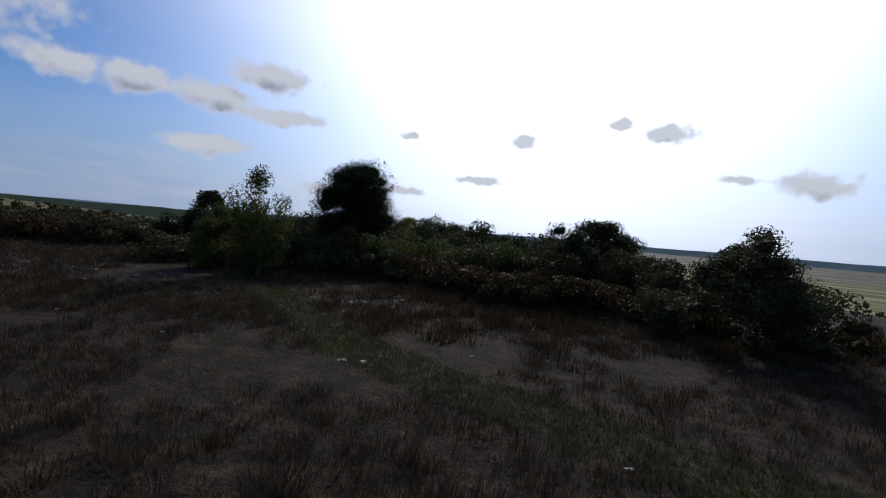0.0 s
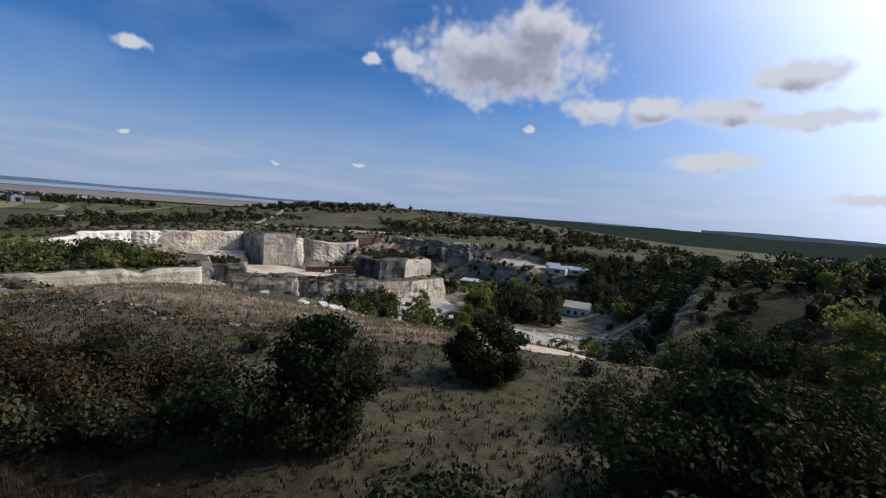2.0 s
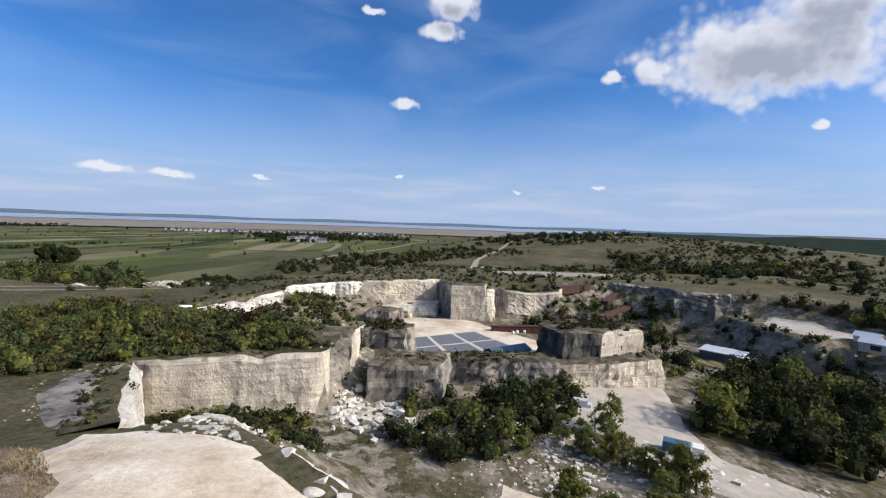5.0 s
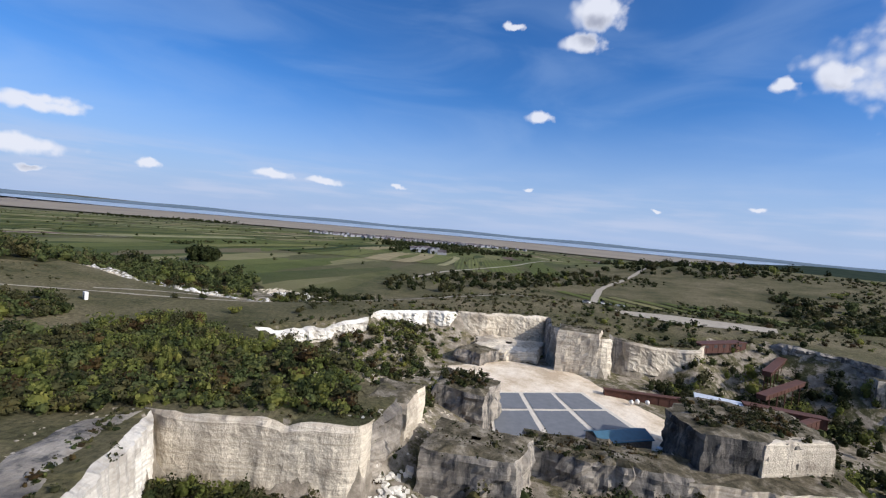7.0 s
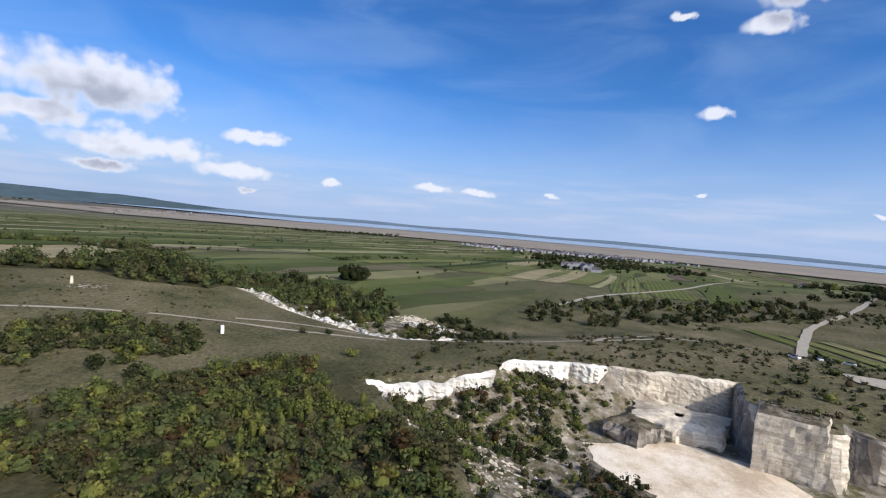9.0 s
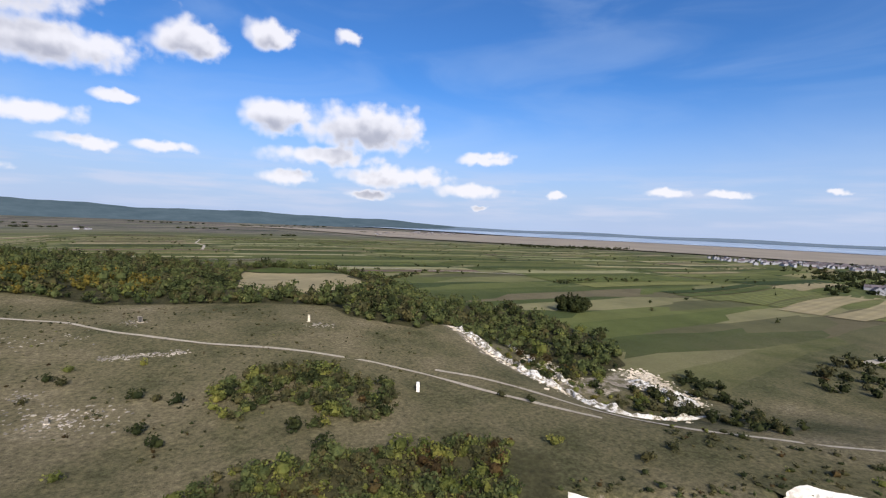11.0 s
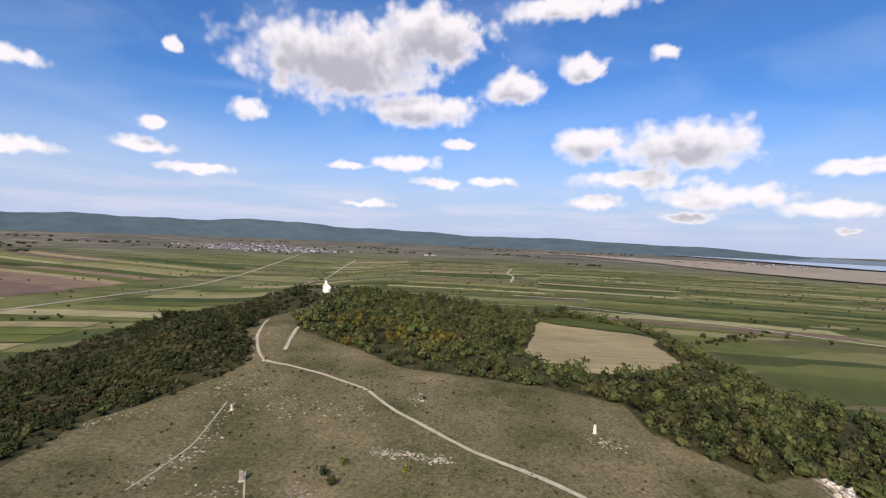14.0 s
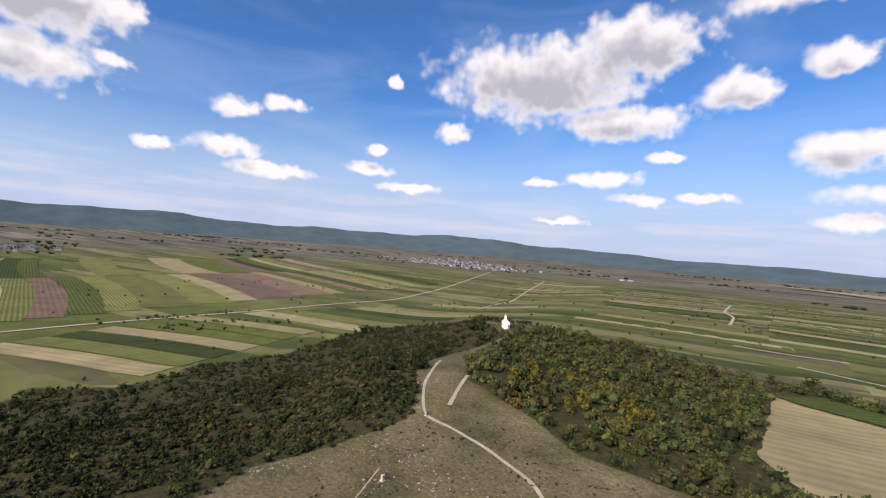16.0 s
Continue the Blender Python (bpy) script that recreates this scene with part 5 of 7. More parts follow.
for xx in (-1.4, 1.4):
    for s in (-1, 1):
        wheel(t, xx, s * 0.88, 0.36, 0.24)
for i, (x, y) in enumerate(((-330, 118), (-333, 124), (-322, 108), (-340, 130))):
    c = empty("car", x, y, float(height(x, y)) + 0.3, 25 * i, "pale car parked on the gravel track", "car", "cars above the quarry")
    box_part("body", M_METAL if i % 2 else M_WALL, c, -2.1, 2.1, -0.85, 0.85, 0.3, 0.95)
    box_part("cabin", M_DARK, c, -1.3, 1.0, -0.75, 0.75, 0.95, 1.5)
    for xx in (-1.3, 1.3):
        for s in (-1, 1):
            wheel(c, xx, s * 0.8, 0.32, 0.2)
t = empty("gantry", -82, 128, -26.2, 20, "rusty welded steel frame standing on gravel", "frame")
for x, y in ((-1.6, -1.4), (1.6, -1.4), (1.6, 1.4), (-1.6, 1.4)):
    box_part("post", M_RUST, t, x - 0.08, x + 0.08, y - 0.08, y + 0.08, -0.4, 3.2)
for y in (-1.4, 1.4):
    box_part("beam", M_RUST, t, -1.6, 1.6, y - 0.08, y + 0.08, 3.1, 3.3)
for x in (-1.6, 1.6):
    box_part("beam", M_RUST, t, x - 0.08, x + 0.08, -1.4, 1.4, 3.1, 3.3)
for i, (x, y) in enumerate(((-202, 108), (-203.5, 110), (-204, 113))):
    t = empty("sack", x, y, -24.1 + 0.4, 20 * i, "white bulk sack standing on gravel", "sack", "white sacks")
    bm = bmesh.new()
    bmesh.ops.create_cube(bm, size=1.0, matrix=Matrix.Diagonal((1.1, 1.1, 1.3, 1)) @ Matrix.Translation((0, 0, 0.5)))
    bmesh.ops.bevel(bm, geom=bm.edges[:], offset=0.25, segments=3, affect="EDGES")
    part("bag", bm, M_WALL, t, shade=True)


# ---- boulders ----
def boulder_mesh(seed, cut):
    bm = bmesh.new()
    if cut:
        bmesh.ops.create_cube(bm, size=1.6)
        bmesh.ops.subdivide_edges(bm, edges=bm.edges[:], cuts=1, use_grid_fill=True)
    else:
        bmesh.ops.create_icosphere(bm, subdivisions=2, radius=1.0)
    r = random.Random(seed)
    off = Vector((r.uniform(0, 50), r.uniform(0, 50), r.uniform(0, 50)))
    for v in bm.verts:
        n = noise.noise(v.co * 0.9 + off) * 0.35 + noise.noise(v.co * 2.3 + off) * 0.15
        v.co = v.co * (1 + n * (0.5 if cut else 1.1))
        v.co.z *= 0.72
    me = bpy.data.meshes.new("boulder")
    bm.to_mesh(me)
    bm.free()
    return me


M_BLOCK = cliff_material("white_block", (0.40, 0.37, 0.33), (0.58, 0.54, 0.47), (0.74, 0.70, 0.62))
BOULDERS = [boulder_mesh(i, i % 2) for i in range(8)]
for me in BOULDERS:
    me.materials.append(M_BLOCK)
brng = random.Random(3)


def boulder(x, y, s, label, group, z=None):
    ob = new("boulder", brng.choice(BOULDERS))
    z = float(surface(x, y)) + 0.25 * s if z is None else z
    ob.matrix_world = pose(x, y, z, brng.uniform(-20, 20), brng.uniform(-20, 20), brng.uniform(0, 360)) @ Matrix.Diagonal((s * brng.uniform(0.8, 1.4), s * brng.uniform(0.7, 1.1), s * brng.uniform(0.7, 1.0), 1))
    return tagged(ob, label, "boulder", group)


for _ in range(75):
    boulder(brng.gauss(-128, 4.5), brng.uniform(50, 68), brng.uniform(0.4, 1.2), "white angular limestone block in a heap", "blocks below the cliff")
for (ax, ay), (bx, by), n in (((-43, 76), (-55, 70.5), 42), ((-55, 70.5), (-69, 62.5), 54), ((-69, 62.5), (-80, 52), 34)):
    for _ in range(n):
        k = brng.random()
        boulder(ax + (bx - ax) * k + brng.uniform(-0.8, 0.8), ay + (by - ay) * k + brng.uniform(-0.6, 2.2), brng.uniform(0.35, 1.05), "white limestone boulder along the terrace edge", "boulders on the terrace edge")
for (ax, ay), (bx, by), n in (((-97, 132), (-91, 156), 40), ((-104, 122), (-112, 116), 16), ((-84, 88), (-70, 108), 40), ((-76, 104), (-66, 116), 26), ((-120, 98), (-108, 108), 22), ((-128, 92), (-118, 88), 18)):
    for _ in range(n):
        k = brng.random()
        boulder(ax + (bx - ax) * k + brng.uniform(-2.2, 2.2), ay + (by - ay) * k + brng.uniform(-2.2, 2.2), brng.uniform(0.4, 1.1), "cut limestone block beside the works road", "blocks beside the works road")
pink = boulder(-47.5, 85, 1.6, "single reddish stone block at the terrace end", "boulders on the terrace edge")


# ---- sculptures on the hill ----
def sculpture(x, y, w, d, h, seed, label, fork=False):
    z = float(surface(x, y))
    t = empty("stone_sculpture", x, y, z - 0.2, seed * 37, label, "sculpture", "stone sculptures on the hill")
    r = random.Random(seed)
    bm = bmesh.new()
    box_bm(bm, -w / 2, w / 2, -d / 2, d / 2, 0.35, h)
    bmesh.ops.subdivide_edges(bm, edges=bm.edges[:], cuts=3, use_grid_fill=True)
    off = Vector((seed * 3.1, 0, 0))
    for v in bm.verts:
        k = noise.noise(v.co * 0.8 + off)
        v.co.x += 0.22 * w * k
        v.co.y += 0.18 * d * noise.noise(v.co * 0.9 + off * 2)
        if fork and v.co.z > h * 0.62 and abs(v.co.x) < w * 0.2:
            v.co.z -= h * 0.22
    bmesh.ops.bevel(bm, geom=bm.edges[:], offset=0.02, segments=1, affect="EDGES")
    part("figure", bm, M_GREY if seed % 2 else M_CLIFF, t)
    box_part("plinth", M_CLIFF, t, -w * 0.75, w * 0.75, -d * 0.8, d * 0.8, -0.5, 0.38)
    return t


sculpture(-65, -106, 0.94, 0.72, 3.02, 1, "tall pale stone sculpture on dry grass")
sculpture(-41, -145, 1.22, 0.94, 2.16, 2, "squat pale stone sculpture on the hill crest")
sculpture(-108, -163, 2.02, 1.15, 2.59, 3, "broad pale stone sculpture with an open middle", True)
sculpture(-171, -146, 0.86, 0.86, 3.17, 4, "slim pale stone sculpture on rubble")
sculpture(-90, -84, 0.79, 0.65, 1.58, 5, "small pale stone sculpture in the grass")
sculpture(-80, -79, 0.36, 0.36, 1.44, 6, "thin pale stone stele in the grass")
sculpture(-30, -193, 1.01, 0.86, 1.87, 7, "low pale stone sculpture beside the footpath")
z = float(surface(-181.5, -66))
t = empty("white_block_sculpture", -181.5, -66, z, 60, "white square stone frame with a dark figure-like notch", "sculpture", "stone sculptures on the hill")
box_part("frame", M_WALL, t, -1.2, 1.2, -0.5, 0.5, -0.3, 2.4)
box_part("notch", M_DARK, t, -0.25, 0.25, 0.47, 0.54, 0.3, 1.5)
box_part("notch", M_DARK, t, -0.25, 0.25, -0.54, -0.47, 0.3, 1.5)


def rubble(name, spots, lo, hi, seed, mat, label):
    """Many small stones in one object."""
    r = np.random.RandomState(seed)
    base = np.array([(-1, -1, -0.6), (1, -0.8, -0.6), (0.9, 1, -0.6), (-0.8, 0.9, -0.6), (-0.7, -0.6, 0.7), (0.6, -0.7, 0.55), (0.7, 0.6, 0.7), (-0.6, 0.7, 0.5)])
    f = np.array([(3, 2, 1, 0), (4, 5, 6, 7), (0, 1, 5, 4), (1, 2, 6, 5), (2, 3, 7, 6), (3, 0, 4, 7)])
    xy = np.array(spots)
    z = surface(xy[:, 0], xy[:, 1])
    n = len(xy)
    s = r.uniform(lo, hi, (n, 1)) ** 1.0
    a = r.uniform(0, 6.28, n)
    b = base[None] * (1 + 0.35 * r.uniform(-1, 1, (n, 8, 3))) * s[:, :, None] * np.stack([r.uniform(0.7, 1.6, n), r.uniform(0.6, 1.1, n), r.uniform(0.3, 0.8, n)], 1)[:, None, :]
    c, sn = np.cos(a)[:, None], np.sin(a)[:, None]
    x, y = b[:, :, 0] * c - b[:, :, 1] * sn, b[:, :, 0] * sn + b[:, :, 1] * c
    v = np.stack([x + xy[:, :1], y + xy[:, 1:], b[:, :, 2] + z[:, None]], -1).reshape(-1, 3)
    q = (f[None] + 8 * np.arange(n)[:, None, None]).reshape(-1, 4)
    return tagged(mesh_np(name, v, q, mat), label, "stones", kind="stuff")


srng = np.random.RandomState(5)


def along(line, n, spread):
    out = []
    for _ in range(n):
        i = srng.randint(len(line) - 1)
        k = srng.uniform()
        out.append((line[i][0] + (line[i + 1][0] - line[i][0]) * k + srng.normal() * spread, line[i][1] + (line[i + 1][1] - line[i][1]) * k + srng.normal() * spread))
    return out


rubble("rubble", along([(-97, -125), (-108, -124), (-122, -122)], 240, 1.2) + along([(-170, -143), (-178, -138)], 60, 2.0) + along([(-108, -160), (-104, -166)], 40, 2.2)
       + along([(-36, -150), (-45, -118), (-40, -98)], 160, 2.4) + along([(-10, -134), (-4, -122), (-14, -140)], 40, 2.0) + along([(-55, -100), (-90, -88), (-100, -80)], 260, 4.0) + along([(-20, -150), (-32, -170), (-60, -150), (-90, -150)], 260, 5.0)
       + along([(-80, -105), (-84, -100)], 30, 1.8), 0.12, 0.45, 1, M_GREY, "pale limestone outcrops scattered in dry grass")
rubble("rubble", along([(4, 17), (12, 22), (8, 27)], 300, 2.2) + along([(-8, 15), (-20, 24), (-24, 31)], 200, 1.8) + along([(-34, 34), (-27, 38), (-18, 58), (-14, 52)], 220, 2.0) + along([(-1, 13), (3, 24)], 160, 3.0) + along([(-2, 18), (4, 20.5), (11, 22)], 500, 1.0), 0.03, 0.09, 2, M_GREY, "small pale stones on the worn hilltop")
rubble("rubble", along([(-74, 20), (-56, 24), (-42, 34), (-33, 46), (-31, 55)], 300, 1.3) + along([(-60, 40), (-75, 30), (-50, 46)], 300, 5.0) + along([(-28, 70), (-34, 86), (-36, 100)], 500, 4.0), 0.08, 0.32, 3, M_GREY, "broken stones on the spoil mound")
def bank(name, line, width, drop, mat, label, seed):
    """A broken bare bank that falls to the right of its line."""
    pts = []
    for (ax, ay), (bx, by) in zip(line, line[1:]):
        n = max(1, int(math.hypot(bx - ax, by - ay) / 1.2))
        pts += [(ax + (bx - ax) * i / n, ay + (by - ay) * i / n) for i in range(n)]
    pts = np.array(pts + [line[-1]], float)
    for _ in range(5):
        pts[1:-1] = pts[1:-1] * 0.5 + (pts[:-2] + pts[2:]) * 0.25
    t = np.gradient(pts, axis=0)
    t /= np.linalg.norm(t, axis=1)[:, None]
    nrm = np.stack([t[:, 1], -t[:, 0]], 1)
    s = np.arange(len(pts)) * 1.2
    k = smooth(np.minimum(s, s[-1] - s) / 9.0)
    wide = width * np.clip(0.8 + 0.9 * fbm(s, s * 0, seed, 4, 0.16), 0.15, 1.7) * (0.2 + 0.8 * k)
    rows = []
    for f in np.linspace(0, 1, 14):
        p = pts + nrm * (wide * (f - 0.35))[:, None]
        lump = math.sin(math.pi * f) * (drop * 0.28 * k + 2.4 * rough(p[:, 0], p[:, 1], p[:, 0] * 0, seed, 0.3) * k)
        rows.append(np.column_stack([p, surface(p[:, 0], p[:, 1]) - 0.25 + 0.3 * (0 < f < 1) + lump]))
    return tagged(mesh_np(name, np.stack(rows, 1).reshape(-1, 3), grid_quads(len(pts), 14), mat), label, "bank", kind="structure")


bank("chalk_bank", [(-246, -146), (-246, -120), (-245, -101), (-241, -82), (-239, -64), (-238, -50), (-240, -38), (-248, -28), (-258, -23), (-268, -22)], 7, 5, M_CHALK, "bright broken chalk bank of a small ravine", 3)
bank("chalk_bank", [(-282, -62), (-283, -50), (-279, -36), (-270, -26)], 12, 4, M_CHALK, "bright broken chalk bank of a small ravine", 5)
bank("chalk_bank", [(-276, -146), (-266, -110), (-254, -78), (-248, -60)], 6.5, 3, M_CHALK, "bright broken chalk bank of a small ravine", 7)
rubble("rubble", along([(-243, -140), (-240, -115), (-236, -80), (-236, -50), (-254, -24)], 260, 3.0) + along([(-262, -100), (-256, -80), (-250, -66)], 300, 3) + along([(-276, -30), (-286, -52), (-295, -66)], 500, 4.0), 0.2, 0.9, 4, M_CLIFF, "bright chalk rubble in a ravine")
rubble("rubble", along([(-80, 44), (-70, 52), (-56, 62), (-40, 68)], 260, 4.0) + along([(-94, 20), (-106, 15), (-118, 9)], 200, 3.0), 0.06, 0.3, 8, M_CLIFF, "loose pale stones on the terrace and ledge")
rubble("rubble", along([(-43, 77), (-55, 71.5), (-69, 63.5), (-80, 53)], 800, 1.3), 0.25, 0.75, 9, M_BLOCK, "tumbled white stones along the terrace edge")
rubble("rubble", along([(-112, 96), (-98, 92), (-84, 92), (-74, 104), (-66, 118)], 500, 4.0) + along([(-97, 132), (-92, 156), (-104, 122), (-112, 116)], 300, 3.0) + along([(-126, 56), (-134, 52), (-120, 64)], 240, 3.0) + along([(-88, 40), (-98, 40), (-108, 48)], 300, 3.0), 0.2, 0.7, 10, M_BLOCK, "cut and broken limestone lying beside the works road")
rubble("rubble", along([(-150, 60), (-160, 48), (-170, 30), (-185, 30), (-210, 40)], 500, 7.0) + along([(-120, 80), (-100, 95), (-75, 125)], 500, 9), 0.12, 0.5, 6, M_CLIFF, "limestone rubble on the quarry floor")

# ---- villages ----
def village(name, cx, cy, rx, ry, n, turn_deg, seed, label):
    """Far houses in one object: plastered walls and tiled roofs."""
    r = np.random.RandomState(seed)
    walls, roofs = [], []
    ct, st = math.cos(radians(turn_deg)), math.sin(radians(turn_deg))
    for _ in range(n):
        u, v = np.clip(r.normal(size=2) * 0.5, -1, 1)
        x, y = cx + ct * u * rx - st * v * ry, cy + st * u * rx + ct * v * ry
        z = float(height(x, y))
        l, w, h = r.uniform(9, 22), r.uniform(7, 11), r.uniform(4, 8)
        a = radians(turn_deg) + r.choice([0, math.pi / 2]) + r.normal() * 0.1
        c, s = math.cos(a), math.sin(a)
        p = lambda ux, uy, uz: (x + c * ux - s * uy, y + s * ux + c * uy, z + uz)
        for (ax, ay), (bx, by) in (((-l, -w), (l, -w)), ((l, -w), (l, w)), ((l, w), (-l, w)), ((-l, w), (-l, -w))):
            walls.append([p(ax / 2, ay / 2, -3), p(bx / 2, by / 2, -3), p(bx / 2, by / 2, h), p(ax / 2, ay / 2, h)])
        k = h + w * 0.4
        roofs.append([p(-l / 2, -w / 2 - 0.5, h), p(l / 2, -w / 2 - 0.5, h), p(l / 2, 0, k), p(-l / 2, 0, k)])
        roofs.append([p(l / 2, w / 2 + 0.5, h), p(-l / 2, w / 2 + 0.5, h), p(-l / 2, 0, k), p(l / 2, 0, k)])
        for e in (-l / 2, l / 2):
            walls.append([p(e, -w / 2, h), p(e, w / 2, h), p(e, 0.01, k - 0.1), p(e, -0.01, k - 0.1)])
    q = np.array(walls + roofs).reshape(-1, 3)
    ob = mesh_np(name, q, np.arange(len(q)).reshape(-1, 4), M_FARWALL)
    ob.data.materials.append(M_FARROOF)
    idx = np.zeros(len(walls) + len(roofs), np.int32)
    idx[len(walls):] = 1
    ob.data.polygons.foreach_set("material_index", idx)
    return tagged(ob, label, "village", kind="stuff")


village("village", 1090, -2560, 430, 300, 330, -30, 1, "distant village of white houses with dark roofs")
village("village", -1850, -2800, 420, 260, 170, 35, 2, "distant town of pale houses near the lake")
village("village", -2030, -400, 430, 230, 330, 132, 3, "distant lakeside town of pale houses and red roofs")
village("village", -1000, -130, 110, 50, 26, 20, 4, "scattered farm houses among trees")
village("village", -1150, 480, 240, 120, 40, 30, 5, "scattered white houses on the ridge")
village("village", 1850, -620, 200, 120, 90, 60, 6, "distant village on the plain")
village("village", 120, -2600, 40, 16, 7, 20, 7, "white winery building on a far hill")

# ---- woods and scrub ----
ALL = [M_OAK, M_LIGHT, M_SHRUB, M_RED, M_GREEN, M_GOLD, M_ASH]
rng = np.random.RandomState(7)
FIELD_C = [(-186, -402), (-155, -246), (-170, -211), (-192, -210), (-246, -234), (-252, -300), (-268, -334), (-262, -375), (-215, -412)]


def off_field(x, y):
    return ~poly_inside(x, y, FIELD_C)


def thin(seed, scale, cut):
    return lambda x, y: fbm(x, y, seed, 3, scale) > cut


PLAT = [(-104, -14), (-108, -38), (-128, -46), (-150, -40), (-163, -38), (-180, -34), (-193, -20), (-186, -9), (-178, -3), (-160, 30), (-148, 42), (-133, 46), (-126, 16), (-123, 10), (-117, 2)]
MEADOW = [(-118, -92), (-150, -98), (-176, -72), (-168, -52), (-140, -56), (-124, -70)]
PIT_WOOD = [(-124, 128), (-118, 138), (-106, 152), (-116, 168), (-126, 176), (-140, 205), (-165, 204), (-178, 182), (-166, 165), (-150, 148)]
NORTH = [(-240, 215), (-190, 262), (-140, 272), (-88, 234), (-98, 196), (-118, 190), (-148, 212), (-175, 250), (-205, 240), (-224, 226)]
EAST_RIM = [(-30, 92), (-38, 108), (-52, 150), (-74, 205), (-60, 250), (-20, 240), (2, 150), (8, 92), (-8, 78)]
FLOOR_SHRUBS = [(-121, 60), (-132, 80), (-144, 100), (-146, 112), (-128, 104), (-112, 90), (-106, 72)]
SLOPE_SHRUBS = [(-150, 44), (-157, 36), (-178, 4), (-203, 13), (-219, 20), (-234, 24), (-241, 40), (-228, 46), (-208, 44), (-190, 38), (-172, 52), (-156, 56)]
HERB_SHADE = np.zeros(GX.shape)
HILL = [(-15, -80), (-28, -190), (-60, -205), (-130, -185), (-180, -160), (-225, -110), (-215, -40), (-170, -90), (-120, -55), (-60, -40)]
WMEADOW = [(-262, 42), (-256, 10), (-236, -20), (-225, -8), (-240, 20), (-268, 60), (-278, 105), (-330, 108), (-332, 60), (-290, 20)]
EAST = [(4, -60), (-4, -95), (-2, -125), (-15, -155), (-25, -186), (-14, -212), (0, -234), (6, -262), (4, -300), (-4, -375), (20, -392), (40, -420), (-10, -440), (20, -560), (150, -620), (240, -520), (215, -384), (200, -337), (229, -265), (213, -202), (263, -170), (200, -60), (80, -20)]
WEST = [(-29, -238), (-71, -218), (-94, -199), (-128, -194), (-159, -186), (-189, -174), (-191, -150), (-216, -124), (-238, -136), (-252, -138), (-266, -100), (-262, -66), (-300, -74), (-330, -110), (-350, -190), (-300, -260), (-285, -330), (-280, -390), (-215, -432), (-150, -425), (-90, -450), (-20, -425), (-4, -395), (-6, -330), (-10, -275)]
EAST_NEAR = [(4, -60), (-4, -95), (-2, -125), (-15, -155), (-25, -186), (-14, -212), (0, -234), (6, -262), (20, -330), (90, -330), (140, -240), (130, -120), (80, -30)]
# herb patches on the hill; under the woods also painted tree shade
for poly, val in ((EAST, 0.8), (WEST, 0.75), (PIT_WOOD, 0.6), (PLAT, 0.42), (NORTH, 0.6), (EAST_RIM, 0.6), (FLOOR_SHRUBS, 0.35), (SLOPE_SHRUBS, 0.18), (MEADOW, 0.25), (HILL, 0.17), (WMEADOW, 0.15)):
    HERB_SHADE = np.maximum(HERB_SHADE, val * smooth((poly_signed(GX, GY, poly) + 2) / 5))
HERB_SHADE = np.maximum(HERB_SHADE, 0.45 * smooth((38 - np.hypot(GX + 2, GY - 16)) / 14))
at = ground.data.attributes.new("herb_shade", "FLOAT", "POINT")
at.data.foreach_set("value", HERB_SHADE.astype(np.float32).ravel())
near_autumn = lambda x, y: math.hypot(x + 75, y + 262) < 42
spots = scatter(rng, EAST, 3600, 2.6, 3.0, [0.8, 0.0, 0.18, 0.0, 0.02], thin(8, 0.05, -1.0)) + scatter(rng, EAST_NEAR, 2600, 2.1, 2.3, [0.74, 0.0, 0.22, 0.02, 0.02], thin(3, 0.06, -0.7))
spots += scatter(rng, EAST, 130, 4.6, 6.8, [1.0, 0.0, 0.0, 0.0, 0.0], thin(9, 0.02, 0.05))
wood("scrub", rng, spots, ALL, "dark oak and hawthorn scrub on the slope", 20, 0.48)
spots = scatter(rng, WEST, 2200, 3.7, 5.8, [0.18, 0.02, 0.2, 0.0, 0.6], off_field)
spots = [(x, y, r, h, (rng.choice([5, 5, 4, 4, 2]) if near_autumn(x, y) else k)) for x, y, r, h, k in spots]
wood("woodland", rng, spots, ALL, "green oak wood turning yellow in places", 22, 0.48)
wood("woodland", rng, [(-388 + rng.normal() * 7, -186 + rng.normal() * 5, 6.0, rng.uniform(10, 15), 0) for _ in range(12)], ALL, "group of tall dark oaks beside the fields", 120, 0.5)
wood("shrubs", rng, scatter(rng, PLAT, 1000, 2.1, 2.6, [0.03, 0.26, 0.29, 0.08, 0.34], thin(15, 0.07, -0.6)), ALL, "mixed green and reddish shrubs above the quarry face", 55, 0.34)
wood("poplars", rng, [(-150 + rng.normal() * 7, -4 + rng.normal() * 6, 1.5, rng.uniform(4.5, 6.5), 1) for _ in range(26)], ALL, "young light green poplars on the plateau", 90, 0.3)
wood("shrubs", rng, scatter(rng, MEADOW, 240, 2.3, 3.0, [0.2, 0.16, 0.26, 0.02, 0.36], thin(9, 0.08, -0.2)), ALL, "green shrubs in the dry meadow", 75, 0.36)
LOOSE = [(-109, -115, 2.0), (-108, -91, 2.8), (-117, -84, 2.6), (-112, -88, 2.2), (-126, -80, 2.4), (-138, -80, 3.0), (-148, -75, 3.2), (-156, -68, 3.0), (-141, -56, 3.2), (-144, -44, 3.2), (-83, -98, 1.8), (-71, -97, 1.6), (-86, -112, 2.2), (-90, -118, 2.0), (-90, -108, 2.4), (-76, -97, 2.0), (-210, -45, 2.0), (-204, -52, 1.8), (-196, -22, 2.4), (-210, -6, 2.6), (-222, -6, 2.2), (-100, -35, 2.6), (-104, -20, 2.4), (-112, -62, 2.6), (-108, -70, 2.4), (-95, -55, 2.0)]
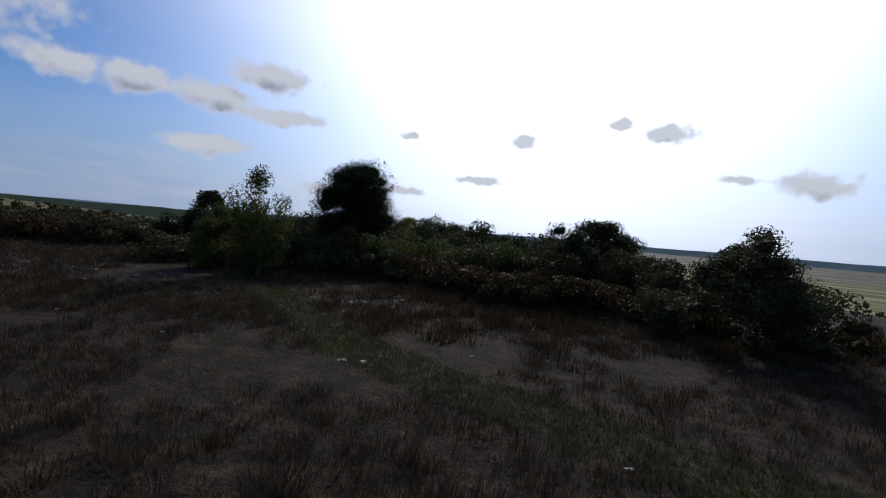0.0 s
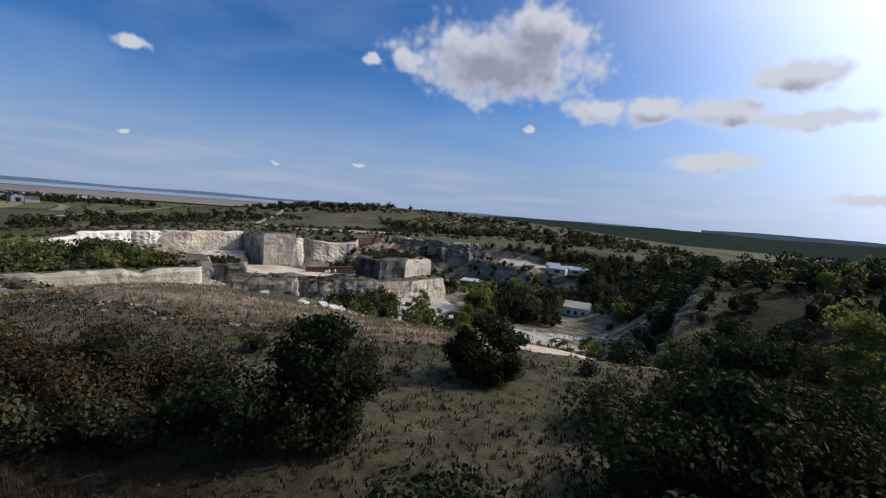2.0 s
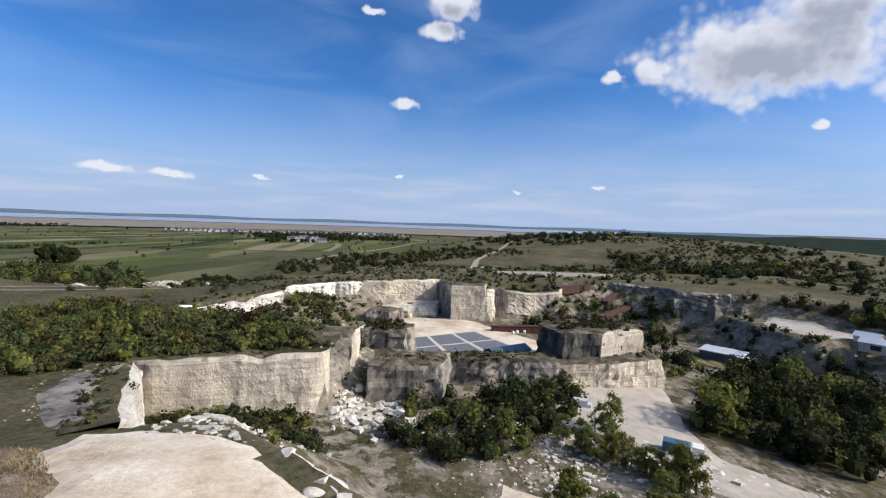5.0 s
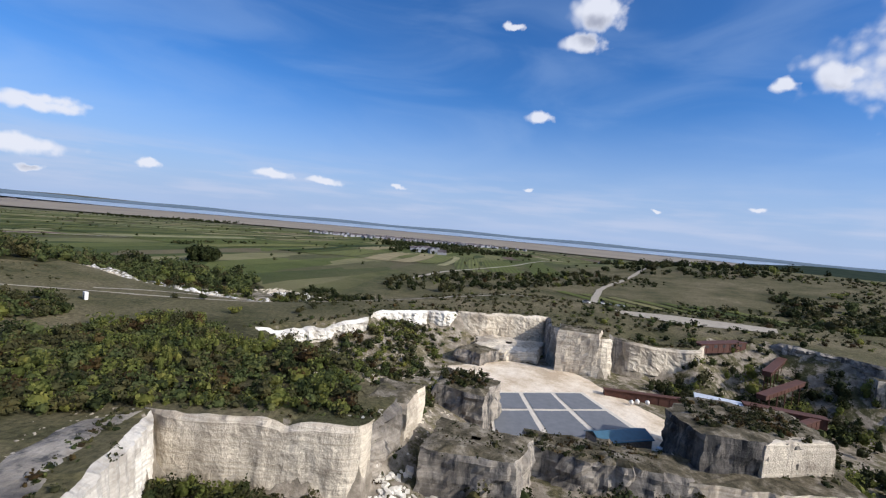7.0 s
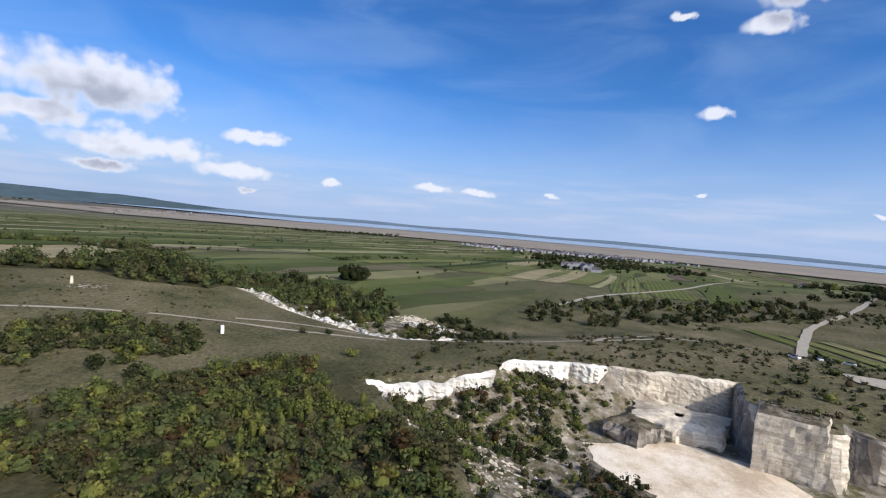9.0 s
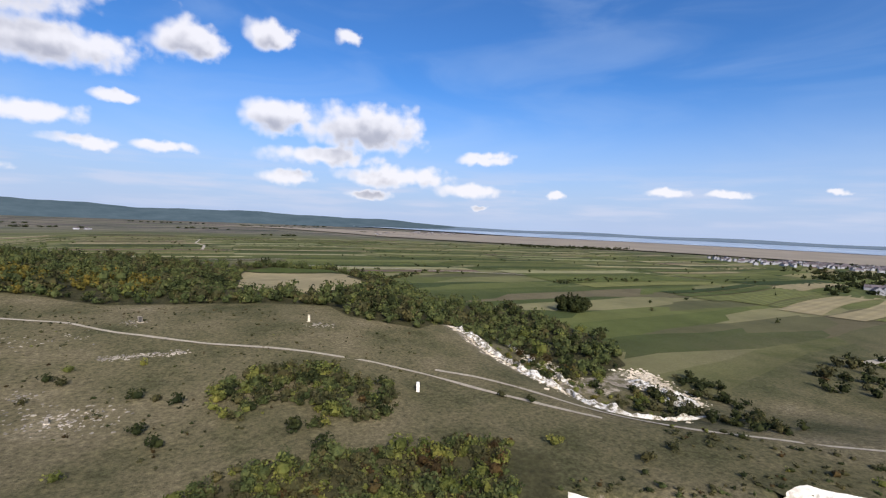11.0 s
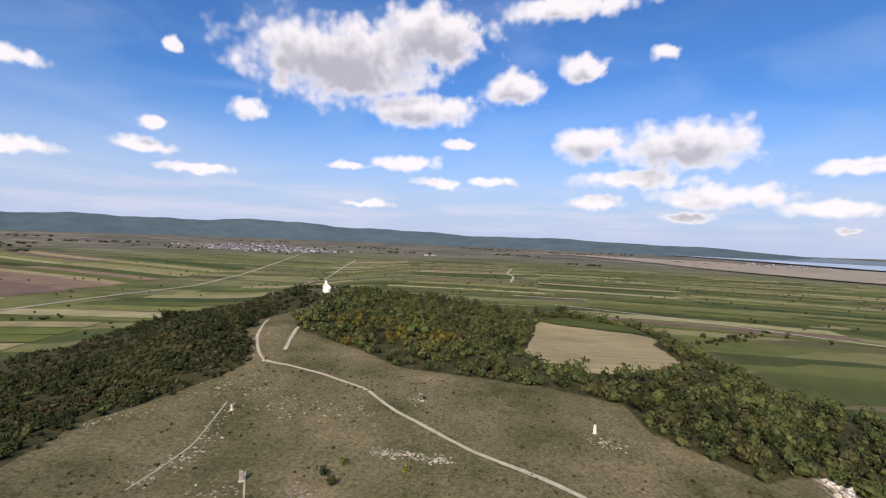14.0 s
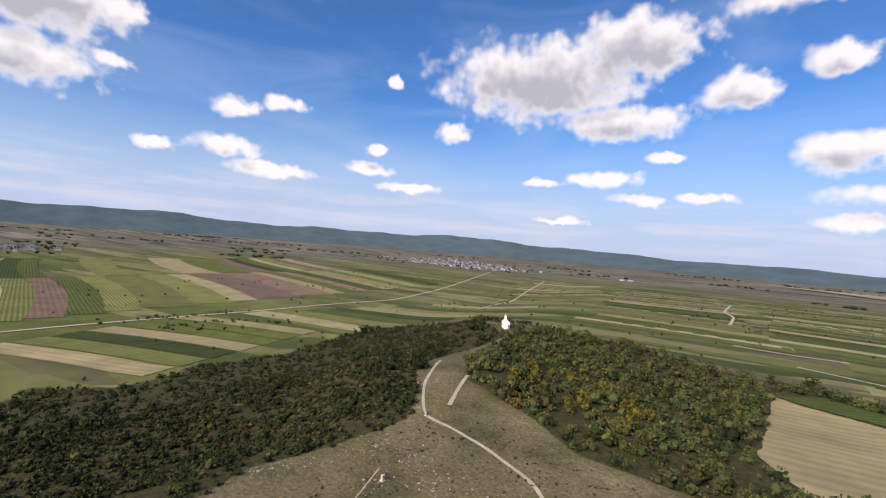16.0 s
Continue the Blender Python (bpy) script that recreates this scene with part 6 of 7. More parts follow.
wood("shrubs", rng, [(x, y, r, r * 1.25, rng.choice([0, 2, 2, 1])) for x, y, r in LOOSE], ALL, "round green shrubs scattered in dry grass", 110, 0.32)
wood("low_bushes", rng, scatter(rng, HILL, 520, 0.75, 0.7, [0.2, 0.03, 0.62, 0.15], thin(31, 0.05, -0.3)), ALL, "low dark bushes dotted over dry grass", 30, 0.3)
wood("low_bushes", rng, scatter(rng, WMEADOW, 330, 1.3, 1.3, [0.2, 0.05, 0.6, 0.15]), ALL, "low bushes on the grass above the quarry wall", 36, 0.3)
wood("scrub", rng, [(x + rng.normal() * 5, y + rng.normal() * 5, rng.uniform(1.6, 3.0), rng.uniform(2.2, 4.2), rng.choice([0, 1, 2, 3])) for x, y in along([(-264, -100), (-255, -78), (-262, -66)], 60, 2)], ALL, "yellow-green scrub growing in the chalk ravine", 75, 0.36)
wood("scrub", rng, [(x, y, rng.uniform(1.8, 3.2), rng.uniform(2.4, 4.2), rng.choice([0, 0, 2])) for x, y in along([(-270, -46), (-262, -20), (-268, 0), (-290, -20), (-305, -50)], 75, 5)], ALL, "dark scrub below the plateau edge", 75, 0.38)
NORTHLAND = [(-340, 120), (-420, 60), (-560, 150), (-700, 330), (-640, 560), (-380, 620), (-160, 500), (-130, 340), (-330, 332)]
wood("low_bushes", rng, scatter(rng, NORTHLAND, 1700, 2.6, 2.8, [0.34, 0.08, 0.36, 0.04, 0.18], thin(41, 0.018, -0.25)), ALL, "bushes and small trees scattered over dry common land", 16, 0.55)
wood("shrubs", rng, scatter(rng, [(-214, 140), (-240, 140), (-268, 160), (-262, 186), (-236, 196), (-206, 172)], 80, 2.4, 4.6, [0.45, 0.2, 0.2, 0.0, 0.15]), ALL, "trees round the rusty steel ramps", 60, 0.32)
wood("low_bushes", rng, scatter(rng, [(-148, 42), (-190, -12), (-236, 10), (-256, 44), (-268, 90), (-240, 88), (-234, 60), (-205, 50), (-160, 56)], 220, 1.5, 1.7, [0.25, 0.15, 0.35, 0.05, 0.2], thin(43, 0.09, -0.3)), ALL, "low bushes on the broken quarry sides", 45, 0.3)
wood("woodland", rng, scatter(rng, [(-160, 203), (-188, 200), (-222, 203), (-222, 214), (-186, 213), (-172, 222), (-158, 218)], 60, 2.6, 4.2, [0.55, 0.1, 0.2, 0.0, 0.15]), ALL, "trees on the slope below the concrete yard", 50, 0.34)
# woods of the plain
wood("woodland", rng, scatter(rng, [(-345, -20), (-420, -30), (-540, 40), (-620, 150), (-560, 180), (-460, 90), (-360, 20)], 260, 3.6, 5.0, [0.6, 0.08, 0.3, 0.02]), ALL, "belt of oaks at the foot of the plateau", 30, 0.55)
wood("woodland", rng, scatter(rng, [(-640, 170), (-900, 120), (-1150, 300), (-1100, 520), (-760, 460), (-620, 330)], 420, 5.5, 8.0, [0.75, 0.05, 0.2, 0.0], thin(5, 0.006, -0.1)), ALL, "dark woods along the far ridge", 16, 0.6)
wood("woodland", rng, scatter(rng, [(-340, 230), (-560, 300), (-520, 520), (-260, 560), (-100, 480), (-90, 330), (-140, 300), (-250, 290)], 700, 4.0, 5.0, [0.35, 0.08, 0.3, 0.03, 0.24], thin(6, 0.02, -0.15)), ALL, "scrub and trees north of the quarry", 26, 0.55)
wood("woodland", rng, scatter(rng, [(60, 330), (260, 280), (620, 420), (540, 500), (240, 400)], 200, 5.0, 8.0, [0.9, 0.0, 0.1, 0.0]), ALL, "dark wood belt in the valley", 16, 0.65)
wood("woodland", rng, scatter(rng, [(-900, -250), (-1500, -500), (-1700, -200), (-1300, 100), (-950, 0)], 320, 6.5, 9.0, [0.8, 0.0, 0.2, 0.0], thin(7, 0.004, 0.0)), ALL, "woods before the lakeside town", 12, 0.7)
wood("woodland", rng, scatter(rng, [(-1500, -1600), (-2200, -1500), (-2100, -1250), (-1500, -1400)], 130, 9.0, 10.0, [1.0, 0.0, 0.0, 0.0]), ALL, "dark pine wood on the plain", 12, 0.8)
far_tree = [(rng.uniform(-1500, 900), rng.uniform(-1700, 200)) for _ in range(1300)]
far_tree = [(x, y) for x, y in far_tree if float(poly_signed(np.float64(x), np.float64(y), PLATEAU)) < -75 and math.hypot(x, y) > 260]
wood("field_trees", rng, [(x, y, rng.uniform(1.8, 3.6), rng.uniform(2.5, 5.5), rng.choice([0, 0, 2])) for x, y in far_tree[:520]], ALL, "single trees and bushes between the fields", 14, 0.6)
for line, n in (([(473, -300), (459, -386), (442, -502)], 26), ([(400, -330), (395, -420), (330, -470)], 30), ([(-450, -480), (-380, -440), (-330, -400)], 40), ([(225, -861), (233, -1079)], 14), ([(-520, -330), (-600, -350), (-700, -330)], 40)):
    wood("hedge", rng, [(x, y, rng.uniform(2.0, 3.6), rng.uniform(3, 5), rng.choice([0, 0, 2])) for x, y in along(line, n, 7)], ALL, "hedge of dark bushes along a field road", 16, 0.55, "hedge")
for cx, cy, sx, sy, n in ((1090, -2560, 260, 200, 150), (-2030, -400, 230, 260, 150), (1850, -620, 110, 110, 40), (-1850, -2800, 240, 160, 60), (-1150, 480, 160, 90, 50), (-1000, -130, 90, 50, 40)):
    wood("village_trees", rng, [(cx + rng.normal() * sx, cy + rng.normal() * sy, rng.uniform(5, 9), rng.uniform(7, 11), 0) for _ in range(n)], ALL, "dark garden trees among far houses", 10, 0.8)
fw = np.random.RandomState(19)
far_woods = []
for _ in range(26):
    a, r0, ln = radians(fw.uniform(-205, -88)), fw.uniform(2100, 4100), fw.randint(5, 14)
    for i in range(ln):
        b = a + 0.011 * (i - ln / 2)
        far_woods.append((-100 - math.sin(b) * r0 + fw.normal() * 20, math.cos(b) * r0 + fw.normal() * 20, fw.uniform(14, 26), fw.uniform(9, 15), 0))
wood("woodland", fw, far_woods, ALL, "dark distant woods across the plain", 10, 0.35)
wood("scrub", rng, [(x, y, rng.uniform(1.4, 2.6), rng.uniform(1.8, 3.4), rng.choice([4, 1, 2, 5])) for x, y in along([(-252, -120), (-250, -90), (-247, -62), (-256, -40), (-270, -42)], 60, 4)], ALL, "yellow-green scrub between chalk banks", 50, 0.32)
wood("woodland", rng, scatter(rng, [(-37, 100), (-45, 122), (-60, 170), (-80, 165), (-68, 132), (-54, 106), (-42, 92)], 75, 2.8, 5.4, [0.75, 0.1, 0.15]), ALL, "dark trees on the shaded eastern quarry side", 70, 0.32)
# inside the quarry
wood("quarry_trees", rng, scatter(rng, PIT_WOOD, 220, 3.3, 6.8, [0.5, 0.27, 0.23, 0.0]), ALL, "dense trees growing on the quarry floor", 90, 0.32)
LIGHT = [(-92, 89), (-85, 95), (-89, 102), (-75, 100), (-72, 107), (-68, 113), (-67, 119), (-104, 108), (-100, 112), (-110, 106), (-80, 92), (-78, 108), (-120, 106), (-112, 100)]
wood("woodland", rng, scatter(rng, NORTH, 260, 3.0, 5.4, [0.55, 0.12, 0.33, 0.0]), ALL, "dense trees on the northern quarry slope", 60, 0.34)
wood("woodland", rng, scatter(rng, [(-182, 172), (-200, 160), (-196, 146), (-178, 140), (-166, 150), (-172, 166)], 45, 2.6, 4.6, [0.5, 0.25, 0.25, 0.0]), ALL, "trees behind the big limestone block", 110, 0.34)
wood("shrubs", rng, scatter(rng, [(-104, 24), (-110, 18), (-121, 20), (-124, 44), (-112, 52), (-100, 52), (-92, 46), (-95, 30)], 70, 1.6, 1.9, [0.35, 0.2, 0.4, 0.05], thin(22, 0.12, -0.2)), ALL, "green shrubs in the hollow below the quarry face", 80, 0.32)
FLOOR_B = [(-150, 60), (-136, 78), (-146, 92), (-144, 112), (-134, 100), (-126, 84), (-124, 66)]
wood("shrubs", rng, scatter(rng, FLOOR_B, 60, 2.2, 4.4, [0.4, 0.2, 0.2, 0.0, 0.2]), ALL, "green shrubs before the grey limestone ridge", 75, 0.3)
UPLAND = [(-262, 92), (-330, 112), (-332, 225), (-262, 250), (-276, 185), (-268, 150), (-246, 140), (-240, 116), (-246, 92)]
wood("low_bushes", rng, scatter(rng, UPLAND, 320, 1.8, 2.1, [0.3, 0.1, 0.35, 0.05, 0.2], lambda x, y: ~poly_inside(x, y, [(-296, 122), (-286, 150), (-292, 190), (-306, 196), (-312, 150), (-308, 120)])), ALL, "bushes round the car park", 45, 0.34)
wood("shrubs", rng, scatter(rng, FLOOR_SHRUBS, 150, 2.3, 4.2, [0.45, 0.2, 0.35, 0.0]), ALL, "green shrubs on the quarry floor", 75, 0.3)
wood("shrubs", rng, scatter(rng, SLOPE_SHRUBS, 440, 1.8, 2.2, [0.16, 0.2, 0.34, 0.05, 0.25], thin(12, 0.1, -0.4)), ALL, "green shrubs on the broken quarry slope", 55, 0.32)
wood("shrubs", rng, [(-119 + rng.normal() * 1.5, rng.uniform(17, 48), rng.uniform(1.3, 2.3), rng.uniform(1.8, 3.6), rng.choice([0, 1, 1, 2])) for _ in range(60)], ALL, "green shrubs at the foot of the quarry face", 80, 0.3)
wood("shrubs", rng, scatter(rng, [(-196, 147), (-214, 143), (-226, 145), (-250, 160), (-255, 185), (-228, 197), (-205, 176)], 75, 2.4, 5.0, [0.5, 0.25, 0.25, 0.0]), ALL, "trees between the rusty steel ramps", 110, 0.32)
wood("shrubs", rng, scatter(rng, [(-212, 132), (-222, 118), (-238, 122), (-246, 140), (-225, 142)], 40, 2.2, 3.8, [0.5, 0.2, 0.3, 0.0]), ALL, "trees below the cream quarry face", 100, 0.32)
wood("woodland", rng, scatter(rng, EAST_RIM, 330, 2.8, 5.0, [0.48, 0.2, 0.3, 0.02]), ALL, "trees above the shaded quarry wall", 70, 0.32)
wood("woodland", rng, scatter(rng, [(-72, 165), (-95, 165), (-112, 190), (-120, 225), (-140, 262), (-100, 240), (-74, 200)], 110, 3.0, 7.0, [0.7, 0.1, 0.2, 0.0]), ALL, "trees at the foot of the shaded quarry wall", 70, 0.34)
RIM_SHRUBS = [[(-126, 12), (-132, 45), (-136, 48)], [(-133, 49), (-146, 51), (-152, 44)], [(-180, -10), (-192, -2), (-203, 6), (-219, 13), (-232, 14)], [(-234, 18), (-246, 33), (-253, 46), (-268, 85)], [(-243, 90), (-233, 103)], [(-240, 115), (-246, 138)], [(-88, 27), (-105, 17), (-122, 9)]]
for line in RIM_SHRUBS:
    wood("rim_shrubs", rng, [(x, y, rng.uniform(0.5, 1.3), rng.uniform(0.5, 1.5), rng.choice([0, 2, 2, 3, 4])) for x, y in along(line, 46, 1.1)], ALL, "low shrubs and turf along a quarry rim", 55, 0.26)
TOPS = [(-142, 67, 6, 8, -15.5, 46), (-175, 60, 6, 6, -14.5, 60), (-166, 122, 8, 11, -11.2, 130), (-153, 90, 4, 14, -18.2, 80), (-157, 128, 3, 8, -18.3, 16), (-233, 95, 4, 6, -8.6, 16)]
for cx, cy, sx, sy, z, n in TOPS:
    wood("shrubs", rng, [(cx + rng.uniform(-sx, sx), cy + rng.uniform(-sy, sy), rng.uniform(0.8, 1.7), rng.uniform(1.0, 2.3), rng.choice([0, 2, 2, 3]), z - 0.4) for _ in range(n)], ALL, "low scrub on top of a limestone block", 70, 0.3)


# ---- single trees on the hilltop ----
def limb(bm, a, b, r0, r1, seg=7):
    a, b = Vector(a), Vector(b)
    d = (b - a).normalized()
    u = d.orthogonal().normalized()
    v = d.cross(u)
    rings = []
    for p, r in ((a, r0), (a.lerp(b, 0.5) + 0.06 * u * (b - a).length, (r0 + r1) / 2), (b, r1)):
        rings.append([bm.verts.new(p + (u * math.cos(6.2832 * i / seg) + v * math.sin(6.2832 * i / seg)) * r) for i in range(seg)])
    for lo, hi in zip(rings, rings[1:]):
        for i in range(seg):
            bm.faces.new((lo[i], lo[(i + 1) % seg], hi[(i + 1) % seg], hi[i]))


def tree(name, x, y, h, r, mat, label, n, leaf, seed, base=0.2, lobes=16, group="trees on the hilltop", core=True):
    """Trunk with limbs, and a crown of single leaves."""
    trng = np.random.RandomState(seed)
    z = float(surface(x, y)) - 0.1
    t = empty(name, x, y, z, 0, label, "tree", group)
    bm = bmesh.new()
    limb(bm, (0, 0, 0), (0.05 * r, 0, h * 0.5), 0.05 * h ** 0.9 * 0.5, 0.03 * h * 0.5)
    part("trunk", bm, M_BARK, t)
    for i in range(7):
        a = i * 2.4 + seed
        bm = bmesh.new()
        limb(bm, (0, 0, h * (0.18 + 0.05 * i)), (math.cos(a) * r * 0.5, math.sin(a) * r * 0.5, h * (0.40 + 0.045 * i)), 0.015 * h, 0.004 * h, 5)
        part("limb", bm, M_BARK, t)
    up = trng.uniform(base, 0.88, lobes)
    wide = r * 0.78 * np.clip(1 - ((up - 0.45) / 0.5) ** 2, 0.03, 1) ** 0.75 * np.sqrt(trng.uniform(0.05, 1, lobes))
    turn_c = trng.uniform(0, 6.28, lobes)
    c = np.stack([wide * np.cos(turn_c), wide * np.sin(turn_c), h * up], 1)
    size = np.stack([trng.uniform(0.22, 0.42, lobes) * r, trng.uniform(0.22, 0.42, lobes) * r, trng.uniform(0.08, 0.14, lobes) * h], 1)
    k = trng.randint(0, lobes, n)
    d = trng.normal(size=(n, 3))
    d /= np.linalg.norm(d, axis=1)[:, None]
    p = c[k] + d * size[k] * trng.uniform(0.35, 1.12, n)[:, None]
    p[:, 2] = np.clip(p[:, 2], 0.05, h)
    nrm = d * 0.5 + trng.normal(size=(n, 3)) * 0.7 + np.array([0, 0, 0.5])
    nrm /= np.linalg.norm(nrm, axis=1)[:, None]
    u = np.cross(nrm, trng.normal(size=(n, 3)))
    u /= np.linalg.norm(u, axis=1)[:, None]
    v = np.cross(nrm, u)
    s = leaf * trng.uniform(0.6, 1.3, n)[:, None]
    q = np.stack([p - u * s, p - v * s * 0.42, p + u * s, p + v * s * 0.42], 1).reshape(-1, 3)
    faces = np.arange(len(q)).reshape(-1, 4)
    if core:
        inner = (BALL_V[None] * (1 + 0.2 * trng.uniform(-1, 1, (lobes, len(BALL_V), 1))) * size[:, None] * 0.42 + c[:, None]).reshape(-1, 3)
        faces = np.concatenate([faces, (BALL_Q[None] + len(BALL_V) * np.arange(lobes)[:, None, None]).reshape(-1, 4) + len(q)])
        q = np.concatenate([q, inner])
    mesh_np("crown", q, faces, mat, t)
    return t


willows = [tree("willow", x, y, h, r, M_LIGHT, "light green willow beside the works road", 900, 0.24, 30 + i, 0.12, 14, "willows beside the works road") for i, (x, y, h, r) in enumerate(((-92, 89, 7.6, 2.7), (-85, 95, 6.2, 2.4), (-75, 100, 8.2, 2.8), (-104, 108, 5.6, 2.5)))]
wrng = random.Random(9)
for i, (x, y) in enumerate(LIGHT * 4):
    if i > 1:
        x, y = x + wrng.gauss(0, 2.0), y + wrng.gauss(0, 2.0)
        copy_thing(willows[i % 4], pose(x, y, float(surface(x, y)) - 0.1, 0, 0, wrng.uniform(0, 360)) @ Matrix.Scale(wrng.uniform(0.7, 1.12), 4))
tree("oak", -4.4, 29.2, 6.9, 3.0, M_OAK, "dense dark green oak on the hilltop", 80000, 0.066, 1, 0.14, 110)
tree("young_ash", -7.6, 21.2, 5.9, 1.5, M_ASH, "slender light green young tree on the hilltop", 12000, 0.07, 2, 0.06, 30, core=False)
tree("young_ash", -9.6, 22.6, 3.6, 2.0, M_ASH, "bushy light green young tree on the hilltop", 12000, 0.07, 3, 0.06, 22)
tree("shrub_tree", 10.2, 26.4, 4.4, 2.4, M_OAK, "dark small tree among shrubs", 16000, 0.08, 4, 0.1, 20)
tree("shrub_tree", 2.2, 41, 3.7, 2.0, M_OAK, "dark small tree among shrubs", 7000, 0.11, 5, 0.1, 18)
tree("shrub_tree", 9.8, 13.4, 3.7, 1.9, M_SHRUB, "tall leafy shrub at the path side", 14000, 0.055, 6, 0.06, 26)
tree("shrub_tree", 11.4, 14.6, 4.2, 1.7, M_OAK, "tall leafy shrub at the path side", 9000, 0.06, 16, 0.06, 22)
tree("shrub_tree", 7.2, 23.0, 4.0, 1.8, M_OAK, "dark small tree among shrubs", 9000, 0.07, 17, 0.06, 22)
tree("shrub_tree", 14.5, 20, 3.6, 1.8, M_OAK, "dark small tree among shrubs", 7000, 0.11, 7, 0.1, 18)
tree("shrub_tree", -18.2, 39.5, 4.9, 2.2, M_OAK, "dark upright small tree in the grass", 9000, 0.13, 8, 0.08, 22)
tree("shrub_tree", -21.3, 49.6, 3.8, 2.3, M_OAK, "round dark small tree in the grass", 9000, 0.13, 9, 0.08, 22)
tree("shrub_tree", -9.2, 49, 4.4, 3.0, M_OAK, "broad dark small tree on the slope", 10000, 0.14, 10, 0.08, 24)
tree("shrub_tree", -11.5, 57, 4.8, 3.2, M_OAK, "broad dark small tree on the slope", 10000, 0.14, 11, 0.08, 24)
tree("young_ash", -9.5, 68, 6.2, 2.6, M_LIGHT, "light green young tree on the slope", 9000, 0.14, 12, 0.08, 22)
tree("young_ash", -3.0, 74, 6.0, 2.6, M_LIGHT, "light green young tree on the slope", 8000, 0.14, 13, 0.08, 22)
tree("shrub_tree", -19, 18, 3.2, 1.8, M_OAK, "dark small tree beyond the grass bank", 6000, 0.12, 14, 0.08, 16)
SHRUBS = [(-7.5, 35, 2.2, 3.6, 0), (-9.5, 38.5, 2.4, 3.4, 0), (-5.5, 33, 2.0, 3.4, 2), (-4, 38, 2.4, 3.6, 0), (-7, 43, 2.4, 3.6, 0), (-2, 31.5, 2.0, 3.0, 6), (-3, 34.5, 2.0, 3.2, 6), (0.5, 38, 2.2, 3.2, 0), (-5, 46, 2.4, 3.4, 2), (-4.4, 27.6, 2.0, 2.6, 0), (-2.4, 28.2, 1.9, 2.6, 0), (-4.4, 31, 2.2, 2.8, 0), (1, 29, 1.8, 2.6, 0), (3.4, 29, 1.9, 2.8, 0), (8, 28.5, 2.0, 3.0, 0), (11, 29, 2.0, 3.0, 2), (0, 34, 2.2, 3.0, 0), (5, 35, 2.2, 3.0, 0), (-14, 26, 1.6, 1.8, 3), (-13, 24, 1.5, 1.6, 2), (13.5, 16, 1.8, 2.8, 2), (6, 21, 1.6, 2.4, 3), (2, 21.5, 1.5, 1.9, 3), (10, 18.5, 1.8, 2.6, 2),
          (-22, 31, 2.2, 2.2, 2), (-26, 31, 2.4, 2.2, 3), (-28, 33.5, 2.2, 2.0, 2), (-24, 36, 2.0, 2.0, 2), (-20, 36, 1.8, 2.4, 0), (-18, 37.5, 2.0, 3.2, 0), (-10, 46, 2.4, 3.4, 0), (-12.5, 53.5, 2.6, 3.6, 0), (-8, 56, 2.6, 3.8, 0), (-15, 66, 2.4, 3.6, 0), (-18, 76, 2.6, 4.2, 0), (-20, 84, 2.6, 4.6, 6), (-6, 26, 1.6, 2.2, 2), (-3, 25, 1.5, 2.0, 2), (0.2, 26.5, 1.5, 2.3, 6), (3, 25.5, 1.7, 2.5, 2), (5, 27, 1.6, 2.6, 6), (7, 24, 1.6, 2.3, 2), (9, 23.4, 1.4, 2.2, 2), (12, 23.5, 1.7, 2.4, 2), (-1.5, 28.5, 1.7, 2.8, 2), (6, 18, 1.4, 1.7, 3), (4, 18.6, 1.3, 1.5, 3), (8.3, 15.6, 1.3, 1.9, 2),
          (-9, 24.5, 1.5, 2.3, 2), (-12, 26, 1.6, 1.9, 2), (1.5, 31, 1.8, 2.6, 2), (6, 32, 2.0, 3.0, 0), (10, 33, 2.0, 3.0, 2), (-8, 34, 1.8, 2.6, 2), (-2, 36, 2.0, 2.8, 2), (3, 38, 2.0, 2.6, 6),
          (-23, 32, 2.4, 2.4, 3), (-25, 34.5, 1.8, 2.0, 3), (-20.5, 33.5, 1.6, 1.8, 2), (-30.5, 30, 1.8, 1.8, 3), (-32, 33, 1.7, 1.6, 3), (-34, 27, 2.0, 2.0, 2), (-29, 39.5, 1.0, 1.2, 0), (-24, 43, 1.6, 1.8, 2), (-20, 57, 0.9, 1.0, 0), (-14.5, 51, 1.8, 2.4, 2), (-6, 53, 2.2, 3.0, 0), (-5, 60, 2.4, 3.2, 0), (-15, 62, 1.8, 2.6, 3), (-16, 70, 2.2, 3.4, 6), (-1, 64, 2.4, 3.4, 2), (-38, 22, 2.2, 2.2, 2), (-44, 24, 2.2, 2.2, 2), (-50, 16, 2.4, 2.6, 0), (-24, 75, 2.2, 3.6, 6), (-14, 78, 2.4, 4.0, 2)]
# a thicket along the edge of the hilltop, lower towards the path
HEDGE = []
for i in range(46):
    k = i / 45
    HEDGE.append((-7.5 + 21.5 * k + rng.normal() * 0.5, 26.6 - 2.2 * math.sin(3.0 * k) + rng.normal() * 0.8, rng.uniform(1.0, 1.6), rng.uniform(1.5, 2.6), rng.choice([0, 6, 6, 2, 2, 3, 4])))
for i in range(26):
    k = i / 25
    HEDGE.append((1.5 + 11 * k + rng.normal() * 0.6, 21.5 - 6.5 * k + rng.normal() * 0.7, rng.uniform(0.7, 1.2), rng.uniform(0.7, 1.5), rng.choice([2, 3, 3, 3])))
for x, y, r, h, k in scatter(rng, [(0, 32), (-5, 50), (-3, 74), (12, 84), (26, 62), (22, 36)], 75, 1.9, 2.7, [0.6, 0.1, 0.3]):
    HEDGE.append((x, y, r, h, (0, 6, 2)[k]))
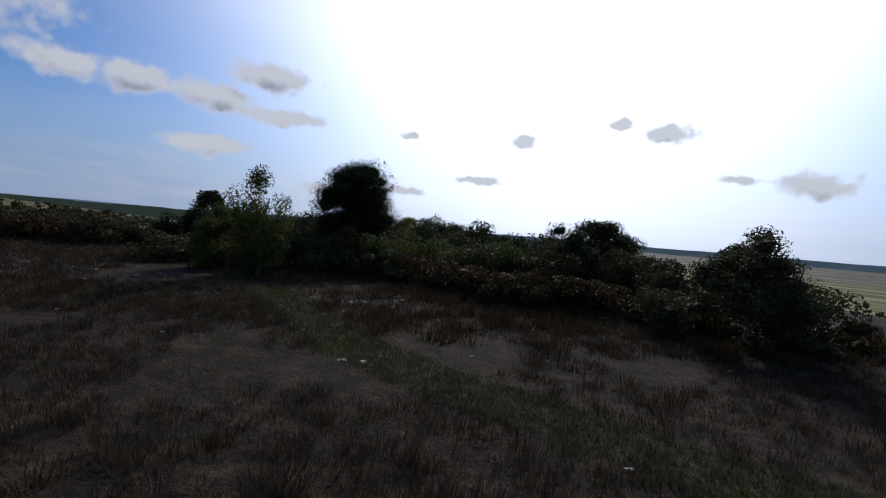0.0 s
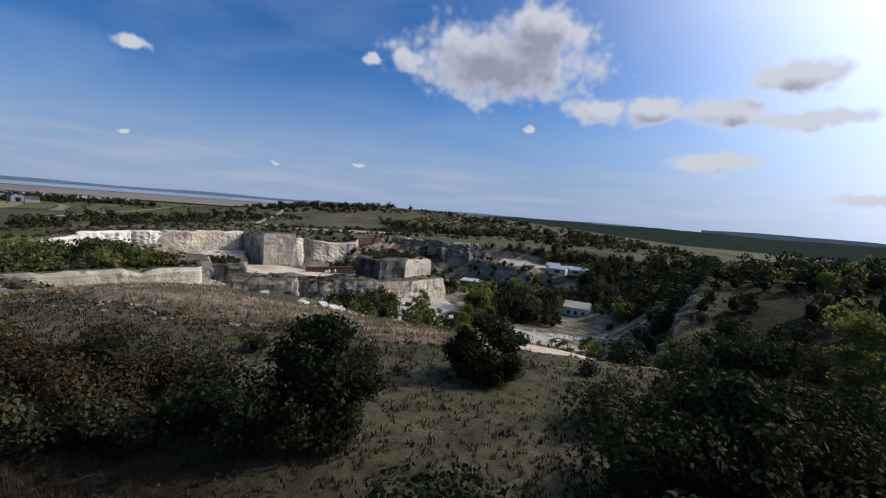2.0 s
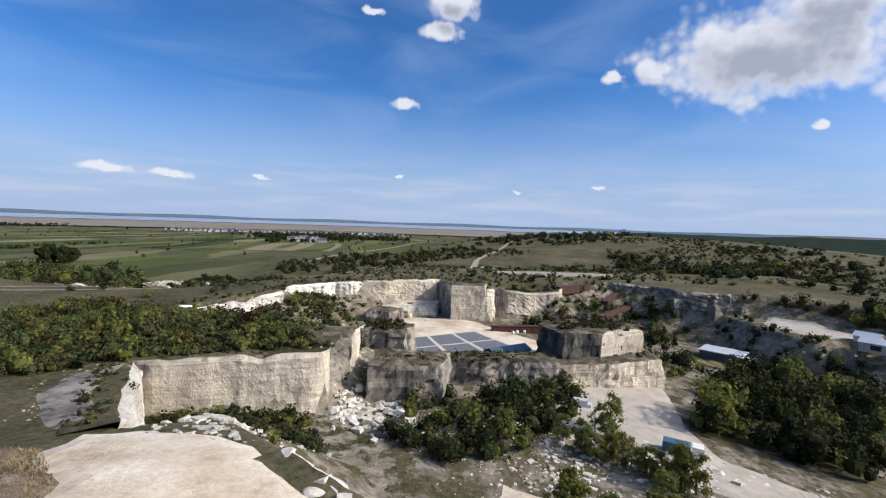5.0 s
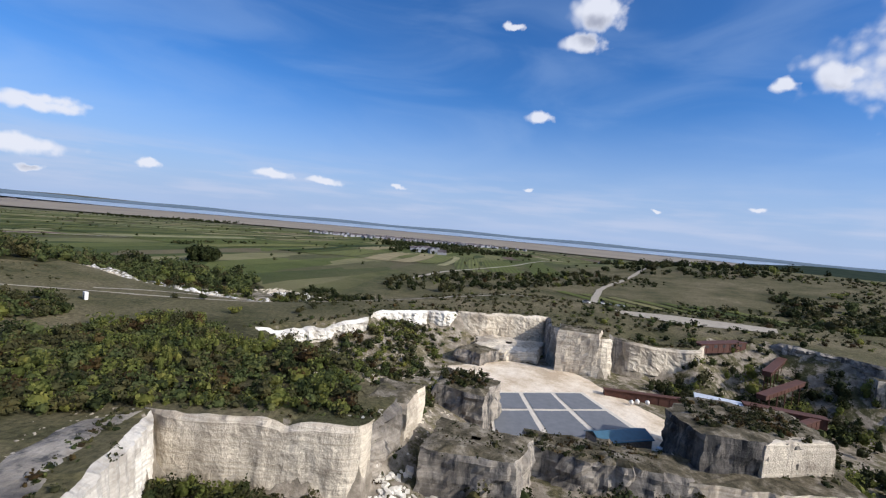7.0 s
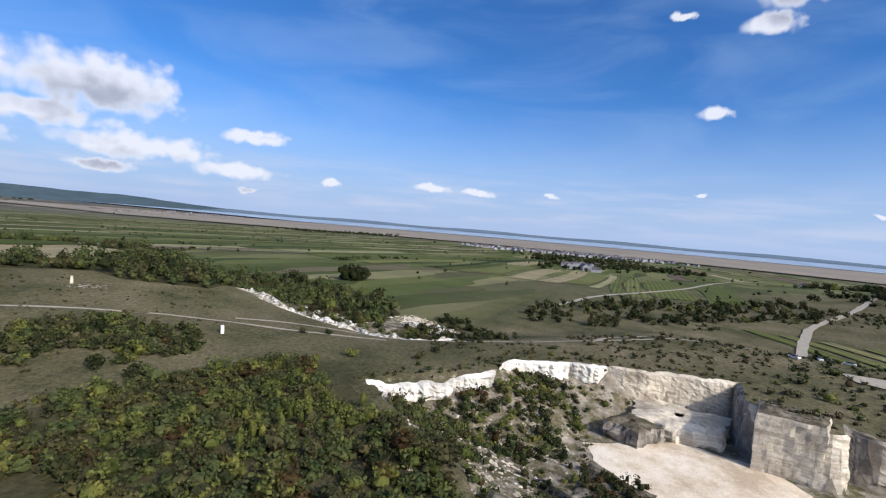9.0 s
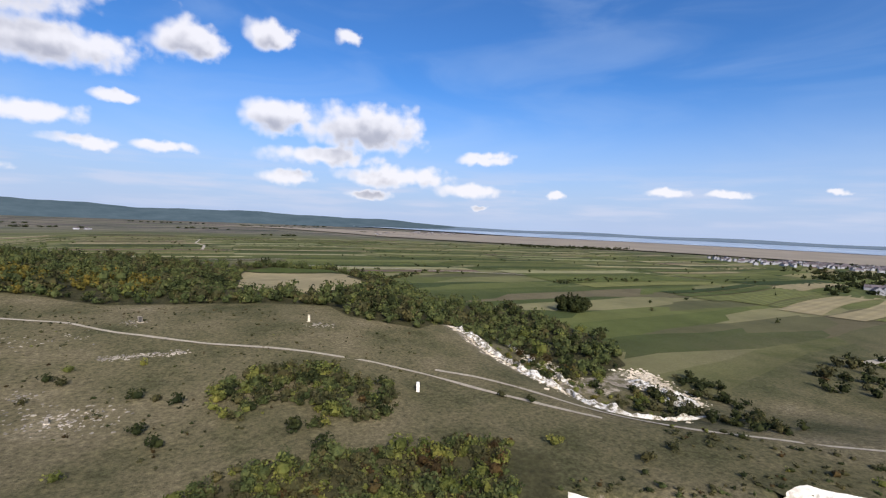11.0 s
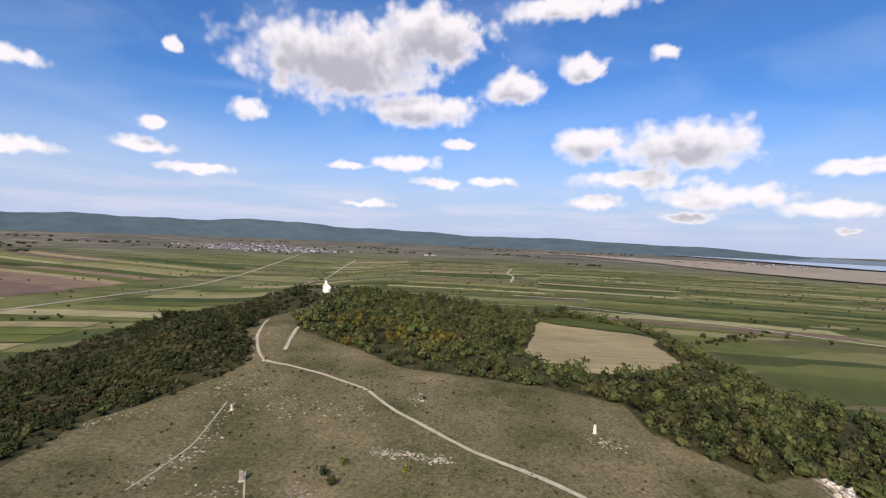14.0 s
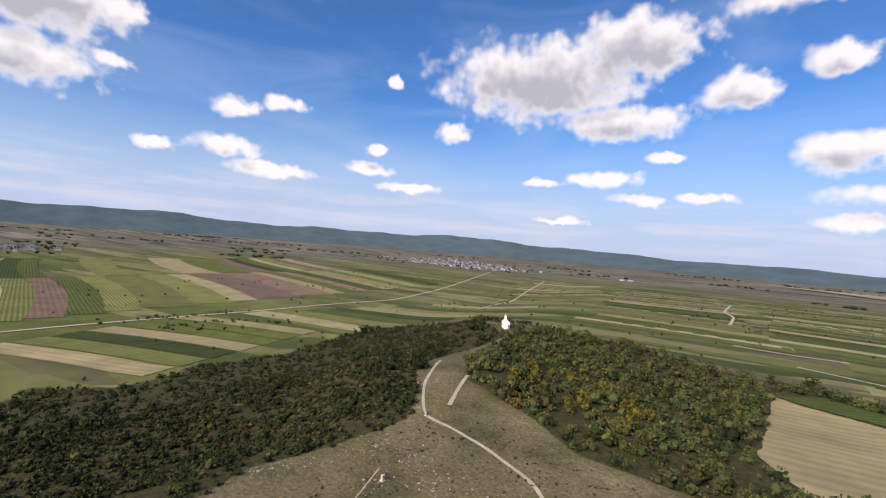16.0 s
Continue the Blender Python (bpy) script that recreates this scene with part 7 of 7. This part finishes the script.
spots = [(x + 0.7 * rng.normal() * (i > 0), y + 0.7 * rng.normal() * (i > 0), r * (1 - 0.22 * i), h * (1 - 0.15 * i), k) for x, y, r, h, k in SHRUBS + HEDGE for i in range(2)]
wood("hilltop_shrubs", rng, spots, ALL, "leafy hawthorn and rose shrubs on the hilltop", 2300, 0.085, core=0.36)


# ---- grass ----
def grass(name, n, area, lo, hi, seed, mat, label, width=0.012, inside=None, lift=0.0):
    """Tufts of bent blades on the ground."""
    r = np.random.RandomState(seed)
    x, y = r.uniform(area[0], area[1], n), r.uniform(area[2], area[3], n)
    keep = (fbm(x, y, seed + 4, 4, 0.25) + 0.5 * r.normal(size=n) > -0.35) & ~poly_inside(x, y, RIM_XY)
    if inside:
        keep &= poly_inside(x, y, inside)
    x, y = x[keep], y[keep]
    z = surface(x, y) + lift
    n = len(x)
    k = 5
    X, Y, Z = np.repeat(x, k), np.repeat(y, k), np.repeat(z, k)
    a = r.uniform(0, 6.28, n * k)
    h = r.uniform(lo, hi, n * k)
    out = h * r.uniform(0.15, 0.8, n * k)
    w = width * r.uniform(0.7, 1.6, n * k)
    dx, dy = np.cos(a), np.sin(a)
    sx, sy = -dy * w, dx * w
    X, Y = X + r.normal(size=n * k) * 0.07, Y + r.normal(size=n * k) * 0.07
    v = np.stack([np.stack([X - sx, Y - sy, Z - 0.03], -1), np.stack([X + sx, Y + sy, Z - 0.03], -1),
                  np.stack([X + dx * out + sx * 0.3, Y + dy * out + sy * 0.3, Z + h], -1), np.stack([X + dx * out - sx * 0.3, Y + dy * out - sy * 0.3, Z + h], -1)], 1)
    return tagged(mesh_np(name, v.reshape(-1, 3), np.arange(n * k * 4).reshape(-1, 4), mat), label, "grass", kind="stuff")


FOOTPATH = [(-16, 31), (-9, 22), (-5.5, 17), (-1.3, 10.6), (1.7, 7.9), (4.3, 5.8), (7.5, 3.6)]


def tussocks(name, n, area, wide, high, seed, mat, label, blades=30, width=0.009, off_path=0.7):
    """Rounded cushions of fine blades that lean outwards, none on the footpath."""
    r = np.random.RandomState(seed)
    x, y = r.uniform(area[0], area[1], n), r.uniform(area[2], area[3], n)
    gap = np.min([seg_dist(x, y, a, b) for a, b in zip(FOOTPATH, FOOTPATH[1:])], axis=0)
    keep = (fbm(x, y, seed + 2, 3, 0.45) > -0.3) & (gap > off_path)
    x, y = x[keep], y[keep]
    n = len(x)
    size = np.repeat(r.uniform(0.55, 1.35, n), blades)
    a, rad = r.uniform(0, 6.28, n * blades), np.sqrt(r.uniform(0, 1, n * blades))
    dx, dy = np.cos(a), np.sin(a)
    X, Y = np.repeat(x, blades) + dx * rad * wide * size, np.repeat(y, blades) + dy * rad * wide * size
    Z = np.repeat(surface(x, y), blades)
    h = high * size * (1.05 - 0.55 * rad) * r.uniform(0.6, 1.15, n * blades)
    out = h * (0.2 + 0.9 * rad) * r.uniform(0.5, 1.2, n * blades)
    w = width * r.uniform(0.6, 1.5, n * blades)
    sx, sy = -dy * w, dx * w
    v = np.stack([np.stack([X - sx, Y - sy, Z - 0.05], -1), np.stack([X + sx, Y + sy, Z - 0.05], -1),
                  np.stack([X + dx * out + sx * 0.25, Y + dy * out + sy * 0.25, Z + h], -1), np.stack([X + dx * out - sx * 0.25, Y + dy * out - sy * 0.25, Z + h], -1)], 1)
    return tagged(mesh_np(name, v.reshape(-1, 3), np.arange(n * blades * 4).reshape(-1, 4), mat), label, "grass", kind="stuff")


tussocks("dry_grass", 3400, (-13, 14, 2.6, 16), 0.24, 0.2, 51, M_HAY, "brown tussocks of dry grass on the hilltop", 40, 0.007)
tussocks("dry_grass", 5200, (-26, 18, 12, 34), 0.34, 0.26, 52, M_HAY, "brown tussocks of dry grass on the hilltop", 26, 0.013)
tussocks("heather", 900, (-2, 13, 12, 24), 0.36, 0.4, 53, M_RED, "reddish brown heath in front of the thicket", 36, 0.014)
tussocks("dry_grass", 700, (-13, 14, 2.6, 20), 0.2, 0.13, 54, M_STRAW, "paler straw tufts between the tussocks", 26, 0.006)
grass("short_grass", 70000, (-16, 9, 3, 31), 0.03, 0.10, 2, M_MOSS, "short green grass on the trodden path", 0.010, [(x + 0.75, y + 0.5) for x, y in FOOTPATH] + [(x - 0.75, y - 0.5) for x, y in FOOTPATH[::-1]])
grass("dry_grass", 13000, (-48, 0, 22, 66), 0.06, 0.22, 3, M_HAY, "dry bent grass on the slope", 0.03)
grass("dry_weeds", 17000, (-80, -27, 18, 60), 0.08, 0.36, 5, M_STALKS, "brown weeds on the spoil mound", 0.04, MOUND, 0.42)
wood("weeds", rng, [(x, y, rng.uniform(0.5, 1.1), rng.uniform(0.5, 1.0), rng.choice([0, 0, 0, 1, 2])) for x, y in along([(-80, 25), (-70, 20), (-60, 21), (-50, 27), (-42, 34), (-35, 42), (-30, 50), (-28, 57)], 240, 0.9)], [M_STRAW, M_SHRUB, M_RED], "tall dry weeds along the foot of the spoil mound", 110, 0.13, core=0)
